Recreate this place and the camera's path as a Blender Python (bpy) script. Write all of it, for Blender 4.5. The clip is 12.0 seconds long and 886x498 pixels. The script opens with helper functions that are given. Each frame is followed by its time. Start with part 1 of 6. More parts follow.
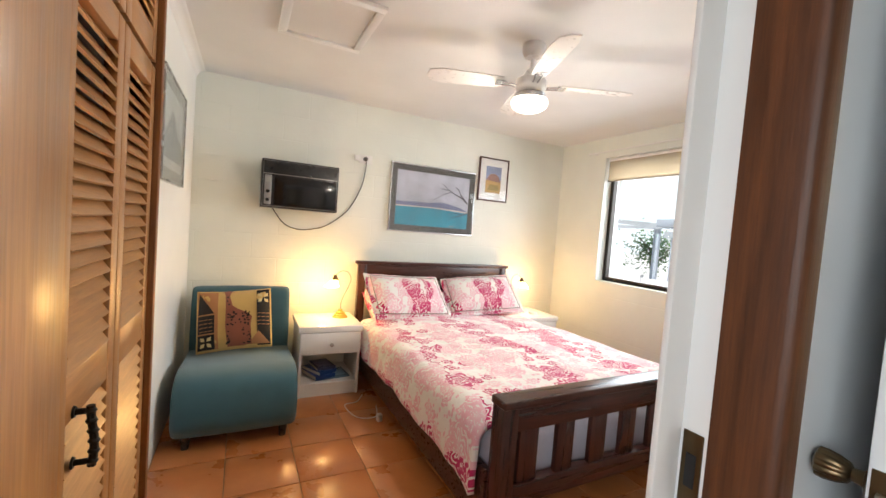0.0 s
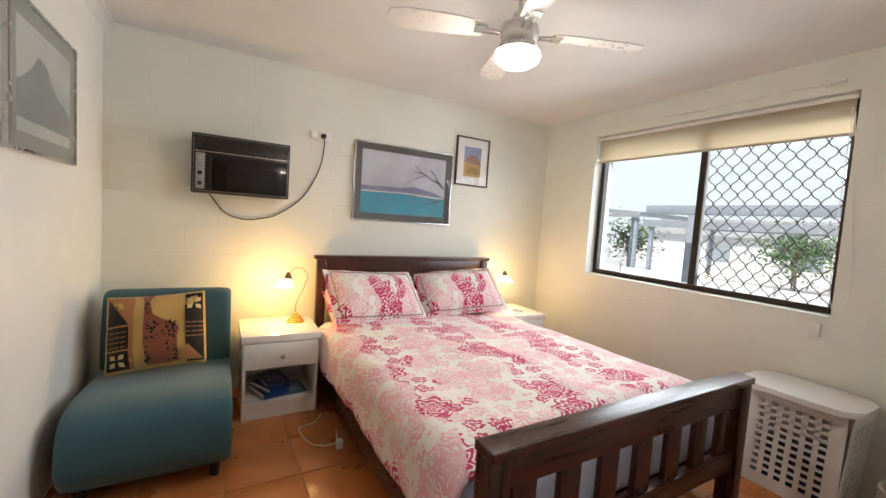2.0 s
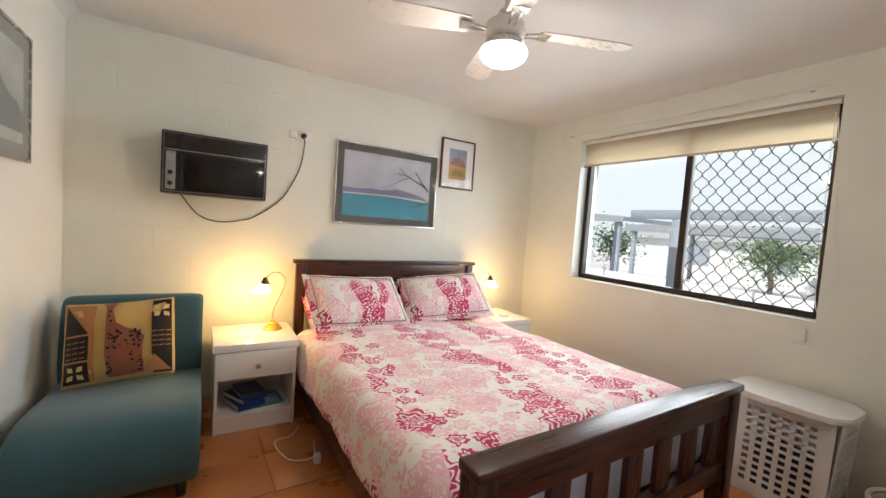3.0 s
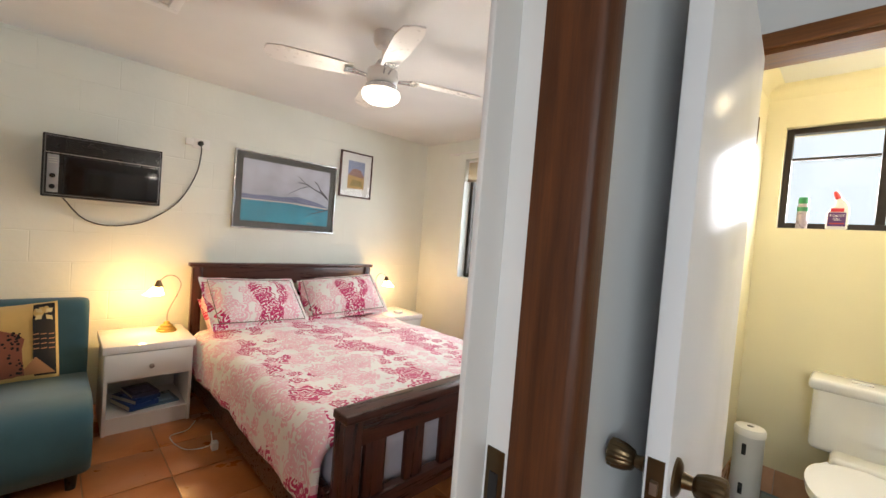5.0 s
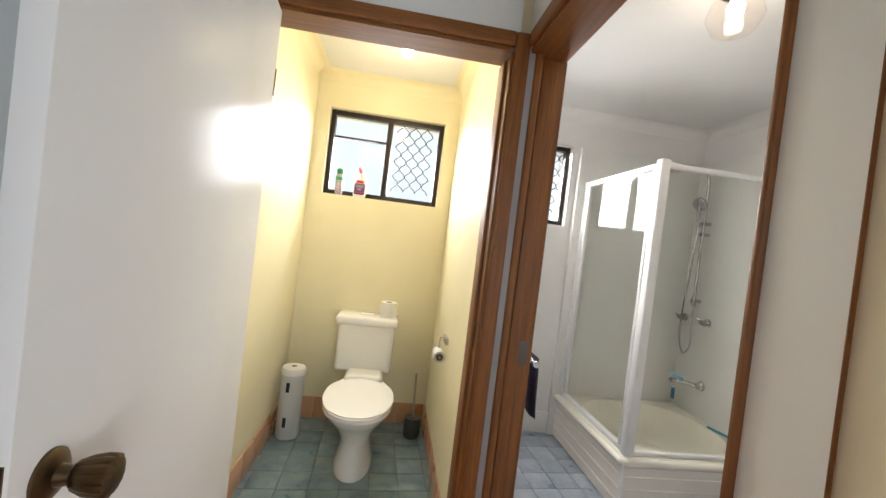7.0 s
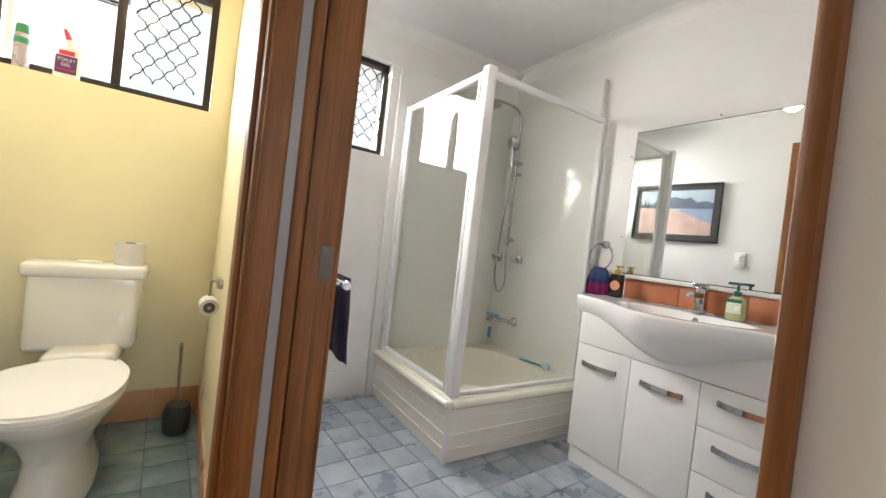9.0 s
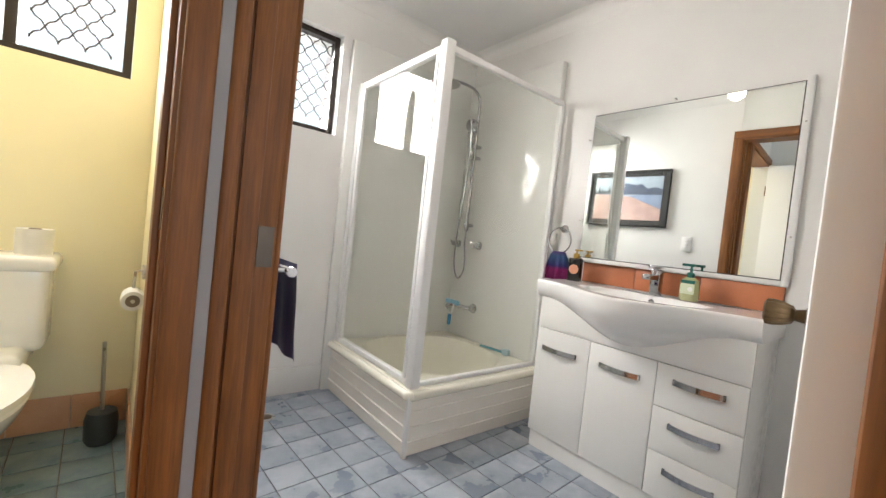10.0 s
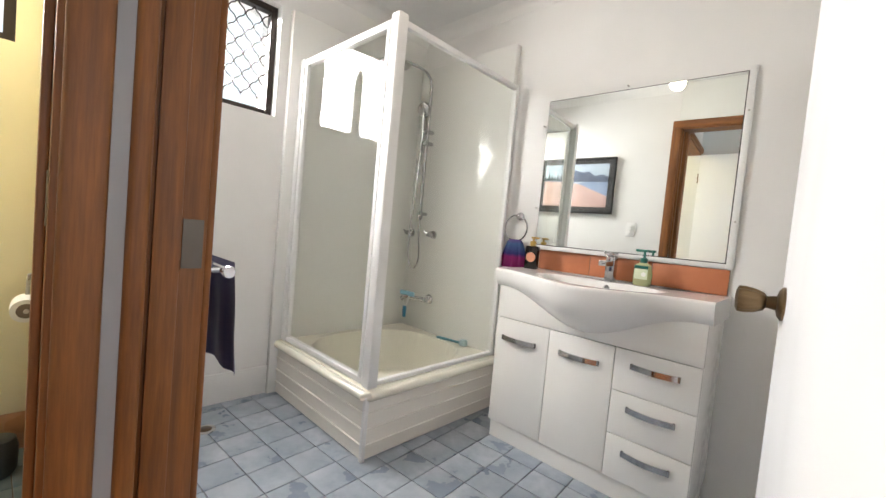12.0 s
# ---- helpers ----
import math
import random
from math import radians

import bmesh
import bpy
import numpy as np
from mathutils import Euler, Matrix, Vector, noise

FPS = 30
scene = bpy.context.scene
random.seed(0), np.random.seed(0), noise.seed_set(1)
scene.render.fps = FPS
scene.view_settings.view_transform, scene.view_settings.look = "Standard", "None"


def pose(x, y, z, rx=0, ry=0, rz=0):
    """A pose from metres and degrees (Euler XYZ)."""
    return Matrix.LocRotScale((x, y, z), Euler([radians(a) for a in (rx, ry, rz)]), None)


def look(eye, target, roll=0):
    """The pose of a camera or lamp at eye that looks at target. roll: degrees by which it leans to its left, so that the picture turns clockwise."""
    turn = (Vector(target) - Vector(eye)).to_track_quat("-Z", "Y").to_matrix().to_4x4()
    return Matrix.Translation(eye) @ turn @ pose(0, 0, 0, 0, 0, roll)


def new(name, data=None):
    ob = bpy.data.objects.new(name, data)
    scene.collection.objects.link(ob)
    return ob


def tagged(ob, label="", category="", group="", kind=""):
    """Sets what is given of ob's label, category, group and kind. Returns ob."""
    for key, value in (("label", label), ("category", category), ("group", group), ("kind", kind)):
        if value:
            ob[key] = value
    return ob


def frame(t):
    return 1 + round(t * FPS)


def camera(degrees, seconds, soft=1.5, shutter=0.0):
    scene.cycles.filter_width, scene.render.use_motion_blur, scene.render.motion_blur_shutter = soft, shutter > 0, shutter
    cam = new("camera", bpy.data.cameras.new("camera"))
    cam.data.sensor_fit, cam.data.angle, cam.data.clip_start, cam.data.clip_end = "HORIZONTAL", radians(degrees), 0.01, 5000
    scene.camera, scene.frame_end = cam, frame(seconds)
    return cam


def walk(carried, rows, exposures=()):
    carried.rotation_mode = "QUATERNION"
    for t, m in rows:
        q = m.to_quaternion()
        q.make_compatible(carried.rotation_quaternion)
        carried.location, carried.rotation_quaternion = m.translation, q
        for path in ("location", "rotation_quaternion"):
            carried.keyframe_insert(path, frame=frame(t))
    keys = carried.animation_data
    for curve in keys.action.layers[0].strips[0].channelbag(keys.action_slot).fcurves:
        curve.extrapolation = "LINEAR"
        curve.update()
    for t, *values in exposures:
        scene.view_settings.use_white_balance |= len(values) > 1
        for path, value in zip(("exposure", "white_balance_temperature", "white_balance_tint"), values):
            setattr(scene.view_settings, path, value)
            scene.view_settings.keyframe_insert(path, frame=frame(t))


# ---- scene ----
EXPOSURES = [(0, 0.12), (1.0, 0.0), (2.5, -0.3), (4.5, -0.28), (5.5, -0.24), (6.5, -0.08), (7.5, -0.36), (9.5, 0.0), (12, 0.1)]
cam = camera(96.3, 12.0)
PATH = [
    (0, (0.56, 0.334, 1.35), (1.451, 2.122, 1.253), 4.4),
    (0.5, (0.617, 0.42, 1.344), (1.525, 2.198, 1.235), 4.3),
    (1, (0.686, 0.526, 1.342), (1.617, 2.291, 1.214), 4.2),
    (1.5, (0.743, 0.618, 1.343), (1.698, 2.369, 1.204), 4.0),
    (2, (0.81, 0.722, 1.34), (1.794, 2.457, 1.201), 3.9),
    (2.5, (0.86, 0.8, 1.329), (1.88, 2.516, 1.206), 4.0),
    (4.5, (0.812, 0.522, 1.382), (2.037, 2.101, 1.293), 4.4),
    (5, (0.739, 0.355, 1.366), (2.129, 1.792, 1.304), 4.6),
    (5.5, (0.744, 0.247, 1.362), (2.384, 1.391, 1.314), 5.3),
    (6, (0.814, 0.197, 1.354), (2.687, 0.898, 1.317), 6.1),
    (6.5, (0.883, 0.175, 1.343), (2.87, 0.401, 1.309), 6.5),
    (7, (0.976, 0.148, 1.331), (2.961, -0.094, 1.301), 6.9),
    (7.5, (1.116, 0.078, 1.231), (3.032, -0.495, 1.219), 7.1),
    (9.5, (1.461, -0.107, 1.029), (3.079, -1.282, 0.987), 6.4),
    (10, (1.487, -0.129, 1.023), (3.042, -1.385, 0.965), 6.2),
    (10.5, (1.5, -0.137, 1.028), (3.0, -1.457, 0.952), 6.0),
    (11, (1.523, -0.135, 1.031), (2.978, -1.505, 0.95), 5.8),
    (11.5, (1.548, -0.147, 1.027), (2.967, -1.554, 0.942), 5.5),
    (12, (1.582, -0.164, 1.026), (2.959, -1.612, 0.934), 5.3),
]
walk(cam, [(t, look(eye, target, roll)) for t, eye, target, roll in PATH], EXPOSURES)
# ---------------------------------------------------------------- world and lights
world = bpy.data.worlds.new("sky")
scene.world = world
world.use_nodes = True
wn = world.node_tree
sky = wn.nodes.new("ShaderNodeTexSky")
sky.sky_type, sky.sun_disc = "NISHITA", False
sky.sun_elevation, sky.sun_rotation = radians(42), radians(246)
wn.links.new(sky.outputs[0], wn.nodes["Background"].inputs[0])
wn.nodes["Background"].inputs[1].default_value = 0.15


def lamp(name, kind, m, power, colour, size=0.1, size_y=None):
    d = bpy.data.lights.new(name, kind)
    d.energy, d.color = power, colour
    if kind == "AREA":
        d.shape, d.size, d.size_y = "RECTANGLE", size, size_y or size
        d.spread = radians(135)
    elif kind == "SUN":
        d.angle = size
    else:
        d.shadow_soft_size = size
    ob = new(name, d)
    ob.matrix_world = m
    return ob


lamp("sun", "SUN", look((-9, -4, 9), (0, 0, 0)), 5.0, (1.0, 0.95, 0.86), radians(0.5))
DAY = (0.86, 0.94, 1.0)
lamp("bedroom_daylight", "AREA", look((4.12, 2.45, 1.55), (0, 2.75, 0.4)), 37, DAY, 1.8, 1.1)
lamp("toilet_daylight", "AREA", look((3.96, 0.29, 1.88), (1.2, 0.35, 0.0)), 25, (0.97, 0.98, 1.0), 0.75, 0.55)
lamp("bathroom_daylight", "AREA", look((3.96, -0.77, 1.87), (0.6, -1.3, -0.1)), 42, (1.0, 0.97, 0.94), 0.6, 0.55)
lamp("fan_bulb", "POINT", pose(1.953, 2.183, 2.08), 23, (1.0, 0.92, 0.80), 0.07)
lamp("toilet_bulb", "POINT", pose(3.17, 0.2, 2.25), 5.5, (1.0, 0.82, 0.54), 0.05)
lamp("bathroom_bulb", "POINT", pose(2.34, -1.0, 2.2), 2.2, (1.0, 0.82, 0.62), 0.05)
lamp("hall_daylight", "AREA", look((-0.58, -0.55, 1.5), (2, 0.2, 1.0)), 17, DAY, 0.9, 1.1)
lamp("bedside_bulb", "POINT", pose(1.165, 3.68, 0.775), 10.0, (1.0, 0.56, 0.18), 0.03)
lamp("bedside_bulb", "POINT", pose(3.262, 3.70, 0.775), 6.5, (1.0, 0.58, 0.22), 0.03)


# ---------------------------------------------------------------- materials
class Mat:
    """A node material, built step by step."""

    def __init__(self, name, rough=0.5, metal=0.0, spec=0.5, coat=0.0):
        self.m = bpy.data.materials.new(name)
        self.m.use_nodes = True
        self.t = self.m.node_tree
        self.b = self.t.nodes["Principled BSDF"]
        self.b.inputs["Roughness"].default_value = rough
        self.b.inputs["Metallic"].default_value = metal
        self.b.inputs["Specular IOR Level"].default_value = spec
        self.b.inputs["Coat Weight"].default_value = coat

    def n(self, kind, **inputs):
        node = self.t.nodes.new("ShaderNode" + kind)
        for k, v in inputs.items():
            self.put(node, k.replace("_", " "), v)
        return node

    def put(self, node, key, v):
        sock = node.inputs[int(key)] if key.isdigit() else node.inputs[key]
        if isinstance(v, bpy.types.NodeSocket):
            self.t.links.new(v, sock)
        else:
            sock.default_value = (*v, 1) if isinstance(v, tuple) and len(v) == 3 and sock.type == "RGBA" else v

    def coords(self, scale=(1, 1, 1), rot=(0, 0, 0)):
        c = self.n("TexCoord")
        mp = self.n("Mapping")
        self.put(mp, "Vector", c.outputs["Object"])
        mp.inputs["Scale"].default_value = scale
        mp.inputs["Rotation"].default_value = [radians(a) for a in rot]
        return mp.outputs[0]

    def noise(self, vec, scale, detail=3.0, rough=0.55):
        return self.n("TexNoise", Vector=vec, Scale=scale, Detail=detail, Roughness=rough).outputs["Fac"]

    def ramp(self, fac, *stops):
        r = self.n("ValToRGB", Fac=fac)
        el = r.color_ramp.elements
        while len(el) < len(stops):
            el.new(0.5)
        for e, (p, c) in zip(el, stops):
            e.position, e.color = p, (*c, 1) if len(c) == 3 else c
        return r.outputs[0]

    def step(self, fac, lo, hi, a=0.0, b=1.0):
        r = self.n("MapRange", Value=fac)
        for key, v in zip(("From Min", "From Max", "To Min", "To Max"), (lo, hi, a, b)):
            r.inputs[key].default_value = v
        return r.outputs[0]

    def math(self, op, a, b=0.0):
        node = self.n("Math")
        node.operation = op
        self.put(node, "0", a)
        self.put(node, "1", b)
        return node.outputs[0]

    def mix(self, fac, a, b, how="MIX"):
        node = self.n("Mix")
        node.data_type, node.blend_type = "RGBA", how
        self.put(node, "0", fac)
        self.put(node, "6", a)
        self.put(node, "7", b)
        return node.outputs[2]

    def bump(self, height, strength=0.2, distance=0.01, normal=None):
        node = self.n("Bump", Height=height, Strength=strength, Distance=distance)
        if normal:
            self.put(node, "Normal", normal)
        return node.outputs[0]

    def done(self, colour=None, rough=None, normal=None):
        for key, v in (("Base Color", colour), ("Roughness", rough), ("Normal", normal)):
            if v is not None:
                self.put(self.b, key, v)
        return self.m


def paint(name, colour, rough=0.55, bump=0.08, blocks=None, var=0.05, spec=0.4):
    m = Mat(name, rough, spec=spec)
    v = m.coords()
    big, fine = m.noise(v, 1.3), m.noise(v, 60, 4)
    dark = tuple(c * (1 - var * 2.2) for c in colour)
    col = m.ramp(big, (0.3, dark), (0.7, colour))
    nrm = m.bump(fine, bump, 0.004)
    if blocks:
        # painted concrete blocks: shallow mortar joints show through the paint in patches
        bv = m.coords((1, 1, 1), blocks)
        br = m.n("TexBrick", Vector=bv, Scale=1.0)
        for k, x in (("Mortar Size", 0.004), ("Mortar Smooth", 0.8), ("Brick Width", 0.4), ("Row Height", 0.2)):
            br.inputs[k].default_value = x
        patch = m.step(m.noise(v, 2.6), 0.40, 0.62)
        h = m.math("MULTIPLY", br.outputs["Fac"], patch)
        nrm = m.bump(m.math("SUBTRACT", 1.0, h), 0.45, 0.007, nrm)
        nrm = m.bump(m.noise(v, 9), 0.12, 0.02, nrm)
    return m.done(col, m.step(big, 0.3, 0.7, rough - 0.06, rough + 0.06), nrm)


def wood(name, dark, light, along="z", rough=0.35, scale=1.0, coat=0.2):
    m = Mat(name, rough, coat=coat)
    m.b.inputs["Coat Roughness"].default_value = 0.2
    s = {"x": (1.2, 22, 22), "y": (22, 1.2, 22), "z": (22, 22, 1.2)}[along]
    v = m.coords(tuple(a * scale for a in s))
    grain = m.noise(v, 2.2, 6, 0.62)
    fine = m.noise(m.coords(tuple(a * scale * 4 for a in s)), 3, 3)
    broad = m.noise(m.coords(), 2.5, 2)
    col = m.ramp(grain, (0.28, dark), (0.72, light))
    col = m.mix(m.step(fine, 0.4, 0.75, 0, 0.35), col, tuple(c * 0.55 for c in dark))
    col = m.mix(m.step(broad, 0.35, 0.7, 0, 0.3), col, tuple(c * 0.75 for c in dark))
    return m.done(col, m.step(grain, 0.2, 0.8, rough - 0.08, rough + 0.12), m.bump(fine, 0.15, 0.003))


def plain(name, colour, rough=0.4, metal=0.0, bump=0.05, var=0.08, scale=30, spec=0.5, coat=0.0):
    m = Mat(name, rough, metal, spec, coat)
    v = m.coords()
    f, g = m.noise(v, scale, 3), m.noise(v, scale / 8, 2)
    col = m.ramp(g, (0.3, tuple(c * (1 - var) for c in colour)), (0.7, tuple(min(1, c * (1 + var * 0.4)) for c in colour)))
    return m.done(col, m.step(f, 0.3, 0.7, max(0.02, rough - 0.05), rough + 0.05), m.bump(f, bump, 0.002) if bump else None)


def fabric(name, colour, weave=900, rough=0.9, var=0.12):
    m = Mat(name, rough, spec=0.2)
    m.b.inputs["Sheen Weight"].default_value = 0.3
    v = m.coords()
    w = m.noise(v, weave * 0.5, 2)
    g = m.noise(v, 7, 3)
    col = m.ramp(g, (0.3, tuple(c * (1 - var) for c in colour)), (0.7, colour))
    return m.done(col, None, m.bump(w, 0.25, 0.002, m.bump(g, 0.1, 0.02)))


def tile_mat(name, dark, light, rough, scale=6.0, contrast=0.25):
    m = Mat(name, rough, coat=0.0)
    v = m.coords()
    rnd = m.n("ObjectInfo").outputs["Random"]
    sh = m.n("VectorMath")
    sh.operation = "ADD"
    m.put(sh, "0", v)
    off = m.n("CombineXYZ", X=m.math("MULTIPLY", rnd, 37.0), Y=m.math("MULTIPLY", rnd, 91.0))
    m.put(sh, "1", off.outputs[0])
    cloud = m.noise(sh.outputs[0], scale, 4, 0.6)
    col = m.ramp(cloud, (0.35, dark), (0.68, light))
    col = m.mix(m.math("MULTIPLY", rnd, contrast), col, dark)
    return m.done(col, m.step(cloud, 0.3, 0.7, rough - 0.06, rough + 0.08), m.bump(m.noise(v, 25, 3), 0.12, 0.003))


def emitter(name, colour, strength):
    m = Mat(name)
    m.b.inputs["Base Color"].default_value = (*colour, 1)
    m.b.inputs["Emission Color"].default_value = (*colour, 1)
    m.b.inputs["Emission Strength"].default_value = strength
    return m.m


def glow(name, colour, strength):
    """Pure light, for the far sky."""
    m = bpy.data.materials.new(name)
    m.use_nodes = True
    t = m.node_tree
    t.nodes.clear()
    e, out = t.nodes.new("ShaderNodeEmission"), t.nodes.new("ShaderNodeOutputMaterial")
    e.inputs[0].default_value, e.inputs[1].default_value = (*colour, 1), strength
    t.links.new(e.outputs[0], out.inputs[0])
    return m


def glass(name, colour=(1, 1, 1), rough=0.0, alpha=0.12):
    """A thin pane: mostly clear, with a real reflection."""
    m = bpy.data.materials.new(name)
    m.use_nodes = True
    t = m.node_tree
    t.nodes.clear()
    out = t.nodes.new("ShaderNodeOutputMaterial")
    mix = t.nodes.new("ShaderNodeMixShader")
    tr, gl, lw, po, ma = (t.nodes.new("ShaderNode" + k) for k in ("BsdfTransparent", "BsdfGlossy", "LayerWeight", "Math", "Math"))
    tr.inputs[0].default_value = (*colour, 1)
    gl.inputs["Roughness"].default_value = rough
    lw.inputs["Blend"].default_value = 0.5
    po.operation, ma.operation = "POWER", "MULTIPLY_ADD"
    t.links.new(lw.outputs["Facing"], po.inputs[0])
    po.inputs[1].default_value = 4.0
    t.links.new(po.outputs[0], ma.inputs[0])
    ma.inputs[1].default_value, ma.inputs[2].default_value = 0.45, alpha * 0.4
    t.links.new(ma.outputs[0], mix.inputs[0])
    t.links.new(tr.outputs[0], mix.inputs[1])
    t.links.new(gl.outputs[0], mix.inputs[2])
    t.links.new(mix.outputs[0], out.inputs[0])
    return m


M_WALL = paint("painted block wall", (0.80, 0.82, 0.75), 0.5, blocks=(90, 0, 0))
M_WALLE = paint("painted block wall east", (0.80, 0.82, 0.75), 0.5, blocks=(90, 0, 90))
M_CREAM = paint("cream wall paint", (0.80, 0.72, 0.52), 0.5)
M_WHITE = paint("white wall paint", (0.83, 0.84, 0.81), 0.45)
M_BATHW = paint("bathroom wall paint", (0.86, 0.85, 0.83), 0.35)
M_HALLW = paint("hall wall paint", (0.80, 0.82, 0.82), 0.5)
M_YELLOW = paint("yellow wall paint", (0.86, 0.79, 0.56), 0.5, spec=0.25)
M_CEIL = paint("ceiling paint", (0.80, 0.80, 0.785), 0.7)
M_TRIMW = paint("white trim paint", (0.85, 0.85, 0.84), 0.35, 0.03)
M_DOORG = paint("glossy door enamel", (0.83, 0.84, 0.86), 0.22, 0.02, var=0.01, spec=0.12)
M_DOORG.node_tree.nodes["Principled BSDF"].inputs["IOR"].default_value = 1.12
M_JAMB = wood("varnished cedar", (0.135, 0.042, 0.008), (0.33, 0.120, 0.022), "z", 0.5, coat=0.0)
M_JAMBX = wood("varnished cedar head", (0.135, 0.042, 0.008), (0.33, 0.120, 0.022), "x", 0.5, coat=0.0)
M_JAMBY = wood("varnished cedar head y", (0.135, 0.042, 0.008), (0.33, 0.120, 0.022), "y", 0.5, coat=0.0)
# the same cedar with the hall's shade put into its colour
M_JAMB_SHADED = wood("shaded cedar", (0.055, 0.016, 0.004), (0.155, 0.047, 0.010), "z", 0.52, coat=0.0)
M_LOUV = wood("honey pine", (0.33, 0.14, 0.045), (0.56, 0.28, 0.10), "z", 0.33)
M_SLAT = wood("honey pine slat", (0.36, 0.16, 0.05), (0.58, 0.29, 0.11), "y", 0.33)
M_MAHO = wood("dark mahogany stain", (0.022, 0.006, 0.005), (0.085, 0.022, 0.014), "x", 0.28, coat=0.12)
M_MAHOZ = wood("dark mahogany stain upright", (0.022, 0.006, 0.005), (0.085, 0.022, 0.014), "z", 0.28, coat=0.12)
M_TERRA = tile_mat("terracotta tile", (0.47, 0.16, 0.05), (0.60, 0.235, 0.08), 0.3, 4.0)
M_BLUET = tile_mat("blue grey tile", (0.25, 0.295, 0.36), (0.54, 0.575, 0.62), 0.30, 5.0, 0.5)
M_SLATE = tile_mat("slate blue tile", (0.13, 0.20, 0.22), (0.27, 0.34, 0.35), 0.32, 8.0)
M_PINKT = tile_mat("clay skirting tile", (0.52, 0.27, 0.15), (0.62, 0.35, 0.21), 0.3, 5.0)
M_GROUT = plain("cement grout", (0.20, 0.17, 0.15), 0.9)
M_GROUTT = plain("sandy grout", (0.42, 0.26, 0.15), 0.9)
M_CERAM = plain("white ceramic", (0.86, 0.85, 0.83), 0.09, bump=0, var=0.01, spec=0.6)
M_ACRYL = plain("cream acrylic", (0.84, 0.81, 0.70), 0.16, bump=0, var=0.02)
M_PLAST = plain("white plastic", (0.80, 0.79, 0.77), 0.35, var=0.04)
M_LAMIN = plain("white laminate", (0.85, 0.84, 0.81), 0.22, bump=0, var=0.02)
M_CHROME = plain("chrome", (0.50, 0.50, 0.51), 0.12, 1.0, 0, 0.02)
M_STEEL = plain("brushed steel", (0.50, 0.48, 0.45), 0.3, 1.0)
M_BRASS = plain("aged bronze", (0.16, 0.11, 0.06), 0.35, 1.0, var=0.4, scale=60)
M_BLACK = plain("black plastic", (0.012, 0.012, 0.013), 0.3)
M_DKMET = plain("bronze anodised aluminium", (0.035, 0.027, 0.022), 0.4, 0.6)
M_TEAL = fabric("teal wool", (0.05, 0.118, 0.142))
M_GLASS = glass("window glass", alpha=0.09)
M_SHOWER = glass("shower glass", (0.965, 0.97, 0.955), alpha=0.02)


# ---------------------------------------------------------------- building tools
def box(bm, x0, x1, y0, y1, z0, z1, bevel=0.0, seg=2):
    vs = [bm.verts.new((x, y, z)) for x in (x0, x1) for y in (y0, y1) for z in (z0, z1)]
    fs = [bm.faces.new([vs[i] for i in q]) for q in ((0, 1, 3, 2), (4, 6, 7, 5), (0, 4, 5, 1), (2, 3, 7, 6), (0, 2, 6, 4), (1, 5, 7, 3))]
    if bevel:
        es = list({e for f in fs for e in f.edges})
        bmesh.ops.bevel(bm, geom=es, offset=bevel, segments=seg, affect="EDGES", profile=0.5)
    return bm


def bx(x0, x1, y0, y1, z0, z1, bevel=0.0, seg=2):
    return box(bmesh.new(), x0, x1, y0, y1, z0, z1, bevel, seg)


def lathe(bm, profile, centre=(0, 0, 0), axis="z", n=28, squash=(1, 1)):
    """Turns a profile of (radius, height) about an axis."""
    rings = []
    for r, h in profile:
        ring = []
        for i in range(n):
            a = 2 * math.pi * i / n
            p, q = r * math.cos(a) * squash[0], r * math.sin(a) * squash[1]
            v = {"z": (p, q, h), "x": (h, p, q), "y": (p, h, q)}[axis]
            ring.append(bm.verts.new(Vector(centre) + Vector(v)))
        rings.append(ring)
    for a, b in zip(rings, rings[1:]):
        for i in range(n):
            bm.faces.new((a[i], a[(i + 1) % n], b[(i + 1) % n], b[i]))
    bm.faces.new(rings[0][::-1])
    bm.faces.new(rings[-1])
    return bm


def rod(bm, points, r, n=8):
    """A round bar along a line of points."""
    pts = [Vector(p) for p in points]
    rings = []
    for i, p in enumerate(pts):
        d = (pts[min(i + 1, len(pts) - 1)] - pts[max(i - 1, 0)]).normalized()
        u = d.orthogonal().normalized() if not rings else (prev - d * prev.dot(d)).normalized()
        prev = u
        w = d.cross(u)
        rings.append([bm.verts.new(p + r * (u * math.cos(2 * math.pi * k / n) + w * math.sin(2 * math.pi * k / n))) for k in range(n)])
    for a, b in zip(rings, rings[1:]):
        for k in range(n):
            bm.faces.new((a[k], a[(k + 1) % n], b[(k + 1) % n], b[k]))
    bm.faces.new(rings[0][::-1])
    bm.faces.new(rings[-1])
    return bm


def curve(points, steps=8):
    """Points of a smooth line through the given ones."""
    p = [Vector(q) for q in points]
    p = [2 * p[0] - p[1]] + p + [2 * p[-1] - p[-2]]
    out = []
    for i in range(1, len(p) - 2):
        for s in range(steps):
            t = s / steps
            a, b, c, d = p[i - 1:i + 3]
            out.append(0.5 * (2 * b + (c - a) * t + (2 * a - 5 * b + 4 * c - d) * t * t + (3 * b - a - 3 * c + d) * t ** 3))
    return out + [p[-2]]


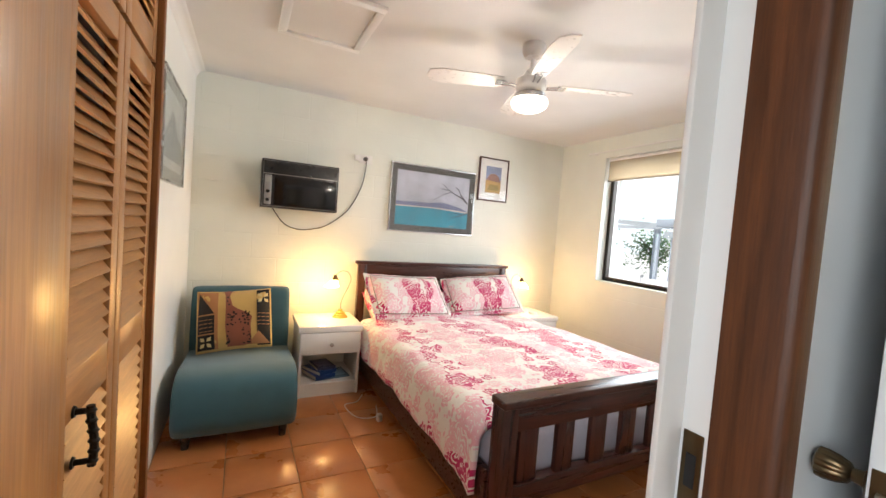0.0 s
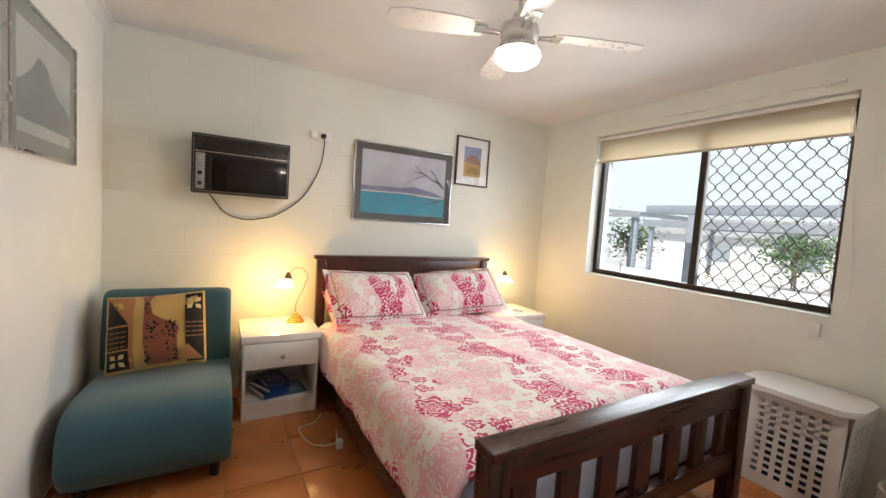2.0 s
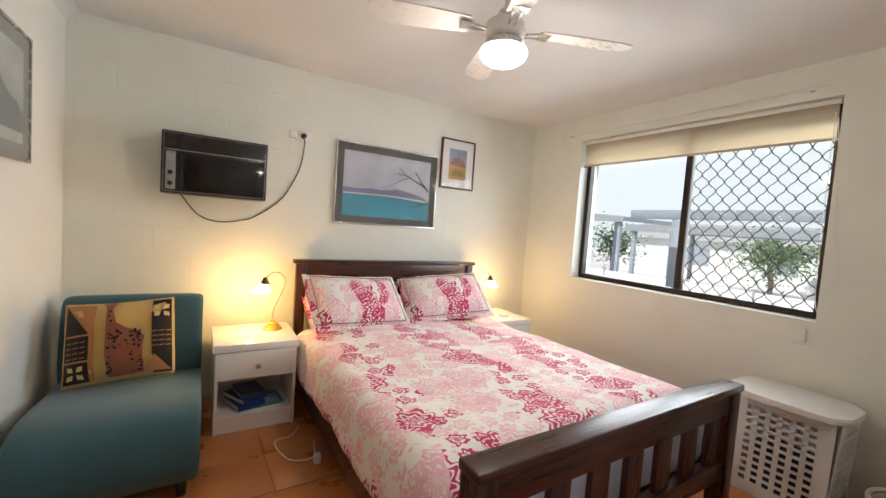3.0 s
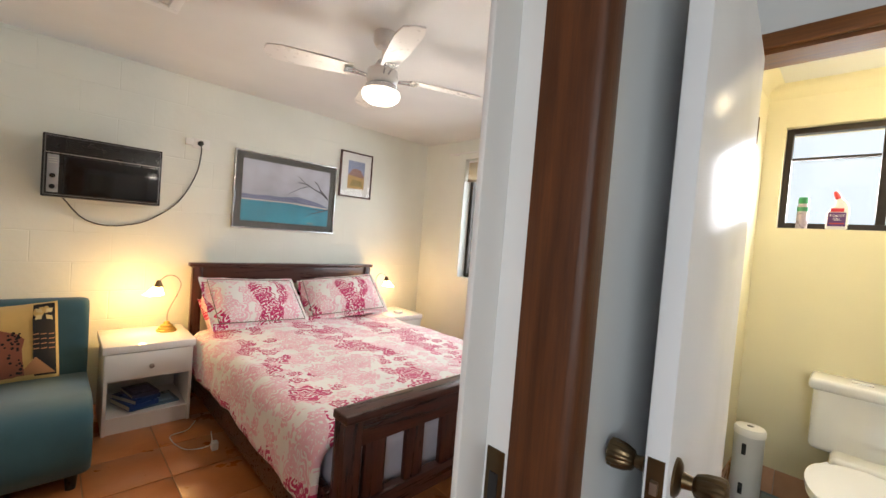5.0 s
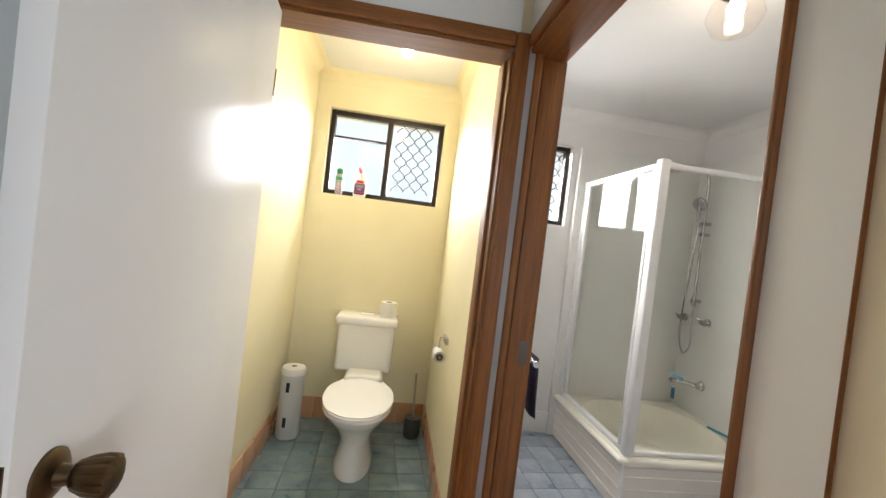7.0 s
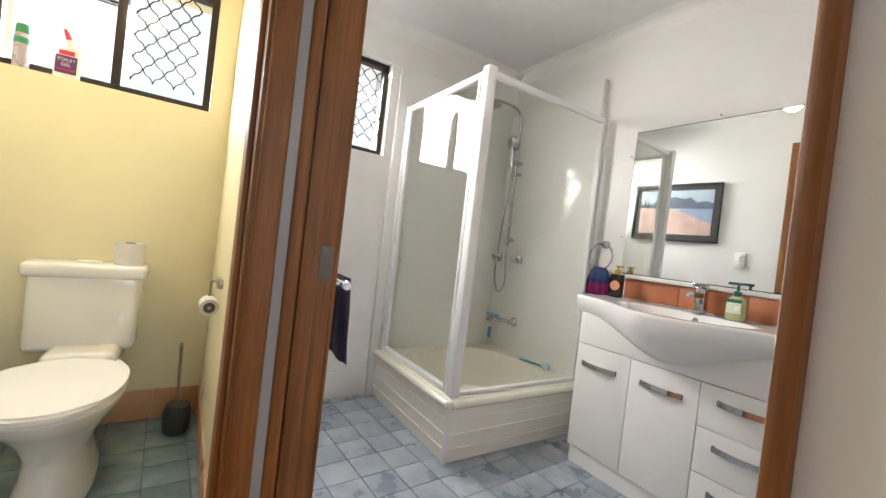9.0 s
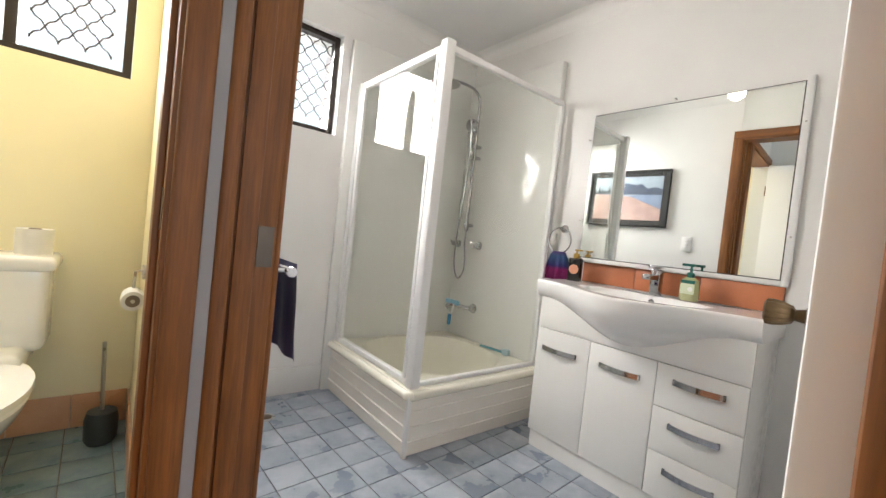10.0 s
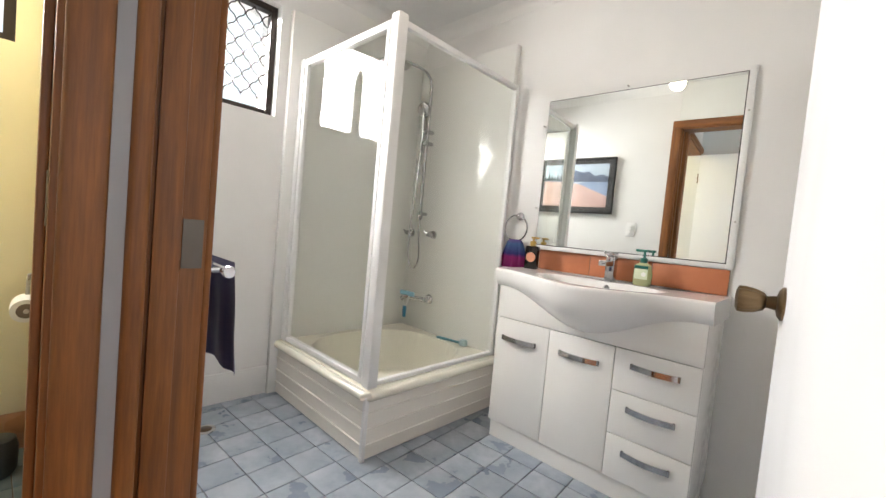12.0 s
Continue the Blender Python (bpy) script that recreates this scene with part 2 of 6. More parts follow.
def prism(bm, outline, lift, axis="y", at=0.0):
    """An outline in a plane, given thickness along the axis."""
    def place(a, b, c):
        return {"y": (a, c, b), "x": (c, a, b), "z": (a, b, c)}[axis]
    lo = [bm.verts.new(place(a, b, at)) for a, b in outline]
    hi = [bm.verts.new(place(a, b, at + lift)) for a, b in outline]
    bm.faces.new(lo)
    bm.faces.new(hi[::-1])
    k = len(lo)
    for i in range(k):
        bm.faces.new((lo[i], hi[i], hi[(i + 1) % k], lo[(i + 1) % k]))
    return bm


def mesh(name, bm, material, smooth=True):
    bmesh.ops.recalc_face_normals(bm, faces=bm.faces)
    me = bpy.data.meshes.new(name)
    bm.to_mesh(me)
    bm.free()
    me.materials.append(material)
    if smooth:
        me.shade_smooth()
        me.set_sharp_from_angle(angle=radians(38))
    return me


def part(name, bm, material, parent, label=""):
    ob = new(name, mesh(name, bm, material))
    ob.parent = parent
    return tagged(ob, label)


def struct(name, bm, material, label="", category=""):
    return tagged(new(name, mesh(name, bm, material)), label, category, kind="structure")


def thing(name, label, category, m=None, group=""):
    ob = new(name)
    ob.empty_display_size = 0.05
    if m is not None:
        ob.matrix_world = m
    return tagged(ob, label, category, group)


# ---------------------------------------------------------------- plan
CEIL = 2.42
WX, NY, EX = 0.165, 3.955, 3.845          # bedroom: west, north and east faces
DY0, DY1 = 0.66, 0.73                  # wall between hall and bedroom
TX = 2.376                              # hall face of the toilet's door wall
BX = 3.83                              # east face of toilet and bathroom
TS, TN = -0.207, 0.80                   # toilet: south and north faces
HS, BN, BS = -0.252, -0.385, -2.16     # hall's south face; bathroom's north and south faces
BW = 0.95                              # bathroom's west face
OUT = 4.10

# floors lie under the tiles
struct("floor_bedroom", bx(-0.4, EX + 0.2, DY0, NY + 0.2, -0.2, -0.006), M_GROUTT, "terracotta tiled bedroom floor with sandy grout", "floor")
struct("floor_hall", bx(-0.4, TX + 0.12, HS - 0.065, DY0, -0.2, -0.006), M_GROUTT, "terracotta tiled hall floor", "floor")
struct("floor_toilet", bx(TX + 0.12, OUT, TS - 0.1, TN + 0.1, -0.2, -0.008), M_GROUT, "slate blue tiled toilet floor", "floor")
struct("floor_bathroom", bx(BW - 0.1, OUT, BS - 0.1, HS - 0.065, -0.2, -0.008), M_GROUT, "blue grey tiled bathroom floor", "floor")

# bedroom walls
struct("wall_north", bx(-0.4, OUT, NY, NY + 0.2, 0, CEIL), M_WALL, "cream painted concrete block wall", "wall")
WIN_Y0, WIN_Y1, WIN_Z0, WIN_Z1 = 1.568, 3.318, 0.948, 2.215
bm = bx(EX, OUT, 0.93, WIN_Y0, 0, CEIL)
box(bm, EX, OUT, WIN_Y1, NY, 0, CEIL)
box(bm, EX, OUT, WIN_Y0, WIN_Y1, 0, WIN_Z0)
box(bm, EX, OUT, WIN_Y0, WIN_Y1, WIN_Z1, CEIL)
struct("wall_east", bm, M_WALLE, "cream painted concrete block wall with a window", "wall")
bm = bx(-0.3, WX, 2.16, NY, 0, CEIL)
box(bm, -0.6, -0.5, DY1, 2.16, 0, CEIL)
box(bm, -0.6, -0.3, 2.14, 2.16, 0, CEIL)
struct("wall_west", bm, M_WHITE, "white painted plaster wall", "wall")
JL, JR, HEAD = 0.433, 1.235, 2.04
bm = bx(-0.6, JL - 0.02, DY0, DY1, 0, CEIL)
box(bm, JR, TX + 0.12, DY0, DY1, 0, CEIL)
box(bm, JL - 0.02, JR, DY0, DY1, HEAD, CEIL)
box(bm, TX + 0.12, OUT, TN, 0.93, 0, CEIL)
box(bm, TX, TX + 0.12, DY1, 0.93, 0, CEIL)
struct("wall_bedroom_door", bm, M_HALLW, "white painted wall between hall and bedroom", "wall")
# hall
bm = bx(-0.6, -0.45, -1.4, -1.1, 0, CEIL)
box(bm, -0.6, -0.45, 0.0, DY0, 0, CEIL)
box(bm, -0.6, -0.45, -1.1, 0.0, 0, 0.9)
box(bm, -0.6, -0.45, -1.1, 0.0, 2.1, CEIL)
# added out of view, only to keep direct sun out of the hall
struct("awning", bx(-2.2, -0.6, -2.2, 1.2, 2.15, 2.25), M_WHITE, "unseen white sun blocker added over the hall window", "awning")
struct("wall_hall_west", bm, M_HALLW, "white painted hall wall", "wall")
struct("wall_hall_back", bx(-0.45, BW - 0.1, -1.5, -1.4, 0, CEIL), M_CREAM, "cream painted hall wall", "wall")
BJ0, BJ1 = 1.487, 2.412                # bathroom doorway
WF, WB = -0.385, -0.495                # the wall beside it stands further back
struct("wall_hall_south", bx(BW - 0.1, 1.373, WB, WF, 0, CEIL), M_CREAM, "cream painted hall wall", "wall")
bm = bx(1.373, BJ0, WB, WF + 0.006, 0, CEIL)
box(bm, BJ0, BJ1, BN, HS, HEAD + 0.02, CEIL)
box(bm, BJ0, 1.525, WB, BN, HEAD + 0.02, CEIL)
struct("wall_bathroom_door", bm, M_WHITE, "white painted wall round the bathroom doorway", "wall")
# toilet
TD0, TD1 = -0.183, 0.70
bm = bx(TX, TX + 0.12, TD1, TN, 0, CEIL)
box(bm, TX, TX + 0.12, TS, TD1, HEAD + 0.02, CEIL)
struct("wall_toilet_door", bm, M_HALLW, "white painted wall over the toilet door", "wall")
bm = bx(BJ1, OUT, BN + 0.004, TS, 0, CEIL)
struct("wall_toilet_south", bm, M_YELLOW, "pale yellow painted toilet wall", "wall")
struct("wall_toilet_north", bx(TX + 0.12, BX, TN - 0.01, TN, 0, CEIL), M_YELLOW, "pale yellow painted toilet wall", "wall")
TW = (-0.112, 0.695, 1.58, 2.178)
bm = bx(BX, OUT, TW[1], TN, 0, CEIL)
box(bm, BX, OUT, TS, TW[0], 0, CEIL)
box(bm, BX, OUT, TW[0], TW[1], 0, TW[2])
box(bm, BX, OUT, TW[0], TW[1], TW[3], CEIL)
struct("wall_toilet_east", bm, M_YELLOW, "pale yellow painted wall with a small window", "wall")
# bathroom
BWN = (-1.087, -0.46, 1.567, 2.165)
struct("wall_bathroom_north", bx(BJ1, BX, BN - 0.004, BN, 0, CEIL), M_BATHW, "white painted bathroom wall", "wall")
bm = bx(BX, OUT, BWN[1], BN, 0, CEIL)
box(bm, BX, OUT, BS, BWN[0], 0, CEIL)
box(bm, BX, OUT, BWN[0], BWN[1], 0, BWN[2])
box(bm, BX, OUT, BWN[0], BWN[1], BWN[3], CEIL)
struct("wall_bathroom_east", bm, M_BATHW, "white painted bathroom wall with a small window", "wall")
struct("wall_bathroom_south", bx(BW - 0.1, OUT, BS - 0.12, BS, 0, CEIL), M_BATHW, "white painted bathroom wall", "wall")
struct("wall_bathroom_west", bx(BW - 0.1, BW, BS, BN, 0, CEIL), M_BATHW, "white painted bathroom wall", "wall")
# ceilings
struct("ceiling_bedroom", bx(-0.6, OUT, DY1, NY + 0.2, CEIL, CEIL + 0.1), M_CEIL, "white plasterboard bedroom ceiling", "ceiling")
struct("ceiling_hall", bx(-0.6, TX + 0.12, BN, DY1, CEIL, CEIL + 0.1), M_CEIL, "white hall ceiling", "ceiling")
struct("ceiling_hall_back", bx(-0.6, BW - 0.1, -1.5, BN, CEIL, CEIL + 0.1), M_CEIL, "white hall ceiling", "ceiling")
struct("floor_hall_back", bx(-0.6, BW - 0.1, -1.5, HS - 0.065, -0.2, -0.004), M_TERRA, "terracotta hall floor", "floor")
struct("ceiling_toilet", bx(TX + 0.12, OUT, BN, TN + 0.1, CEIL + 0.001, CEIL + 0.1), M_CEIL, "white toilet ceiling", "ceiling")
struct("ceiling_bathroom", bx(BW - 0.1, OUT, BS - 0.1, BN, CEIL, CEIL + 0.1), M_CEIL, "white bathroom ceiling", "ceiling")


def cornice(name, a, b, inward, mat, size=0.075):
    """A coved moulding along a wall's top from a to b; inward points into the room."""
    bm = bmesh.new()
    prof = [(0, 0), (0, -size)] + [(size * (1 - math.cos(t)) * 0.75 + 0.008, -size + size * 0.92 * math.sin(t)) for t in [i * math.pi / 12 for i in range(1, 7)]] + [(size, 0)]
    d = Vector(inward)
    ends = []
    for p in (a, b):
        ends.append([bm.verts.new(Vector((p[0], p[1], CEIL)) + d * u + Vector((0, 0, w))) for u, w in prof])
    k = len(prof)
    for i in range(k):
        bm.faces.new((ends[0][i], ends[1][i], ends[1][(i + 1) % k], ends[0][(i + 1) % k]))
    bm.faces.new(ends[0])
    bm.faces.new(ends[1][::-1])
    return struct(name, bm, mat, "white coved plaster cornice", "cornice")


cornice("trim_cornice_west", (WX, 2.16), (WX, NY), (1, 0, 0), M_CEIL, 0.06)
cornice("trim_cornice_toilet_east", (BX, TS), (BX, TN - 0.01), (-1, 0, 0), M_YELLOW)
cornice("trim_cornice_toilet_south", (TX + 0.12, TS), (BX - 0.08, TS), (0, 1, 0), M_YELLOW)
cornice("trim_cornice_toilet_north", (TX + 0.12, TN - 0.01), (BX - 0.08, TN - 0.01), (0, -1, 0), M_YELLOW)
cornice("trim_cornice_bath_south", (BW, BS), (BX - 0.08, BS), (0, 1, 0), M_BATHW)
cornice("trim_cornice_bath_east", (BX, BS), (BX, BN), (-1, 0, 0), M_BATHW)
cornice("trim_cornice_bath_north", (BJ1, BN - 0.004), (BX - 0.08, BN - 0.004), (0, -1, 0), M_BATHW)


# ---------------------------------------------------------------- doorways
# bedroom doorway: white lining, cedar architrave with a rounded outer edge on the hall side
d1 = thing("door_frame_bedroom", "bedroom door frame with white lining and cedar architrave", "door frame")
d1["kind"] = "structure"
# this architrave stands in shade, painted in with the darker cedar
part("architrave", prism(bmesh.new(), [(1.2215, 0.683), (1.2215, 0.606), (1.2245, 0.596), (1.231, 0.590), (1.24, 0.588), (1.258, 0.588), (1.267, 0.590), (1.2735, 0.596), (1.2765, 0.606), (1.2765, 0.683)], HEAD + 0.1, "z", 0.0), M_JAMB_SHADED, d1, "varnished cedar architrave, shade put into its colour")
part("lining", bx(1.2225, JR, 0.683, DY1 + 0.004, 0, HEAD), M_TRIMW, d1, "white painted jamb lining")
part("stop", bx(1.161, 1.2225, 0.724, DY1 + 0.006, 0, HEAD - 0.01, 0.003), M_TRIMW, d1)
part("strike_plate", bx(1.2195, 1.2225, 0.688, 0.720, 0.935, 1.055, 0.001), M_BRASS, d1, "dark bronze strike plate")
part("strike_hole", bx(1.2185, 1.2215, 0.696, 0.712, 0.965, 1.02), M_BLACK, d1)
part("jamb", bx(JL - 0.02, JL, DY0 - 0.02, DY1 + 0.02, 0, HEAD, 0.006), M_LOUV, d1, "honey coloured timber jamb")
part("architrave", bx(JL - 0.09, JL - 0.02, DY0 - 0.03, DY0, 0, HEAD + 0.1, 0.008), M_JAMB, d1)
part("head_architrave", bx(JL - 0.02, 1.2215, DY0 - 0.03, DY0, HEAD + 0.005, HEAD + 0.1, 0.008), M_JAMBX, d1)
part("head_lining", bx(JL, 1.1605, DY0 - 0.006, DY1 + 0.012, HEAD - 0.012, HEAD), M_TRIMW, d1)

# toilet doorway
d2 = thing("door_frame_toilet", "cedar door frame of the toilet", "door frame")
d2["kind"] = "structure"
part("jamb", bx(TX - 0.004, TX + 0.124, TD0 - 0.02, TD0, 0, HEAD, 0.002), M_JAMB, d2)
part("stop", bx(TX + 0.045, TX + 0.124, TD0, TD0 + 0.012, 0, HEAD - 0.012, 0.002), M_JAMB, d2)
part("head", bx(TX - 0.004, TX + 0.124, TD0, TD1 - 0.02, HEAD, HEAD + 0.02), M_JAMBY, d2)
part("jamb", bx(TX - 0.004, TX + 0.124, TD1 - 0.02, TD1, 0, HEAD + 0.02), M_JAMB, d2)
part("architrave", bx(TX - 0.022, TX - 0.004, TD0 - 0.063, TD0 - 0.008, 0, HEAD + 0.065, 0.007, 3), M_JAMB, d2)
part("head_architrave", bx(TX - 0.022, TX - 0.004, TD0 - 0.008, TD1 + 0.05, HEAD + 0.012, HEAD + 0.065, 0.007, 3), M_JAMBY, d2)
part("architrave", bx(TX - 0.022, TX - 0.004, TD1 - 0.008, TD1 + 0.05, 0, HEAD + 0.012, 0.007, 3), M_JAMB, d2)
part("strike_plate", bx(TX + 0.012, TX + 0.04, TD0, TD0 + 0.002, 0.98, 1.06), M_BRASS, d2)

# bathroom doorway
d3 = thing("door_frame_bathroom", "cedar door frame of the bathroom", "door frame")
d3["kind"] = "structure"
part("jamb", bx(2.388, BJ1, BN - 0.004, HS - 0.017, 0, HEAD + 0.02, 0.002), M_JAMB, d3)
part("architrave", bx(2.352, 2.3885, HS - 0.046, HS - 0.0165, 0, HEAD + 0.02, 0.009, 3), M_JAMB, d3, "rounded cedar moulding")
part("inner_architrave", bx(2.394, 2.455, BN - 0.018, BN - 0.0045, 0, HEAD + 0.01, 0.005), M_JAMB, d3)
part("inner_architrave", bx(1.43, 1.486, BN - 0.128, BN - 0.1145, 0, HEAD + 0.01, 0.005), M_JAMB, d3)
part("inner_head_architrave", bx(1.53, 2.455, BN - 0.018, BN - 0.0045, HEAD + 0.01, HEAD + 0.07, 0.005), M_JAMBX, d3)
part("stop", bx(2.377, 2.388, BN + 0.038, BN + 0.078, 0, HEAD, 0.002), M_JAMB, d3)
part("strike_plate", bx(2.385, 2.388, BN + 0.002, BN + 0.034, 0.918, 1.005), plain("worn steel", (0.13, 0.115, 0.10), 0.42, 1.0, var=0.4, scale=50), d3, "worn steel strike plate")
part("head", bx(1.501, 2.388, BN - 0.004, HS, HEAD, HEAD + 0.02), M_JAMBX, d3)
part("jamb", bx(1.487, 1.501, WB - 0.004, WF + 0.017, 0, HEAD + 0.02, 0.005), M_JAMB, d3)
part("head_architrave", bx(1.487, TX - 0.03, HS, HS + 0.018, HEAD + 0.012, HEAD + 0.065, 0.006), M_JAMBX, d3)
struct("trim_bead", bx(1.3715, 1.3729, WF, WF + 0.0072, 0, CEIL), M_JAMB, "thin cedar bead between two wall panels", "trim")
struct("trim_filler", bx(TX - 0.016, 2.40, HS - 0.0165, HS + 0.006, 0, HEAD + 0.02), plain("grey filler", (0.30, 0.30, 0.31), 0.6), "grey filler strip between two door frames", "trim")


def knob(parent, m, both=True):
    """Fluted bronze door knobs on both faces; the door's face is the local plane y = 0 and y = -0.036."""
    for y0, s in ((0.0, 1), (-0.036, -1)):
        bm = bmesh.new()
        lathe(bm, [(0.033, 0), (0.033, 0.004), (0.026, 0.009), (0.014, 0.012), (0.011, 0.03)], (0, 0, 0), "y", 24)
        for v in bm.verts:
            v.co = m @ Vector((v.co.x, y0 + s * v.co.y, v.co.z))
        rose = part("rose", bm, M_BRASS, parent, "aged bronze rose")
        bm = bmesh.new()
        n = 36
        prof = [(0.010, 0.026), (0.018, 0.031), (0.024, 0.045), (0.027, 0.062), (0.026, 0.072), (0.018, 0.076), (0.004, 0.077)]
        rings = []
        for r, h in prof:
            rings.append([bm.verts.new(m @ Vector((r * (1 - 0.09 * (k % 3 == 0)) * math.cos(2 * math.pi * k / n), y0 + s * h, r * (1 - 0.09 * (k % 3 == 0)) * math.sin(2 * math.pi * k / n)))) for k in range(n)])
        for a, b in zip(rings, rings[1:]):
            for k in range(n):
                bm.faces.new((a[k], a[(k + 1) % n], b[(k + 1) % n], b[k]))
        bm.faces.new(rings[-1])
        bm.faces.new(rings[0][::-1])
        part("door_knob", bm, M_BRASS, parent, "fluted aged bronze door knob")


def door_leaf(name, label, m, width, kz):
    """A flush door in local x from the hinge, with its face at y = 0."""
    d = thing(name, label, "door", m)
    d["kind"] = "structure"
    part("leaf", bx(0, width, -0.036, 0, 0.012, 2.03, 0.003), M_DOORG, d, "glossy white enamelled leaf")
    knob(d, pose(width - 0.06, 0, kz))
    part("latch_plate", bx(width, width + 0.002, -0.031, -0.005, kz - 0.045, kz + 0.045), M_BRASS, d, "bronze latch plate")
    bolt = bx(width + 0.002, width + 0.012, -0.023, -0.012, kz - 0.01, kz + 0.01)
    part("latch_bolt", bolt, M_STEEL, d)
    for z in (0.25, 1.75):
        part("hinge", bx(-0.006, 0.002, -0.041, 0.003, z, z + 0.09, 0.002), M_BRASS, d)
    return d


ang = math.degrees(math.atan2(0.535 - 0.607, 1.455 - 2.37))
door_leaf("door_1", "white enamelled toilet door standing open into the hall", pose(2.37, 0.607, 0, 0, 0, ang), 0.916, 0.985)
ang = math.degrees(math.atan2(-0.67, 0.085))
door_leaf("door_2", "white enamelled bathroom door standing open inwards", pose(1.54, -0.502, 0, 0, 0, ang), 0.74, 0.945)


# ---------------------------------------------------------------- windows
def grille(y0, y1, z0, z1, x, pitch):
    """Diamond security mesh: two families of slanting bars with a knot at each crossing."""
    bm = bmesh.new()
    h = pitch * 1.22
    ny, nz = int((y1 - y0) / pitch) + 1, int((z1 - z0) / h) + 1
    t = 0.003
    for i in range(ny + 1):
        for j in range(nz + 1):
            for s in (-1, 1):
                for half in (0, 1):
                    a = Vector((y0 + i * pitch, z0 + j * h))
                    if half:
                        a = a + Vector((pitch / 2, h / 2))
                    b = a + Vector((s * pitch / 2, h / 2))
                    if not (y0 <= a.x <= y1 and z0 <= a.y <= z1 and y0 <= b.x <= y1 and z0 <= b.y <= z1):
                        continue
                    m1, m2 = a + Vector((s * 0.13 * pitch, 0.19 * h)), a + Vector((s * 0.37 * pitch, 0.31 * h))
                    chain = [a, m1, m2, b]
                    for p, q in zip(chain, chain[1:]):
                        n = Vector((-(q - p).y, (q - p).x)).normalized() * t
                        vs = [bm.verts.new((x + dx, w.x, w.y)) for dx in (0, 0.004) for w in (p + n, q + n, q - n, p - n)]
                        for f in ((0, 1, 2, 3), (7, 6, 5, 4), (0, 4, 5, 1), (2, 6, 7, 3)):
                            bm.faces.new([vs[k] for k in f])
            for a in (Vector((y0 + i * pitch, z0 + j * h)), Vector((y0 + (i + 0.5) * pitch, z0 + (j + 0.5) * h))):
                if y0 < a.x < y1 and z0 + 0.006 < a.y < z1 - 0.006:
                    box(bm, x - 0.001, x + 0.005, a.x - 0.0035, a.x + 0.0035, a.y - 0.007, a.y + 0.007)
    return bm


def window(name, label, y0, y1, z0, z1, x, mid, pitch, bar=0.035, low=None, mesh_side="low"):
    """A sliding aluminium window in the plane x, with a security mesh over one half."""
    w = thing(name, label, "window")
    w["kind"] = "structure"
    bm = bx(x, x + 0.05, y0, y0 + bar, z0, z1)
    box(bm, x, x + 0.05, y1 - bar, y1, z0, z1)
    box(bm, x + 0.001, x + 0.05, y0 + bar, y1 - bar, z0, z0 + bar)
    box(bm, x + 0.001, x + 0.05, y0 + bar, y1 - bar, z1 - bar, z1)
    part("window_frame", bm, M_DKMET, w, "dark bronze aluminium frame")
    part("mullion", bx(x - 0.004, x + 0.046, mid - bar * 0.6, mid + bar * 0.6, z0 + bar, z1 - bar, 0.003), M_DKMET, w)
    for a, b in ((y0 + bar, mid - bar * 0.6), (mid + bar * 0.6, y1 - bar)):
        p = part("pane", bx(x + 0.028, x + 0.032, a, b, z0 + bar, z1 - bar), M_GLASS, w, "clear glass")
        p.visible_shadow = False
    a, b = (y0 + bar, mid - bar * 0.6)
    part("security_mesh", grille(a, b, z0 + bar, z1 - bar, x + 0.012, pitch), M_DKMET, w, "diamond security mesh")
    return w


wb = window("window_1", "dark framed sliding bedroom window with diamond security mesh", WIN_Y0 + 0.002, WIN_Y1 - 0.002, WIN_Z0 + 0.002, WIN_Z1 - 0.002, 3.945, 2.40, 0.1, 0.04)
wt = window("window_2", "small dark framed toilet window with diamond mesh", TW[0] + 0.002, TW[1] - 0.002, TW[2] + 0.002, TW[3] - 0.002, 3.877, 0.275, 0.086, 0.032)
part("transom", bx(3.881, 3.912, 0.296, 0.66, 1.985, 2.0), M_DKMET, wt)
wr = window("window_3", "small dark framed bathroom window with diamond mesh", BWN[0] + 0.002, BWN[1] - 0.002, BWN[2] + 0.002, BWN[3] - 0.002, 3.879, -0.79, 0.086, 0.032)


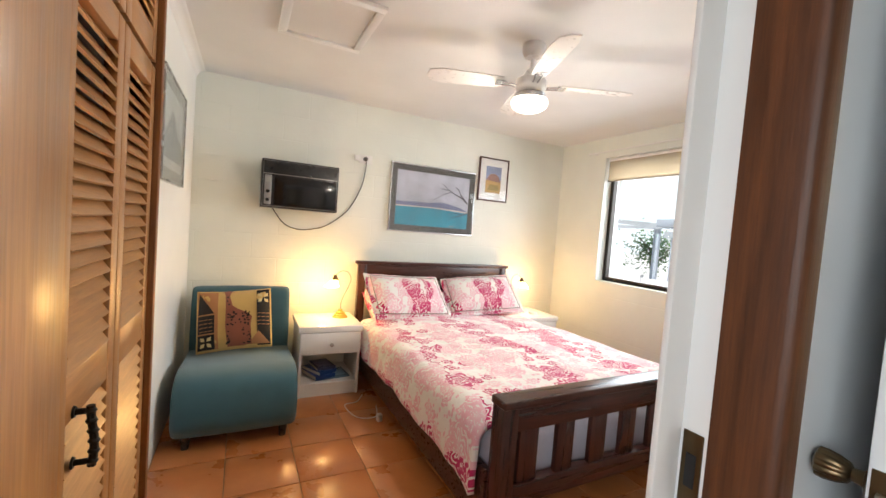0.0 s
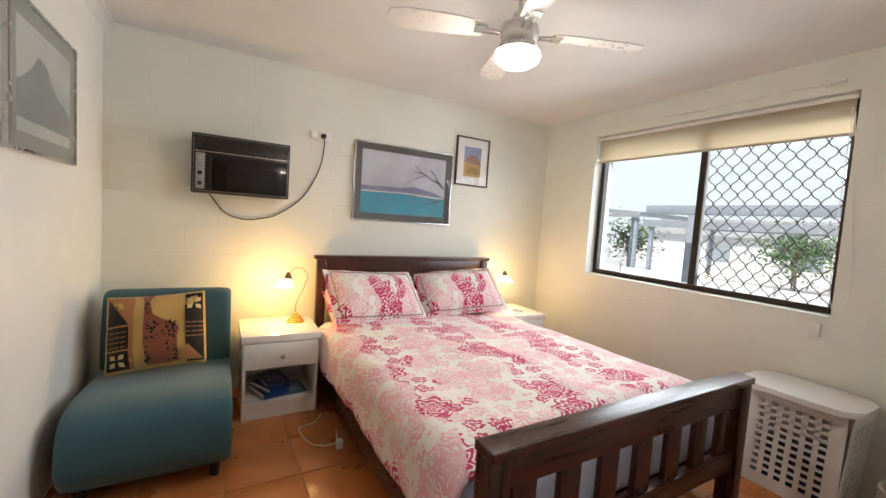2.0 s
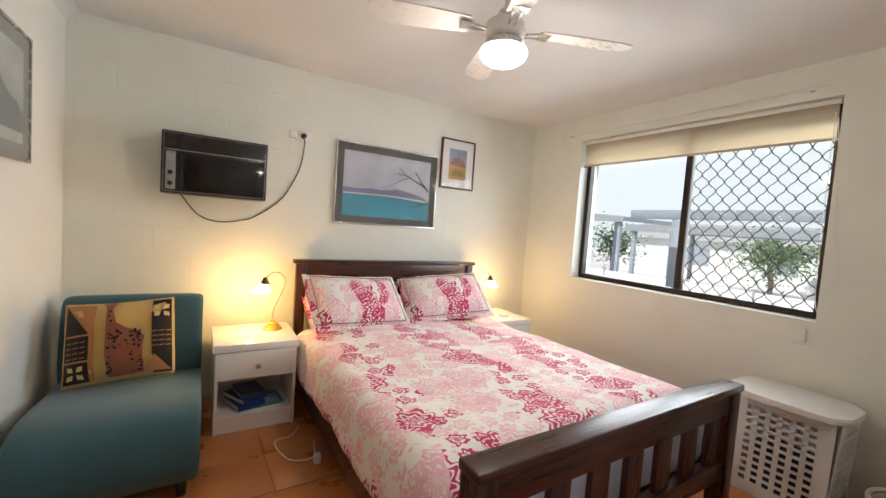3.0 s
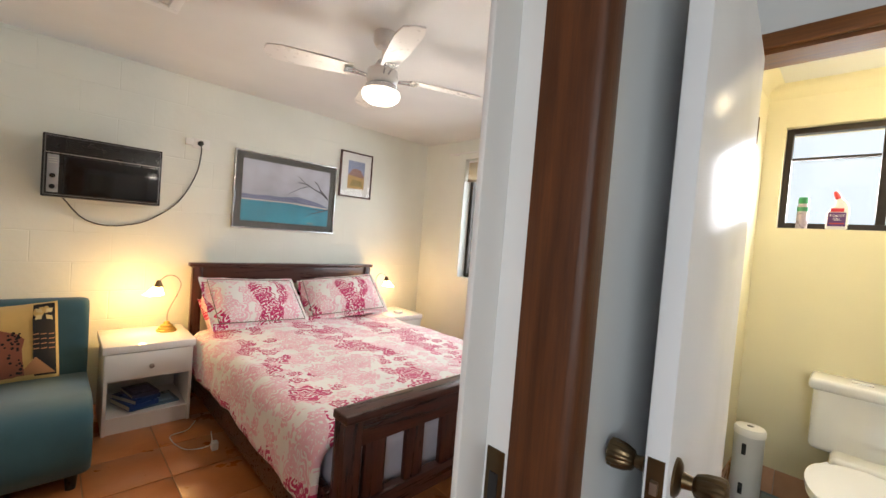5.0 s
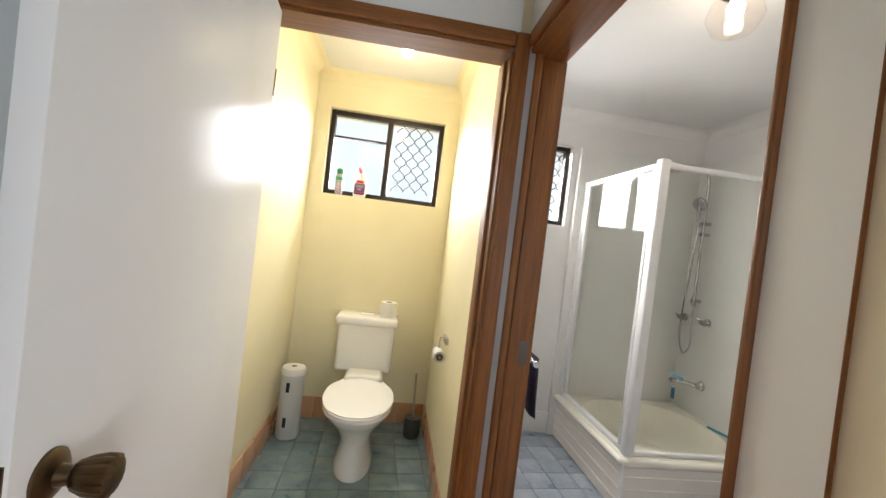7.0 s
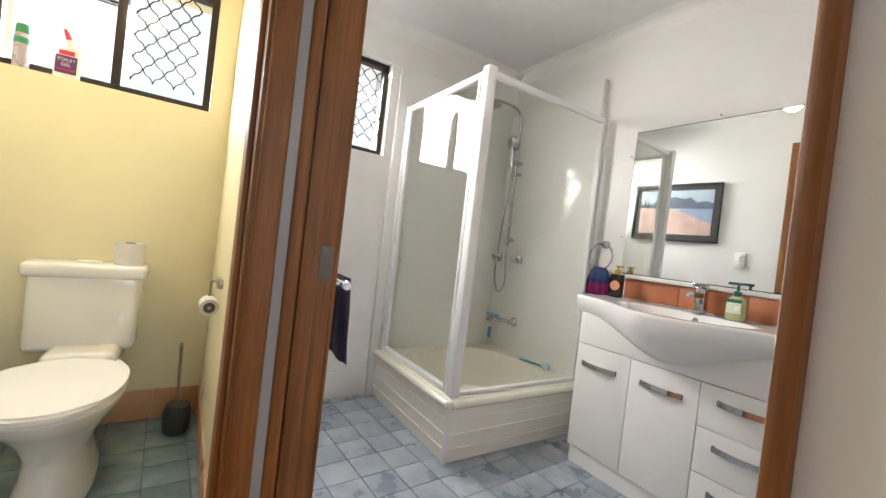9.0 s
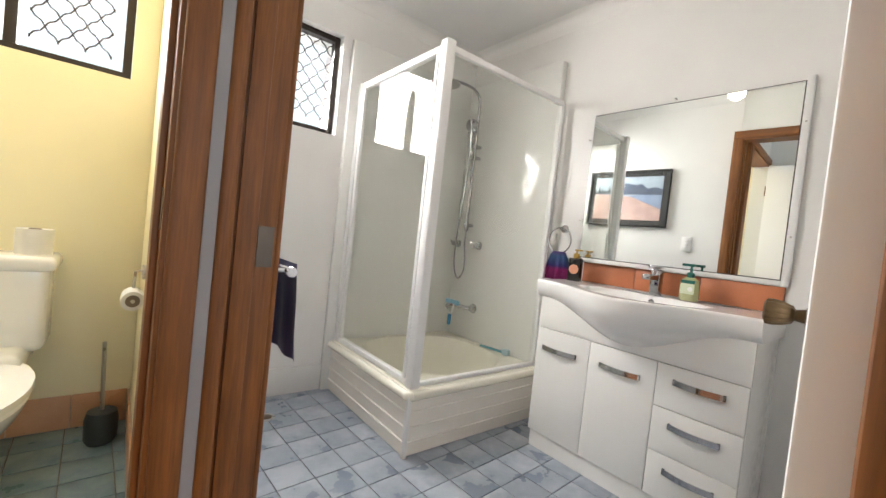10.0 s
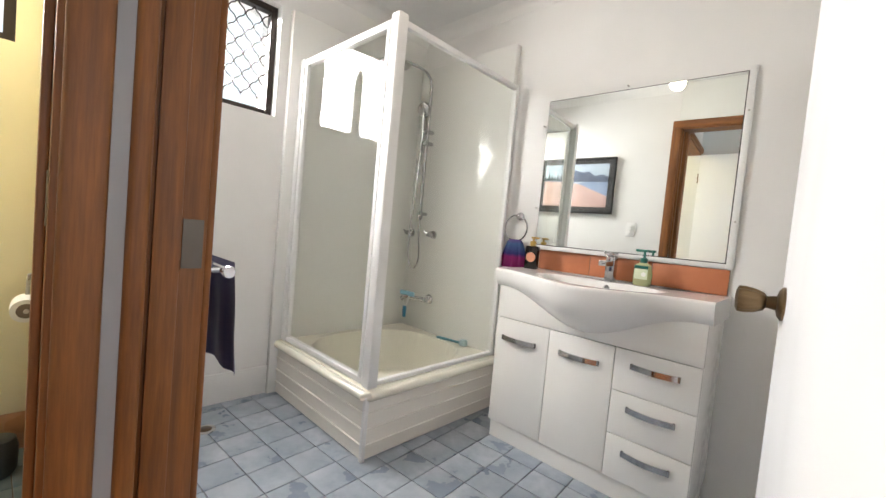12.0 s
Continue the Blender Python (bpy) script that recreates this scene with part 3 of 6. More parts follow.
# ---------------------------------------------------------------- bedroom: bed
def floral():
    """White cotton printed with crimson and pink rosettes."""
    m = Mat("rose print cotton", 0.85, spec=0.2)
    m.b.inputs["Sheen Weight"].default_value = 0.2
    v = m.n("TexCoord").outputs["UV"]
    warp = m.n("TexNoise", Vector=v, Scale=11.0, Detail=2.5)
    add = m.n("VectorMath")
    add.operation = "MULTIPLY_ADD"
    m.put(add, "0", warp.outputs["Color"])
    m.put(add, "1", (0.05, 0.05, 0.0))
    m.put(add, "2", v)
    flat = m.n("VectorMath")
    flat.operation = "MULTIPLY"
    m.put(flat, "0", add.outputs[0])
    m.put(flat, "1", (1.0, 1.0, 0.9))

    def flowers(scale, radius, rings, seed):
        vo = m.n("TexVoronoi", Vector=flat.outputs[0], Scale=scale, Randomness=0.75)
        vo.voronoi_dimensions = "2D"
        d = vo.outputs["Distance"]
        ang = m.n("VectorMath")
        ang.operation = "SUBTRACT"
        m.put(ang, "0", flat.outputs[0])
        m.put(ang, "1", vo.outputs["Position"])
        sep = m.n("SeparateXYZ", Vector=ang.outputs[0])
        th = m.math("ARCTAN2", sep.outputs[1], sep.outputs[0])
        lobes = m.math("SINE", m.math("MULTIPLY", th, 8.0))
        rr = m.math("ADD", d, m.math("MULTIPLY", lobes, 0.045))
        ring = m.math("SINE", m.math("ADD", m.math("MULTIPLY", rr, rings), m.math("MULTIPLY", m.math("SINE", m.math("MULTIPLY", th, 5.0)), 1.3)))
        petals = m.math("GREATER_THAN", ring, -0.28)
        return m.math("MULTIPLY", petals, m.math("LESS_THAN", rr, radius)), vo.outputs["Color"]

    big, cbig = flowers(3.7, 0.40, 52.0, 0)
    small, csmall = flowers(9.5, 0.42, 26.0, 1)
    leaf = m.n("TexVoronoi", Vector=flat.outputs[0], Scale=26.0)
    leafm = m.math("MULTIPLY", m.math("LESS_THAN", leaf.outputs["Distance"], 0.30), m.step(m.noise(v, 5.5), 0.42, 0.45))
    pick = m.n("SeparateColor", Color=cbig)
    zone = m.noise(v, 2.6, 1)
    crimson = m.ramp(m.noise(v, 30), (0.3, (0.50, 0.02, 0.11)), (0.7, (0.62, 0.05, 0.17)))
    pink = m.ramp(m.noise(v, 12), (0.3, (0.80, 0.40, 0.48)), (0.7, (0.84, 0.60, 0.63)))
    # crimson and pale pink sprays run in bands along the cloth
    across = m.n("SeparateXYZ", Vector=v).outputs[0]
    wave = m.math("SINE", m.math("ADD", m.math("MULTIPLY", across, 12.0), m.math("MULTIPLY", zone, 5.0)))
    two = m.math("GREATER_THAN", m.math("ADD", wave, m.math("MULTIPLY", pick.outputs[0], 0.5)), 0.35)
    col = m.mix(leafm, (0.84, 0.80, 0.76), pink)
    spick = m.n("SeparateColor", Color=csmall)
    keep = m.math("GREATER_THAN", spick.outputs[1], 0.15)
    stone = m.math("MULTIPLY", two, m.math("GREATER_THAN", spick.outputs[0], 0.25))
    col = m.mix(m.math("MULTIPLY", small, keep), col, m.mix(stone, pink, crimson))
    col = m.mix(big, col, m.mix(two, pink, crimson))
    fine = m.noise(v, 500, 2)
    fold = m.noise(v, 8, 3)
    return m.done(col, None, m.bump(fine, 0.12, 0.001, m.bump(fold, 0.35, 0.03)))


M_ROSE = floral()
M_SHEET = fabric("pale lilac cotton sheet", (0.68, 0.66, 0.74))


def sheet_mesh(nx, ny, fn, size=(1, 1)):
    """A grid shaped by fn(u, v), with its surface laid out in metres for printed cloth."""
    bm = bmesh.new()
    uv = bm.loops.layers.uv.new("print")
    g = [[bm.verts.new(fn(i / nx, j / ny)) for i in range(nx + 1)] for j in range(ny + 1)]
    for j in range(ny):
        for i in range(nx):
            f = bm.faces.new((g[j][i], g[j][i + 1], g[j + 1][i + 1], g[j + 1][i]))
            for loop, (a, b) in zip(f.loops, ((i, j), (i + 1, j), (i + 1, j + 1), (i, j + 1))):
                loop[uv].uv = (a / nx * size[0], b / ny * size[1])
    return bm


def cloth(name, bm, material, parent, thick, label=""):
    ob = part(name, bm, material, parent, label)
    mod = ob.modifiers.new("thickness", "SOLIDIFY")
    mod.thickness, mod.offset = thick, -1
    return ob


BEDM = pose(2.281, 3.847, 0, 0, 0, 0.7)
bed = thing("bed", "dark mahogany stained double bed with slatted head and foot", "bed", BEDM)
# local: x across (-0.81..0.81), y from the head (0) to the foot (-2.2)
hb = part("headboard", bx(-0.79, 0.79, 0.0, 0.03, 0.84, 0.99, 0.003), M_MAHO, bed)
part("cap_rail", bx(-0.825, 0.825, -0.022, 0.052, 0.985, 1.015, 0.006), M_MAHO, bed)
for sx in (-1, 1):
    part("post", bx(sx * 0.77 - 0.035, sx * 0.77 + 0.035, -0.012, 0.042, 0, 0.985, 0.004), M_MAHOZ, bed)
for i in range(8):
    x = -0.62 + i * 1.24 / 7
    part("slat", bx(x - 0.045, x + 0.045, 0.006, 0.026, 0.40, 0.845, 0.003), M_MAHOZ, bed)
part("lower_rail", bx(-0.735, 0.735, 0.0, 0.03, 0.33, 0.42, 0.003), M_MAHO, bed)
FY = -2.215
part("foot_cap", bx(-0.80, 0.80, FY - 0.045, FY + 0.055, 0.650, 0.684, 0.006, 3), M_MAHO, bed)
part("foot_rail", bx(-0.735, 0.735, FY - 0.02, FY + 0.03, 0.54, 0.650, 0.003), M_MAHO, bed)
part("foot_low_rail", bx(-0.735, 0.735, FY - 0.02, FY + 0.03, 0.22, 0.31, 0.003), M_MAHO, bed)
for sx in (-1, 1):
    part("foot_post", bx(sx * 0.757 - 0.04, sx * 0.757 + 0.04, FY - 0.035, FY + 0.045, 0, 0.650, 0.005), M_MAHOZ, bed)
for i in range(7):
    x = -0.735 + 0.105 + i * 1.26 / 6
    part("foot_slat", bx(x - 0.05, x + 0.05, FY - 0.008, FY + 0.018, 0.305, 0.545, 0.003), M_MAHOZ, bed)
for sx in (-1, 1):
    part("side_rail", bx(sx * 0.79 - 0.016, sx * 0.79 + 0.016, FY + 0.05, -0.015, 0.10, 0.36, 0.004), M_MAHO, bed)
part("slat_base", bx(-0.77, 0.77, FY + 0.06, -0.02, 0.20, 0.24), M_MAHO, bed)
tagged(new("mattress", mesh("mattress", bx(-0.755, 0.755, FY + 0.075, -0.03, 0.242, 0.475, 0.05, 4), M_SHEET)), "pale mattress under the duvet", "mattress").matrix_world = BEDM


def duvet_at(u, w):
    """The duvet: flat on top, falling over both sides, with soft folds."""
    L = 0.27
    s = (u - 0.5) * (1.60 + 2 * L)
    y = -0.20 + w * (FY + 0.10 + 0.20)
    half = 0.80
    lump = 0.018 * noise.noise(Vector((s * 2.6, y * 2.2, 0.3))) + 0.010 * noise.noise(Vector((s * 7, y * 5, 2.0)))
    crest = 0.035 * (1 - (s / 1.1) ** 2)
    if abs(s) < half - 0.05:
        x, z = s, 0.545 + lump + crest
    else:
        d = abs(s) - (half - 0.05)
        a = min(d / 0.13, 1.0) * math.pi / 2
        x = math.copysign(half - 0.05 + 0.083 * math.sin(a), s)
        z = 0.545 + lump + 0.035 * (1 - (0.75 / 1.1) ** 2) - 0.083 * (1 - math.cos(a)) - max(0, d - 0.13)
        hang = max(0.0, min(1.0, (d - 0.05) / 0.2))
        x += math.copysign(hang * (0.02 + 0.022 * noise.noise(Vector((y * 6.5, 4.0, 0.0)))), s)
        z += hang * 0.022 * noise.noise(Vector((y * 3.0, 9.0, 1.0)))
    if w > 0.93:
        z -= (w - 0.93) / 0.07 * 0.05
    if w < 0.05:
        z -= (0.05 - w) / 0.05 * 0.03
    return (x, y, z)


duvet = thing("duvet", "white duvet printed with crimson and pink roses on the bed", "duvet", BEDM)
cloth("cover", sheet_mesh(96, 90, duvet_at, (2.14, 2.1)), M_ROSE, duvet, 0.03)


def pillow_mesh(w, h, t, flange=0.035, seed=0):
    def fn(side):
        def f(u, v):
            x, y = (u - 0.5) * w, (v - 0.5) * h
            ex, ey = min(u, 1 - u) * w, min(v, 1 - v) * h
            k = max(0.0, min(1.0, (min(ex, ey) - flange) / 0.14))
            bulge = t * (math.sin(k * math.pi / 2) ** 0.75) * (0.75 + 0.25 * math.cos(2 * (u - 0.5)))
            bulge *= 1 + 0.12 * noise.noise(Vector((u * 4 + seed, v * 3, side)))
            droop = 0.012 * noise.noise(Vector((u * 6, v * 6, seed))) if k == 0 else 0
            pinch = 1 - 0.05 * math.sin(math.pi * u) * (abs(v - 0.5) * 2) ** 2
            return (x, y * pinch, side * (bulge + 0.003) + droop)
        return f
    bm = sheet_mesh(34, 24, fn(1), (w, h))
    b2 = sheet_mesh(34, 24, fn(-1), (w, h))
    me = bpy.data.meshes.new("tmp")
    b2.to_mesh(me)
    b2.free()
    bm.from_mesh(me)
    bpy.data.meshes.remove(me)
    bmesh.ops.remove_doubles(bm, verts=bm.verts, dist=0.0075)
    return bm


def pillow(m, seed):
    p = thing("pillow", "white pillow printed with crimson and pink roses", "pillow", BEDM @ m, "pillows on the bed")
    part("case", pillow_mesh(0.76, 0.50, 0.075, seed=seed), M_ROSE, p)
    bm = rod(bmesh.new(), [(-0.335, -0.205, 0.022), (0.335, -0.205, 0.022), (0.335, 0.205, 0.022), (-0.335, 0.205, 0.022), (-0.335, -0.205, 0.022)], 0.0035, 6)
    part("piping", bm, plain("grey piping", (0.22, 0.17, 0.13), 0.8), p, "dark grey piping")


pillow(pose(-0.40, -0.24, 0.735, 42, 3, 6), 1)
pillow(pose(0.38, -0.22, 0.745, 40, -4, -9), 5)
pillow(pose(-0.38, -0.13, 0.66, 30, 0, 2), 8)
pillow(pose(0.42, -0.13, 0.66, 30, 0, -2), 11)


# ---------------------------------------------------------------- bedside tables and lamps
def bedside(m, label):
    n = thing("bedside_table", label, "bedside table", m, "bedside tables")
    w, d, h = 0.456, 0.46, 0.548
    part("top", bx(-0.012, w + 0.012, -0.012, d, h - 0.045, h, 0.003), M_LAMIN, n)
    for x in (0, w - 0.018):
        part("side_panel", bx(x, x + 0.018, 0, d, 0, h - 0.045, 0.0015), M_LAMIN, n)
    part("back_panel", bx(0.018, w - 0.018, d - 0.012, d, 0.06, h - 0.045), M_LAMIN, n)
    part("shelf", bx(0.018, w - 0.018, 0.01, d - 0.012, 0.085, 0.103), M_LAMIN, n)
    part("plinth", bx(0.018, w - 0.018, 0.015, 0.03, 0.0, 0.085), M_LAMIN, n)
    part("divider", bx(0.018, w - 0.018, 0.01, d - 0.012, 0.325, 0.338), M_LAMIN, n)
    dr = part("drawer_front", bx(0.004, w - 0.004, -0.008, 0.008, 0.335, h - 0.05, 0.002), M_LAMIN, n)
    part("drawer_knob", lathe(bmesh.new(), [(0.006, 0), (0.006, 0.012), (0.014, 0.018), (0.014, 0.026), (0.006, 0.029)], (0, 0, 0), "y", 16), M_STEEL, dr, "small dull metal knob").matrix_parent_inverse = Matrix.Identity(4)
    k = dr.children[0]
    k.matrix_local = pose(w / 2, -0.008, 0.41, 0, 0, 180)
    return n


bedside(pose(0.957, 3.387, 0, 0, 0, 0), "white laminate bedside table with one drawer and open shelf")
bedside(pose(3.0, 3.412, 0, 0, 0, 0), "white laminate bedside table in the corner by the window")

M_SHADE = Mat("frosted amber glass", 0.5)
M_SHADE.b.inputs["Transmission Weight"].default_value = 0.5
M_SHADE.b.inputs["Emission Color"].default_value = (1.0, 0.66, 0.26, 1)
M_SHADE.b.inputs["Emission Strength"].default_value = 18.0
M_SHADE = M_SHADE.done((0.9, 0.8, 0.6))
M_GOLD = plain("dull gold paint", (0.50, 0.32, 0.07), 0.45, 0.3)


def bedside_lamp(m, label):
    """Gooseneck lamp; the neck bends towards local -x."""
    l = thing("table_lamp", label, "lamp", m, "bedside lamps")
    part("base", lathe(bmesh.new(), [(0.062, 0), (0.062, 0.008), (0.052, 0.014), (0.05, 0.024), (0.038, 0.03), (0.036, 0.042), (0.02, 0.05), (0.018, 0.062), (0.008, 0.068)]), M_GOLD, l, "stepped gold base")
    neck = curve([(0, 0, 0.06), (0.005, 0, 0.14), (0.055, 0, 0.26), (0.072, 0, 0.33), (0.04, 0, 0.383), (-0.012, 0, 0.39), (-0.055, 0, 0.355)])
    part("neck", rod(bmesh.new(), neck, 0.0042), M_STEEL, l, "thin bent bronze neck")
    bm = lathe(bmesh.new(), [(0.012, 0.0), (0.015, -0.012), (0.028, -0.04), (0.03, -0.046)], (-0.06, 0, 0.358))
    part("socket_cap", bm, M_BRASS, l, "dark bronze cap")
    bm = bmesh.new()
    n, rings = 30, []
    for k in range(9):
        t = k / 8
        r = 0.02 + 0.032 * t ** 0.7 + 0.012 * max(0, t - 0.7)
        rings.append([bm.verts.new((-0.066 - 0.02 * t + r * (1 + 0.16 * t * math.cos(6 * a)) * math.cos(a), r * (1 + 0.16 * t * math.cos(6 * a)) * math.sin(a), 0.318 - 0.062 * t)) for a in [2 * math.pi * i / n for i in range(n)]])
    for a, b in zip(rings, rings[1:]):
        for i in range(n):
            bm.faces.new((a[i], a[(i + 1) % n], b[(i + 1) % n], b[i]))
    sh = part("shade", bm, M_SHADE, l, "glowing petal shaped glass shade")
    sh.visible_shadow = False
    return l


bedside_lamp(pose(1.305, 3.68, 0.548), "gold gooseneck table lamp with lit petal shade")
bedside_lamp(pose(3.135, 3.70, 0.548, 0, 0, 180), "gold gooseneck table lamp, lit, in the corner")
tagged(new("dish", mesh("dish", lathe(bmesh.new(), [(0.045, 0), (0.048, 0.012), (0.044, 0.024), (0.03, 0.03)]), M_CERAM)), "small white round dish on the bedside table", "dish").location = (3.27, 3.56, 0.548)


def book(x, y, z, w, d, h, rot, colour, label):
    b = thing("book", label, "book", pose(x, y, z, 0, 0, rot), "books on the bedside shelf")
    part("cover", bx(-w / 2, w / 2, -d / 2, d / 2, 0, 0.002), plain("book cover", colour, 0.35), b)
    part("pages", bx(-w / 2 + 0.002, w / 2 - 0.003, -d / 2 + 0.003, d / 2 - 0.003, 0.002, h - 0.002), plain("paper edge", (0.7, 0.66, 0.56), 0.8), b)
    part("cover", bx(-w / 2, w / 2, -d / 2, d / 2, h - 0.002, h, 0.0006), plain("book cover top", colour, 0.3), b)
    part("cover_picture", bx(-w / 2 + 0.02, w / 2 - 0.02, -d / 2 + 0.03, d / 2 - 0.05, h, h + 0.0006), plain("book picture", tuple(min(1, c * 2 + 0.05) for c in colour), 0.3), b)
    part("spine", bx(-w / 2, w / 2, -d / 2 - 0.0015, -d / 2, 0, h), plain("book spine", colour, 0.35), b)


book(1.22, 3.56, 0.104, 0.27, 0.20, 0.012, 8, (0.10, 0.18, 0.25), "blue grey magazine lying on the shelf")
book(1.13, 3.55, 0.117, 0.17, 0.23, 0.03, 20, (0.012, 0.05, 0.20), "dark blue book lying on the shelf")
book(1.14, 3.56, 0.148, 0.16, 0.22, 0.026, 28, (0.01, 0.045, 0.18), "dark blue paperback on top of another book")
book(1.16, 3.58, 0.175, 0.15, 0.20, 0.02, 12, (0.06, 0.06, 0.12), "travel book with a blue and orange cover")


# ---------------------------------------------------------------- slipper chair and cushion
CH = pose(0.235, 2.825, 0, 0, 0, 0)
chair = thing("slipper_chair", "teal wool armless slipper chair with rounded seat", "chair", CH)
W, D = 0.655, 1.0


def seat_profile(t):
    """Side outline of the seat: front bulge, top, dip at the back."""
    return curve([(0.05, 0.075), (0.0, 0.16), (0.012, 0.29), (0.07, 0.375), (0.20, 0.405), (0.40, 0.39), (0.62, 0.365), (0.78, 0.36)], 5)


def loft(bm, profile_fn, widths, close):
    """Sweeps a side outline across the width, pulled in a little at both ends."""
    rows = []
    for x, k in widths:
        pr = [(p.x, p.y) for p in map(lambda q: q.to_2d() if len(q) == 3 else q, profile_fn(0))]
        cy = sum(p[0] for p in pr + close) / len(pr + close)
        cz = sum(p[1] for p in pr + close) / len(pr + close)
        rows.append([bm.verts.new((x, cy + (a - cy) * k, cz + (b - cz) * k)) for a, b in pr + close])
    n = len(rows[0])
    for a, b in zip(rows, rows[1:]):
        for i in range(n):
            bm.faces.new((a[i], a[(i + 1) % n], b[(i + 1) % n], b[i]))
    bm.faces.new(rows[0])
    bm.faces.new(rows[-1][::-1])
    return bm


EDGE = [(0.0, 0.93), (0.008, 0.965), (0.025, 0.99), (0.055, 1.0), (W / 2, 1.012), (W - 0.055, 1.0), (W - 0.025, 0.99), (W - 0.008, 0.965), (W, 0.93)]
part("seat", loft(bmesh.new(), seat_profile, EDGE, [(0.80, 0.30), (0.80, 0.075)]), M_TEAL, chair)


def back_profile(t):
    return curve([(0.765, 0.078), (0.762, 0.30), (0.75, 0.45), (0.775, 0.62), (0.81, 0.745), (0.85, 0.795), (0.905, 0.80), (0.95, 0.765), (0.965, 0.60), (0.955, 0.30), (0.94, 0.078)], 4)


part("backrest", loft(bmesh.new(), back_profile, EDGE, []), M_TEAL, chair)
for x in (0.07, W - 0.07):
    for y in (0.08, 0.88):
        part("foot", lathe(bmesh.new(), [(0.02, 0), (0.026, 0.075)], (x, y, 0), "z", 14), M_BLACK, chair, "black plastic foot")

M_CUSH = fabric("ochre cotton", (0.62, 0.40, 0.13))
CM = pose(0.52, 3.45, 0.605, 68, -4, -2)
cushion = thing("cushion", "ochre printed cushion with a giraffe shape on the chair", "cushion", CM)
part("case", pillow_mesh(0.47, 0.43, 0.075, 0.006, 3), M_CUSH, cushion)


def on_cushion(name, shape, material, lift=0.004):
    """A printed patch that follows the cushion's bulge."""
    bm = bmesh.new()
    vs = []
    for x, y in shape:
        vs.append(bm.verts.new((x, y, 0)))
    f = bm.faces.new(vs)
    bmesh.ops.triangulate(bm, faces=[f])
    bmesh.ops.subdivide_edges(bm, edges=bm.edges[:], cuts=9 if name.startswith("figure") else 3, use_grid_fill=True)
    for v in bm.verts:
        u, w = v.co.x / 0.47 + 0.5, v.co.y / 0.43 + 0.5
        ex, ey = min(u, 1 - u) * 0.47, min(w, 1 - w) * 0.43
        k = max(0.0, min(1.0, (min(ex, ey) - 0.006) / 0.14))
        b = 0.075 * (math.sin(k * math.pi / 2) ** 0.75) * (0.75 + 0.25 * math.cos(2 * (u - 0.5)))
        b *= 1 + 0.12 * noise.noise(Vector((u * 4 + 3, w * 3, 1)))
        v.co.z = b + lift + 0.011
        v.co.y *= 1 - 0.05 * math.sin(math.pi * max(0, min(1, u))) * (abs(w - 0.5) * 2) ** 2
    return part(name, bm, material, cushion)


K_DARK, K_TAN, K_RUST, K_YEL = (fabric("print " + n, c) for n, c in (("black", (0.02, 0.015, 0.012)), ("clay", (0.45, 0.20, 0.08)), ("rust", (0.28, 0.09, 0.05)), ("cream", (0.68, 0.52, 0.24))))
on_cushion("side_band", [(-0.225, -0.20), (-0.10, -0.20), (-0.10, 0.20), (-0.225, 0.20)], K_TAN, 0.003)
on_cushion("side_band", [(0.14, -0.20), (0.225, -0.20), (0.225, 0.20), (0.14, 0.20)], K_DARK, 0.003)
on_cushion("dark_block", [(-0.222, -0.20), (-0.12, -0.20), (-0.12, -0.10), (-0.222, -0.10)], K_DARK, 0.005)
on_cushion("dark_block", [(-0.222, -0.09), (-0.12, -0.09), (-0.12, 0.03), (-0.222, 0.03)], K_DARK, 0.005)
on_cushion("dark_wedge", [(-0.222, 0.04), (-0.12, 0.04), (-0.215, 0.19)], K_DARK, 0.005)
on_cushion("clay_wedge", [(0.08, -0.19), (0.222, -0.19), (0.15, -0.10)], K_TAN, 0.005)
for cx, cy in ((-0.172, -0.15), (0.183, 0.135)):
    for dx, dy in ((-1, -1), (1, -1), (-1, 1), (1, 1)):
        on_cushion("petal", [(cx + dx * 0.006, cy + dy * 0.006), (cx + dx * 0.03, cy + dy * 0.01), (cx + dx * 0.034, cy + dy * 0.034), (cx + dx * 0.01, cy + dy * 0.03)], K_YEL, 0.0065)
for i in range(4):
    for cx, y0, n in ((-0.171, -0.08, 4), (0.183, -0.06, 4)):
        for k in range(3):
            x0 = cx - 0.042 + k * 0.029
            y = y0 + i * 0.026
            on_cushion("stripe", [(x0, y), (x0 + 0.022, y + 0.003), (x0 + 0.022, y + 0.008), (x0, y + 0.005)], K_TAN, 0.0065)
on_cushion("figure", [(-0.045, -0.195), (-0.025, -0.195), (-0.02, -0.06), (0.0, -0.03), (0.03, -0.07), (0.045, -0.195), (0.062, -0.195), (0.062, -0.08), (0.075, -0.19), (0.105, -0.19), (0.10, -0.05), (0.11, 0.0), (0.085, 0.03), (0.03, 0.055), (-0.01, 0.085), (-0.03, 0.17), (-0.055, 0.172), (-0.052, 0.09), (-0.055, -0.05)], K_RUST, 0.006)
on_cushion("figure_head", [(-0.055, 0.165), (-0.028, 0.165), (-0.018, 0.195), (0.0, 0.2), (-0.03, 0.205), (-0.04, 0.215), (-0.052, 0.205), (-0.08, 0.2), (-0.062, 0.192)], K_RUST, 0.007)
rs = random.Random(4)
spots = 0
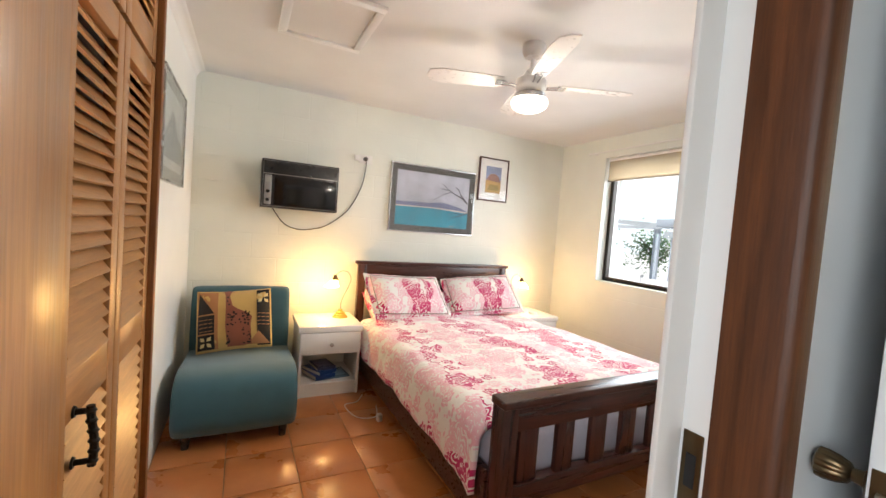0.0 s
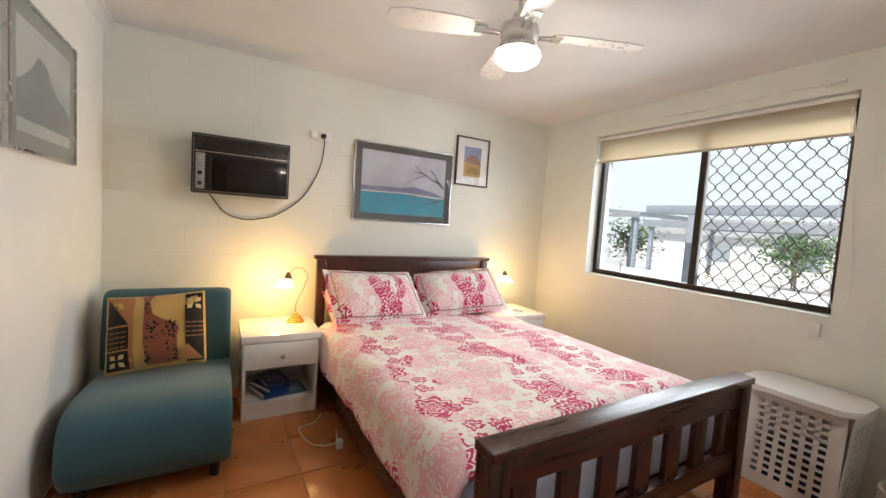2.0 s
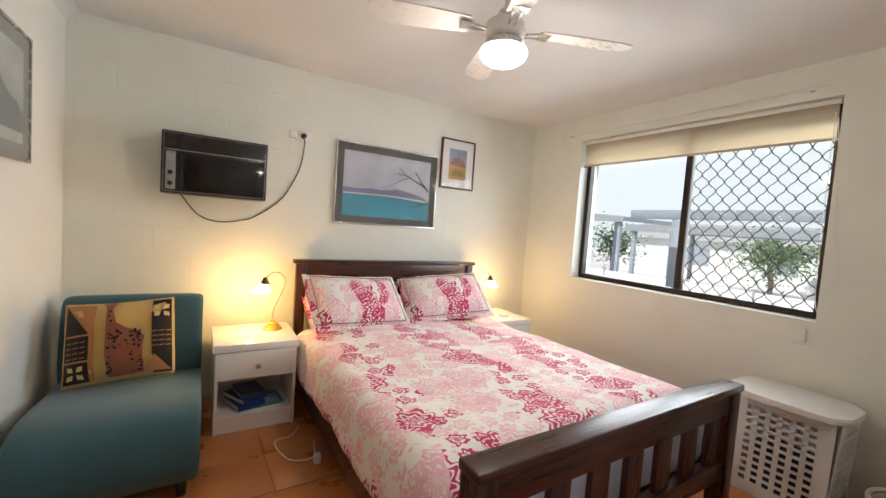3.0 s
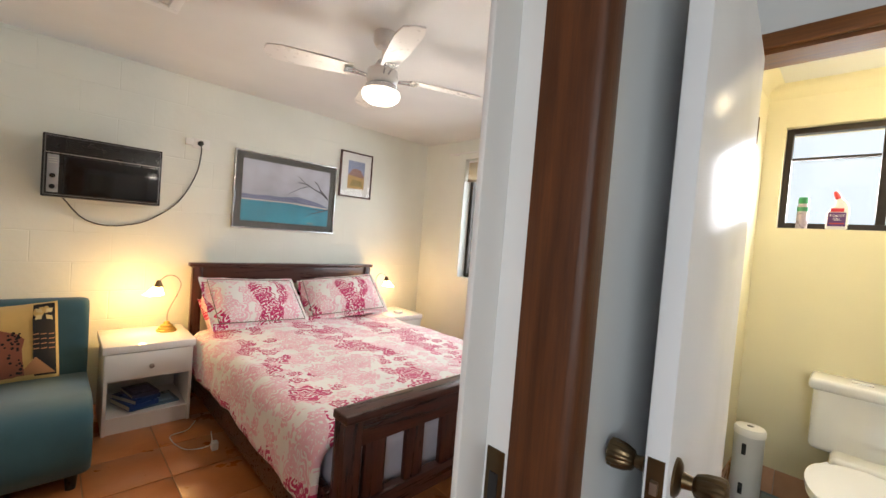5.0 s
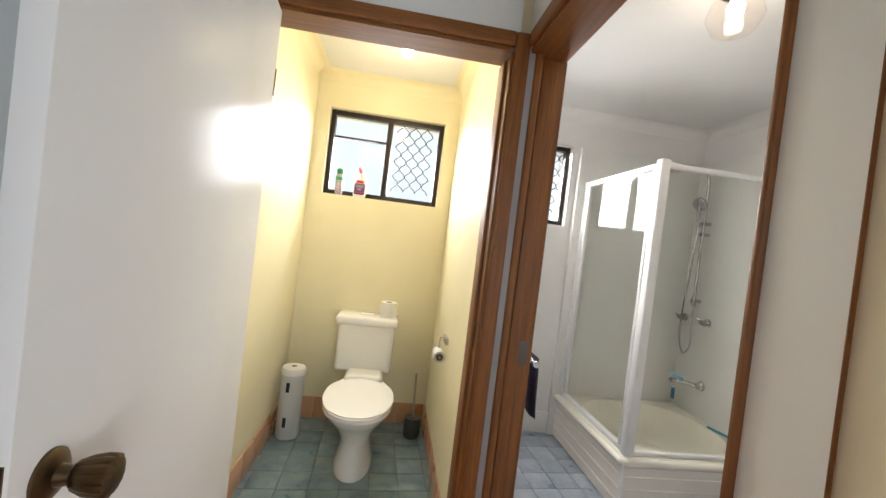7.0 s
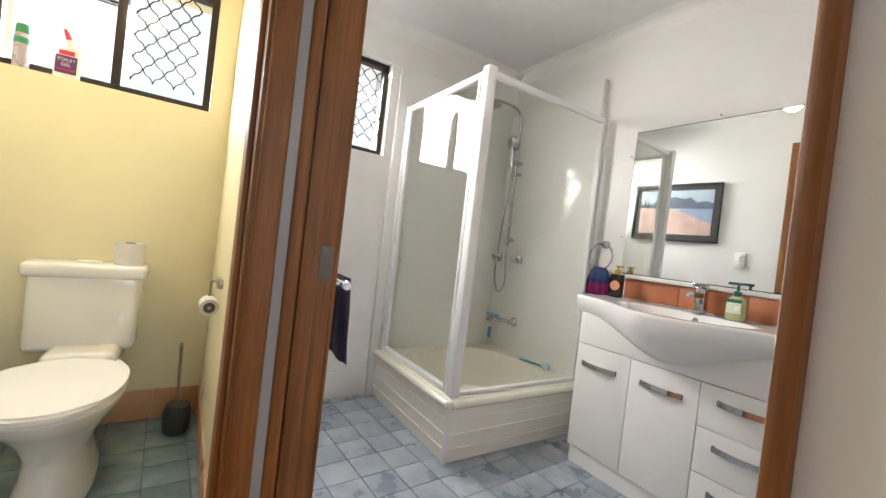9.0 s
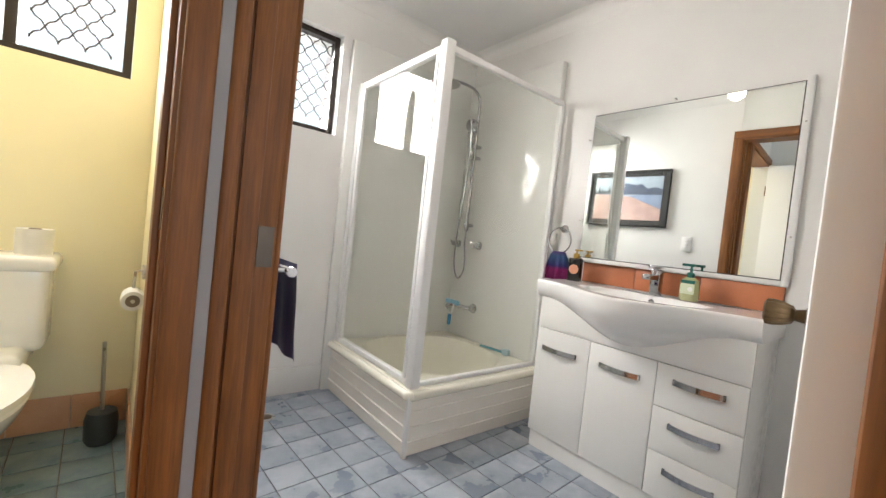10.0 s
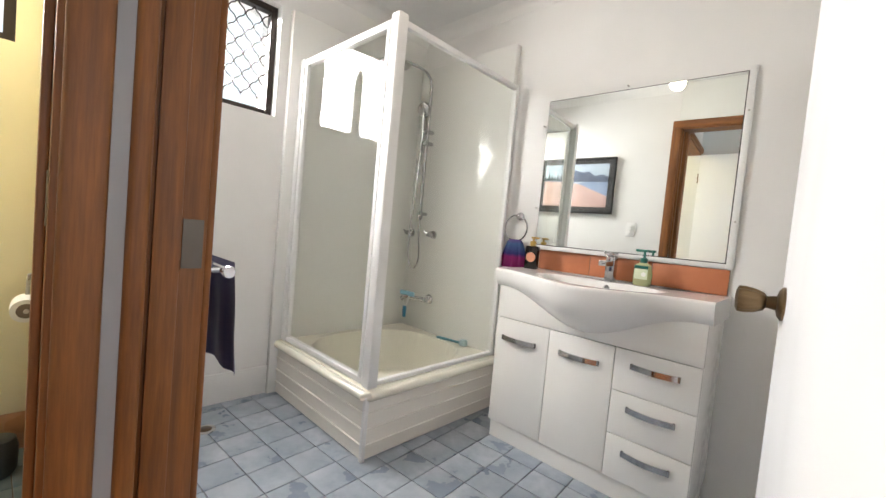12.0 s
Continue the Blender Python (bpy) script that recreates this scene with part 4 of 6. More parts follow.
while spots < 70:
    x, y = rs.uniform(-0.05, 0.10), rs.uniform(-0.18, 0.16)
    inside = (y > 0.06 - (x + 0.05) * 0.5 and x < -0.03) or (-0.05 < y < 0.04 and x < 0.095) or (y < -0.04 and (x < -0.028 or 0.048 < x < 0.058 or 0.08 < x < 0.1))
    if inside:
        spots += 1
        r = rs.uniform(0.0045, 0.0075)
        on_cushion("spot", [(x + r * math.cos(a), y + r * math.sin(a)) for a in [k * math.pi / 3 for k in range(6)]], K_DARK, 0.0085)

# ---------------------------------------------------------------- wall unit, outlet, cable
AX0, AX1, AZ0, AZ1, AY = 0.645, 1.232, 1.42, 1.797, 3.722
ac = thing("air_conditioner", "black window air conditioner set into the wall", "air conditioner")
part("body", bx(AX0, AX1, AY + 0.008, NY, AZ0, AZ1, 0.006), M_BLACK, ac)
part("trim_frame", bx(AX0 + 0.01, AX1 - 0.01, AY + 0.004, AY + 0.0085, AZ0 + 0.01, AZ1 - 0.01, 0.002), plain("grey frame line", (0.18, 0.18, 0.18), 0.35), ac)
part("grille_panel", bx(AX0 + 0.015, AX1 - 0.015, AY, AY + 0.005, AZ0 + 0.015, AZ1 - 0.015, 0.002), M_BLACK, ac)
M_VENT = plain("vent slat", (0.03, 0.03, 0.03), 0.4)
for i in range(6):
    z = AZ1 - 0.095 + i * 0.0125
    part("vent_slat", bx(AX0 + 0.10, AX1 - 0.022, AY - 0.006, AY + 0.001, z, z + 0.006, 0.001), M_VENT, ac)
part("front_panel", bx(AX0 + 0.095, AX1 - 0.02, AY - 0.005, AY + 0.001, AZ0 + 0.022, AZ1 - 0.13, 0.003), plain("smoked panel", (0.006, 0.006, 0.007), 0.12), ac)
part("control_panel", bx(AX0 + 0.024, AX0 + 0.075, AY - 0.004, AY + 0.001, AZ0 + 0.025, AZ1 - 0.125, 0.002), plain("grey control panel", (0.30, 0.30, 0.30), 0.4), ac)
for z in (AZ0 + 0.06, AZ0 + 0.125):
    part("dial", lathe(bmesh.new(), [(0.015, AY + 0.001), (0.013, AY - 0.017), (0.004, AY - 0.018)], (AX0 + 0.049, 0, z), "y", 18), M_BLACK, ac)
for z in (AZ0 + 0.20, AZ0 + 0.214, AZ0 + 0.228):
    part("label_bar", bx(AX0 + 0.03, AX0 + 0.068, AY - 0.0055, AY - 0.0035, z, z + 0.005), M_STEEL, ac)
part("rim_line", bx(AX0 + 0.015, AX1 - 0.015, AY - 0.0015, AY + 0.0015, AZ1 - 0.116, AZ1 - 0.111), M_STEEL, ac)
outlet = thing("power_outlet", "white double power outlet with a plug", "outlet")
part("plate", bx(1.445, 1.565, NY - 0.012, NY, 1.895, 1.972, 0.003), M_PLAST, outlet)
part("mount", bx(1.40, 1.45, NY - 0.03, NY, 1.912, 1.962, 0.004), M_PLAST, outlet)
part("plug", lathe(bmesh.new(), [(0.02, NY - 0.012), (0.019, NY - 0.035), (0.009, NY - 0.045)], (1.50, 0, 1.935), "y", 16), M_BLACK, outlet, "dark plug")
cable = thing("power_cable", "dark cable hanging from the outlet to the air conditioner", "cable")
part("cord", rod(bmesh.new(), curve([(1.50, NY - 0.045, 1.92), (1.505, NY - 0.03, 1.85), (1.478, NY - 0.012, 1.676), (1.37, NY - 0.010, 1.46), (1.20, NY - 0.010, 1.315), (1.08, NY - 0.010, 1.27), (0.955, NY - 0.012, 1.258), (0.84, NY - 0.012, 1.30), (0.74, NY - 0.02, 1.425)]), 0.0045), plain("dark grey cord", (0.08, 0.075, 0.07), 0.6), cable)


# ---------------------------------------------------------------- pictures
def picture(name, label, w, h, m, frame_mat, fw, mat_col, mw, art):
    """A framed picture in local x (width) and z (height), hanging on the plane y = 0 and facing -y."""
    p = thing(name, label, "picture", m)
    for a, b, c, d in ((0, w, 0, fw), (0, w, h - fw, h), (0, fw, fw, h - fw), (w - fw, w, fw, h - fw)):
        part("frame", bx(a, b, -0.024, 0, c, d, 0.002), frame_mat, p)
    part("mount", bx(fw, w - fw, -0.014, -0.002, fw, h - fw), plain("mount board", mat_col, 0.8), p)
    art(p, fw + mw, fw + mw, w - 2 * (fw + mw), h - 2 * (fw + mw))
    g = part("glass", bx(fw, w - fw, -0.0215, -0.0205, fw, h - fw), M_GLASS, p, "clear picture glass")
    g.visible_shadow = False
    return p


def patch(parent, name, shape, colour, layer, colour2=None):
    m = plain(name + " print", colour, 0.7, bump=0, var=0.25, scale=40)
    part(name, prism(bmesh.new(), shape, -0.0006, "y", -0.0142 - 0.0006 * layer), m, parent)


def rect(x, z, w, h):
    return [(x, z), (x + w, z), (x + w, z + h), (x, z + h)]


def art_bay(p, x, z, w, h):
    S = lambda *q: [(x + a * w, z + b * h) for a, b in q]
    patch(p, "sky", S((0, 0.3), (1, 0.3), (1, 1), (0, 1)), (0.50, 0.52, 0.60), 0)
    patch(p, "sea", S((0, 0), (1, 0), (1, 0.34), (0, 0.36)), (0.05, 0.30, 0.42), 1)
    patch(p, "beach", S((0, 0.34), (0.5, 0.35), (1, 0.31), (1, 0.335), (0.5, 0.375), (0, 0.365)), (0.66, 0.60, 0.56), 2)
    patch(p, "hills", S((0, 0.36), (0.6, 0.37), (1, 0.335), (0.9, 0.40), (0.78, 0.44), (0.62, 0.48), (0.52, 0.46), (0.42, 0.44), (0.3, 0.45), (0.12, 0.43), (0, 0.44)), (0.20, 0.22, 0.35), 3)
    dark = (0.07, 0.06, 0.08)
    for k, (pts, r) in enumerate(((((0.99, 0.50), (0.90, 0.60), (0.80, 0.66), (0.72, 0.72), (0.60, 0.74)), 0.013), (((0.97, 0.53), (0.88, 0.66), (0.84, 0.76), (0.80, 0.80)), 0.017), (((0.74, 0.70), (0.64, 0.64), (0.55, 0.56), (0.48, 0.50)), 0.006), (((0.70, 0.72), (0.64, 0.80), (0.60, 0.84)), 0.006), (((0.99, 0.32), (0.90, 0.26), (0.78, 0.21), (0.70, 0.13)), 0.01), (((0.90, 0.27), (0.82, 0.30), (0.72, 0.26)), 0.006))):
        c = [Vector((a, b)) for a, b in pts]
        up = [(q.x * w + x, q.y * h + z + r * h * 1.2 * (1 - 0.8 * i / len(c))) for i, q in enumerate(c)]
        dn = [(q.x * w + x, q.y * h + z - r * h * 1.2 * (1 - 0.8 * i / len(c))) for i, q in enumerate(c)]
        patch(p, "branch", up + dn[::-1], dark, 4 + k)
    patch(p, "rock", S((0.74, 0.02), (0.82, 0.02), (0.79, 0.05), (0.75, 0.045)), (0.30, 0.28, 0.25), 4)


def art_small(p, x, z, w, h):
    S = lambda *q: [(x + a * w, z + b * h) for a, b in q]
    patch(p, "sky", S((0, 0.5), (1, 0.5), (1, 1), (0, 1)), (0.30, 0.36, 0.55), 0)
    patch(p, "field", S((0, 0), (1, 0), (1, 0.5), (0, 0.5)), (0.55, 0.36, 0.14), 0)
    patch(p, "hill", S((0, 0.48), (1, 0.42), (0.8, 0.66), (0.55, 0.74), (0.25, 0.7), (0.1, 0.55)), (0.34, 0.20, 0.17), 1)
    patch(p, "grass", S((0.1, 0.1), (0.9, 0.1), (0.8, 0.3), (0.3, 0.34)), (0.36, 0.27, 0.10), 2)


def art_peak(p, x, z, w, h):
    S = lambda *q: [(x + a * w, z + b * h) for a, b in q]
    patch(p, "sky", S((0, 0), (1, 0), (1, 1), (0, 1)), (0.48, 0.54, 0.54), 0)
    patch(p, "peak", S((0.0, 0.12), (1, 0.12), (1, 0.3), (0.9, 0.42), (0.75, 0.46), (0.62, 0.55), (0.5, 0.72), (0.35, 0.76), (0.22, 0.6), (0.1, 0.5), (0, 0.45)), (0.20, 0.24, 0.27), 1)


def art_dune(p, x, z, w, h):
    S = lambda *q: [(x + a * w, z + b * h) for a, b in q]
    patch(p, "sky", S((0, 0.5), (1, 0.5), (1, 1), (0, 1)), (0.42, 0.50, 0.58), 0)
    patch(p, "sand", S((0, 0), (1, 0), (1, 0.62), (0.55, 0.56), (0, 0.42)), (0.55, 0.38, 0.34), 1)
    patch(p, "water", S((0, 0.25), (0.45, 0.55), (0.2, 0.62), (0, 0.6)), (0.25, 0.32, 0.45), 2)
    patch(p, "range", S((0, 0.58), (1, 0.60), (1, 0.68), (0.8, 0.66), (0.62, 0.80), (0.5, 0.86), (0.38, 0.80), (0.3, 0.84), (0.2, 0.72), (0.1, 0.76), (0, 0.7)), (0.10, 0.13, 0.19), 3)
    for k in range(7):
        a = 0.66 + 0.05 * k
        patch(p, "tree", S((a, 0.62), (a + 0.045, 0.62), (a + 0.022, 0.74 + 0.04 * (k % 3))), (0.03, 0.045, 0.05), 4)


M_SILV = plain("silver frame", (0.55, 0.56, 0.57), 0.25, 0.9)
M_RED = wood("red brown frame", (0.05, 0.015, 0.012), (0.11, 0.03, 0.02), "z", 0.4)
M_BLKF = plain("dark frame", (0.03, 0.03, 0.03), 0.4)
picture("picture", "framed photo of a bay with a bare branch", 0.922, 0.655, pose(1.751, NY - 0.002, 1.304), M_SILV, 0.012, (0.10, 0.10, 0.095), 0.055, art_bay)
picture("picture", "small framed print of a red hill", 0.367, 0.455, pose(2.709, NY - 0.002, 1.691), M_RED, 0.013, (0.80, 0.80, 0.78), 0.075, art_small)
picture("picture", "framed pale print of a grey mountain peak", 0.715, 0.55, pose(WX + 0.002, 2.63, 1.487, 0, 0, 90), M_SILV, 0.014, (0.26, 0.29, 0.28), 0.06, art_peak)
picture("picture", "framed photo of dunes and a mountain range", 0.74, 0.52, pose(2.87, BN - 0.006, 1.315), M_BLKF, 0.02, (0.04, 0.04, 0.04), 0.04, art_dune)

# ---------------------------------------------------------------- ceiling fan, hatch, blind
FX, FYC = 1.953, 2.183
fan = thing("ceiling_fan", "white four blade ceiling fan with a lit glass bowl", "ceiling fan", pose(FX, FYC, -0.022, 0, 0, -22))
M_FAN = plain("white fan enamel", (0.78, 0.76, 0.73), 0.3, var=0.03)
part("canopy", lathe(bmesh.new(), [(0.062, 2.442), (0.062, 2.40), (0.045, 2.368), (0.02, 2.36)]), M_FAN, fan)
part("down_rod", lathe(bmesh.new(), [(0.012, 2.37), (0.012, 2.28)], n=14), M_FAN, fan)
part("motor", lathe(bmesh.new(), [(0.03, 2.30), (0.045, 2.27), (0.082, 2.245), (0.088, 2.21), (0.08, 2.185), (0.06, 2.17)]), M_FAN, fan)
part("light_ring", lathe(bmesh.new(), [(0.07, 2.175), (0.085, 2.165), (0.085, 2.14), (0.08, 2.138)]), M_SILV, fan, "silver ring")
M_BOWL = emitter("lit opal glass", (1.0, 0.90, 0.74), 5.0)
bowl = part("light_bowl", lathe(bmesh.new(), [(0.078, 2.142), (0.098, 2.135), (0.103, 2.12), (0.095, 2.098), (0.07, 2.08), (0.03, 2.072), (0.004, 2.071)]), M_BOWL, fan, "glowing opal glass bowl")
bowl.visible_shadow = False
for k in range(4):
    m = pose(0, 0, 2.215, 0, 0, 90 * k)
    arm = bmesh.new()
    rod(arm, [(0.075, 0.012, -0.01), (0.12, 0.016, -0.004), (0.165, 0.02, 0)], 0.005)
    rod(arm, [(0.075, -0.012, -0.01), (0.12, -0.016, -0.004), (0.165, -0.02, 0)], 0.005)
    box(arm, 0.15, 0.2, -0.035, 0.035, -0.002, 0.003)
    bmesh.ops.transform(arm, matrix=m, verts=arm.verts)
    a = part("blade_arm", arm, M_SILV, fan)
    bl = bmesh.new()
    out = [(0.16, -0.048), (0.3, -0.06), (0.5, -0.066), (0.57, -0.05), (0.585, 0), (0.57, 0.05), (0.5, 0.066), (0.3, 0.06), (0.16, 0.048)]
    prism(bl, out, 0.006, "z", 0.004)
    bmesh.ops.transform(bl, matrix=m @ pose(0, 0, 0, 11, 0, 0), verts=bl.verts)
    part("blade", bl, M_FAN, fan)

hatch = thing("ceiling_hatch", "white framed ceiling access hatch", "hatch")
hatch["kind"] = "structure"
hx0, hx1, hy0, hy1 = 0.669, 1.135, 2.29, 2.878
for a, b, c, d in ((hx0, hx1, hy0, hy0 + 0.045), (hx0, hx1, hy1 - 0.045, hy1), (hx0, hx0 + 0.045, hy0 + 0.045, hy1 - 0.045), (hx1 - 0.045, hx1, hy0 + 0.045, hy1 - 0.045)):
    part("frame", bx(a, b, c, d, CEIL - 0.02, CEIL, 0.004), M_TRIMW, hatch)
part("panel", bx(hx0 + 0.045, hx1 - 0.045, hy0 + 0.045, hy1 - 0.045, CEIL - 0.006, CEIL), M_CEIL, hatch)

M_BLIND = Mat("translucent roller cloth", 0.8)
tb = M_BLIND.n("BsdfTranslucent", Color=(0.62, 0.52, 0.38, 1))
tt = M_BLIND.n("BsdfTransparent", Color=(0.9, 0.85, 0.75, 1))
mx = M_BLIND.n("MixShader", Fac=0.42)
M_BLIND.t.links.new(M_BLIND.b.outputs[0], mx.inputs[1])
M_BLIND.t.links.new(tb.outputs[0], mx.inputs[2])
mx2 = M_BLIND.n("MixShader", Fac=0.34)
M_BLIND.t.links.new(mx.outputs[0], mx2.inputs[1])
M_BLIND.t.links.new(tt.outputs[0], mx2.inputs[2])
M_BLIND.t.links.new(mx2.outputs[0], M_BLIND.t.nodes["Material Output"].inputs[0])
M_BLIND = M_BLIND.done((0.62, 0.54, 0.42))
blind = thing("roller_blind", "beige translucent roller blind drawn up at the window", "blind")
part("cloth", bx(3.885, 3.8865, 1.59, 3.306, 1.99, 2.205), M_BLIND, blind)
part("roller", lathe(bmesh.new(), [(0.016, 1.585), (0.016, 3.31)], (3.89, 0, 2.196), "y", 14), M_PLAST, blind)
part("bottom_bar", bx(3.881, 3.891, 1.585, 3.31, 1.975, 1.992, 0.003), plain("beige bar", (0.52, 0.45, 0.35), 0.5), blind)
part("cord", rod(bmesh.new(), curve([(3.87, 1.60, 2.13), (3.835, 1.59, 1.6), (3.83, 1.58, 1.1), (3.83, 1.54, 0.97), (3.83, 1.50, 1.1), (3.835, 1.53, 1.5), (3.865, 1.585, 2.1)]), 0.0018, 6), M_PLAST, blind)
part("cord_weight", bx(EX - 0.024, EX, 1.60, 1.645, 0.82, 0.90, 0.004), M_PLAST, blind, "white plastic cord weight")
rail = thing("curtain_rod", "thin white curtain rod over the window", "curtain rod")
part("rod", lathe(bmesh.new(), [(0.007, 1.62), (0.007, 3.49)], (EX - 0.045, 0, 2.268), "y", 12), M_PLAST, rail)
for y in (1.70, 3.43):
    part("bracket", bx(EX - 0.052, EX, y - 0.008, y + 0.008, 2.255, 2.265), M_PLAST, rail)
part("finial", lathe(bmesh.new(), [(0.004, 3.49), (0.012, 3.498), (0.012, 3.51), (0.004, 3.518)], (EX - 0.045, 0, 2.268), "y", 12), M_PLAST, rail)

# ---------------------------------------------------------------- louvred wardrobe
XF = 0.24


def louvre_door(y0, y1, z0, z1, mids):
    d = thing("louvre_door", "honey varnished pine louvred wardrobe door", "door", None, "wardrobe doors")
    st = 0.055
    for a in (y0, y1 - st):
        part("stile", bx(XF - 0.03, XF, a, a + st, z0, z1, 0.003), M_LOUV, d)
    rails = [(z0, z0 + 0.09)] + [(m - 0.055, m + 0.055) for m in mids] + [(z1 - 0.075, z1)]
    for a, b in rails:
        part("rail", bx(XF - 0.028, XF - 0.001, y0 + st, y1 - st, a, b, 0.002), M_SLAT, d)
    for (a, b), (c, e) in zip(rails, rails[1:]):
        n = int((c - b) / 0.037)
        for k in range(n):
            z = b + (k + 0.5) * (c - b) / n
            bm = bx(-0.026, 0.026, y0 + st - 0.002, y1 - st + 0.002, -0.0035, 0.0035)
            bmesh.ops.transform(bm, matrix=pose(XF - 0.016, 0, z, 0, 55, 0), verts=bm.verts)
            part("slat", bm, M_SLAT, d)
    return d


def pull(parent, y, z0, z1):
    bm = bmesh.new()
    for z in (z0, z1):
        rod(bm, [(XF - 0.002, y, z), (XF + 0.034, y, z)], 0.007)
        lathe(bm, [(0.014, XF), (0.012, XF + 0.004)], (0, y, z), "x", 12)
    pts = [(XF + 0.034 + 0.004 * math.sin(i * 0.4), y, z0 - 0.012 + (z1 - z0 + 0.024) * i / 12) for i in range(13)]
    rod(bm, pts, 0.0085)
    for i in range(1, 12, 2):
        lathe(bm, [(0.0085, -0.006), (0.012, 0), (0.0085, 0.006)], pts[i], "z", 10)
    part("handle", bm, plain("wrought iron", (0.02, 0.018, 0.016), 0.45, 0.8), parent, "twisted dark iron handle")


SPANS = ((1.735, 2.125), (1.345, 1.73), (0.955, 1.34))
da = [louvre_door(a, b, 0.03, 1.85, (0.93,)) for a, b in SPANS][1]
pull(da, 1.44, 0.775, 0.89)
for a, b in SPANS:
    louvre_door(a, b, 1.87, 2.39, ())
ward = thing("wardrobe_frame", "dark timber frame round the built in wardrobe", "wardrobe")
part("post", bx(WX, XF + 0.02, 2.128, 2.165, 0, CEIL, 0.004), M_JAMB, ward)
part("head", bx(XF - 0.04, XF + 0.006, 0.955, 2.128, 2.392, CEIL), M_SLAT, ward)
part("end_panel", bx(XF - 0.04, XF, 0.75, 0.95, 0, CEIL, 0.003), M_LOUV, ward)
# added black sheet, painted shade for the wardrobe's unlit inside
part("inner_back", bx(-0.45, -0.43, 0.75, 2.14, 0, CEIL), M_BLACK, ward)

# ---------------------------------------------------------------- hamper and basket
ham = thing("laundry_hamper", "white plastic laundry hamper with square holes and lid", "hamper")


def holed_wall(bm, p0, p1, z0, z1, cols, rows, lean):
    """A wall of strips round rows of square holes; lean: how far the top stands out from the base."""
    a, b = Vector(p0), Vector(p1)
    d = b - a
    nrm = Vector((d.y, -d.x)).normalized()

    def strip(u0, u1, w0, w1):
        vs = []
        for off in (0, -0.004):
            for u, w in ((u0, w0), (u1, w0), (u1, w1), (u0, w1)):
                q = a + d * u + nrm * (lean * (w - z0) / (z1 - z0) + off)
                vs.append(bm.verts.new((q.x, q.y, w)))
        for f in ((0, 1, 2, 3), (7, 6, 5, 4), (0, 4, 5, 1), (1, 5, 6, 2), (2, 6, 7, 3), (3, 7, 4, 0)):
            bm.faces.new([vs[k] for k in f])
    ua, ub, wa, wb = 0.12, 0.88, z0 + 0.06, z1 - 0.05
    strip(0, 1, z0, wa)
    strip(0, 1, wb, z1)
    strip(0, ua, wa, wb)
    strip(ub, 1, wa, wb)
    cw, rh = (ub - ua) / cols, (wb - wa) / rows
    for i in range(cols + 1):
        u = ua + i * cw
        strip(max(ua, u - cw * 0.22), min(ub, u + cw * 0.22), wa, wb)
    for j in range(rows + 1):
        w = wa + j * rh
        strip(ua, ub, max(wa, w - rh * 0.2), min(wb, w + rh * 0.2))


bm = bmesh.new()
hx = (3.455, 3.755, 1.35, 1.77)
cs = [(hx[0], hx[2]), (hx[1], hx[2]), (hx[1], hx[3]), (hx[0], hx[3])]
holed_wall(bm, cs[3], cs[0], 0.0, 0.535, 6, 11, -0.03)
holed_wall(bm, cs[0], cs[1], 0.0, 0.535, 5, 11, 0.03)
holed_wall(bm, cs[1], cs[2], 0.0, 0.535, 6, 11, -0.03)
holed_wall(bm, cs[2], cs[3], 0.0, 0.535, 5, 11, 0.03)
bmesh.ops.remove_doubles(bm, verts=bm.verts, dist=0.0004)
part("body", bm, M_PLAST, ham)["kind"] = "stuff"
part("base", bx(hx[0] + 0.004, hx[1] - 0.004, hx[2] + 0.004, hx[3] - 0.004, 0, 0.01), M_PLAST, ham)
lid = bmesh.new()
prism(lid, [(3.415 + 0.19 + 0.195 * math.copysign(abs(math.cos(t)) ** 0.45, math.cos(t)), 1.56 + 0.26 * math.copysign(abs(math.sin(t)) ** 0.45, math.sin(t))) for t in [2 * math.pi * i / 48 for i in range(48)]], 0.03, "z", 0.535)
bmesh.ops.bevel(lid, geom=[e for e in lid.edges if abs(e.verts[0].co.z - e.verts[1].co.z) < 1e-5], offset=0.008, segments=3, affect="EDGES")
part("lid", lid, M_PLAST, ham)
part("laundry", bx(3.495, 3.715, 1.40, 1.71, 0.012, 0.28, 0.06, 4), fabric("dark laundry", (0.05, 0.05, 0.09)), ham, "dark clothes inside")
bas = thing("basket", "cream woven basket on the floor", "basket", pose(3.56, 1.08, 0))
bm = bmesh.new()
for k in range(12):
    r = 0.13 + 0.025 * k / 11
    rod(bm, [(r * math.cos(t), r * math.sin(t), 0.012 + k * 0.021) for t in [2 * math.pi * i / 28 for i in range(29)]], 0.0105, 6)
part("weave", bm, fabric("cream cane", (0.66, 0.60, 0.46)), bas)
part("bottom", lathe(bmesh.new(), [(0.13, 0), (0.13, 0.008)]), fabric("cream cane bottom", (0.6, 0.55, 0.42)), bas)
lead = thing("phone_cable", "white phone cable looped on the floor by the bed", "cable")
part("cord", rod(bmesh.new(), curve([(1.44, 3.33, 0.004), (1.37, 3.22, 0.004), (1.27, 3.18, 0.004), (1.31, 2.98, 0.004), (1.42, 2.90, 0.03), (1.45, 3.0, 0.06)]), 0.003, 6), M_PLAST, lead)
part("plug", bx(1.425, 1.46, 2.87, 2.91, 0.0, 0.05, 0.006), M_PLAST, lead)

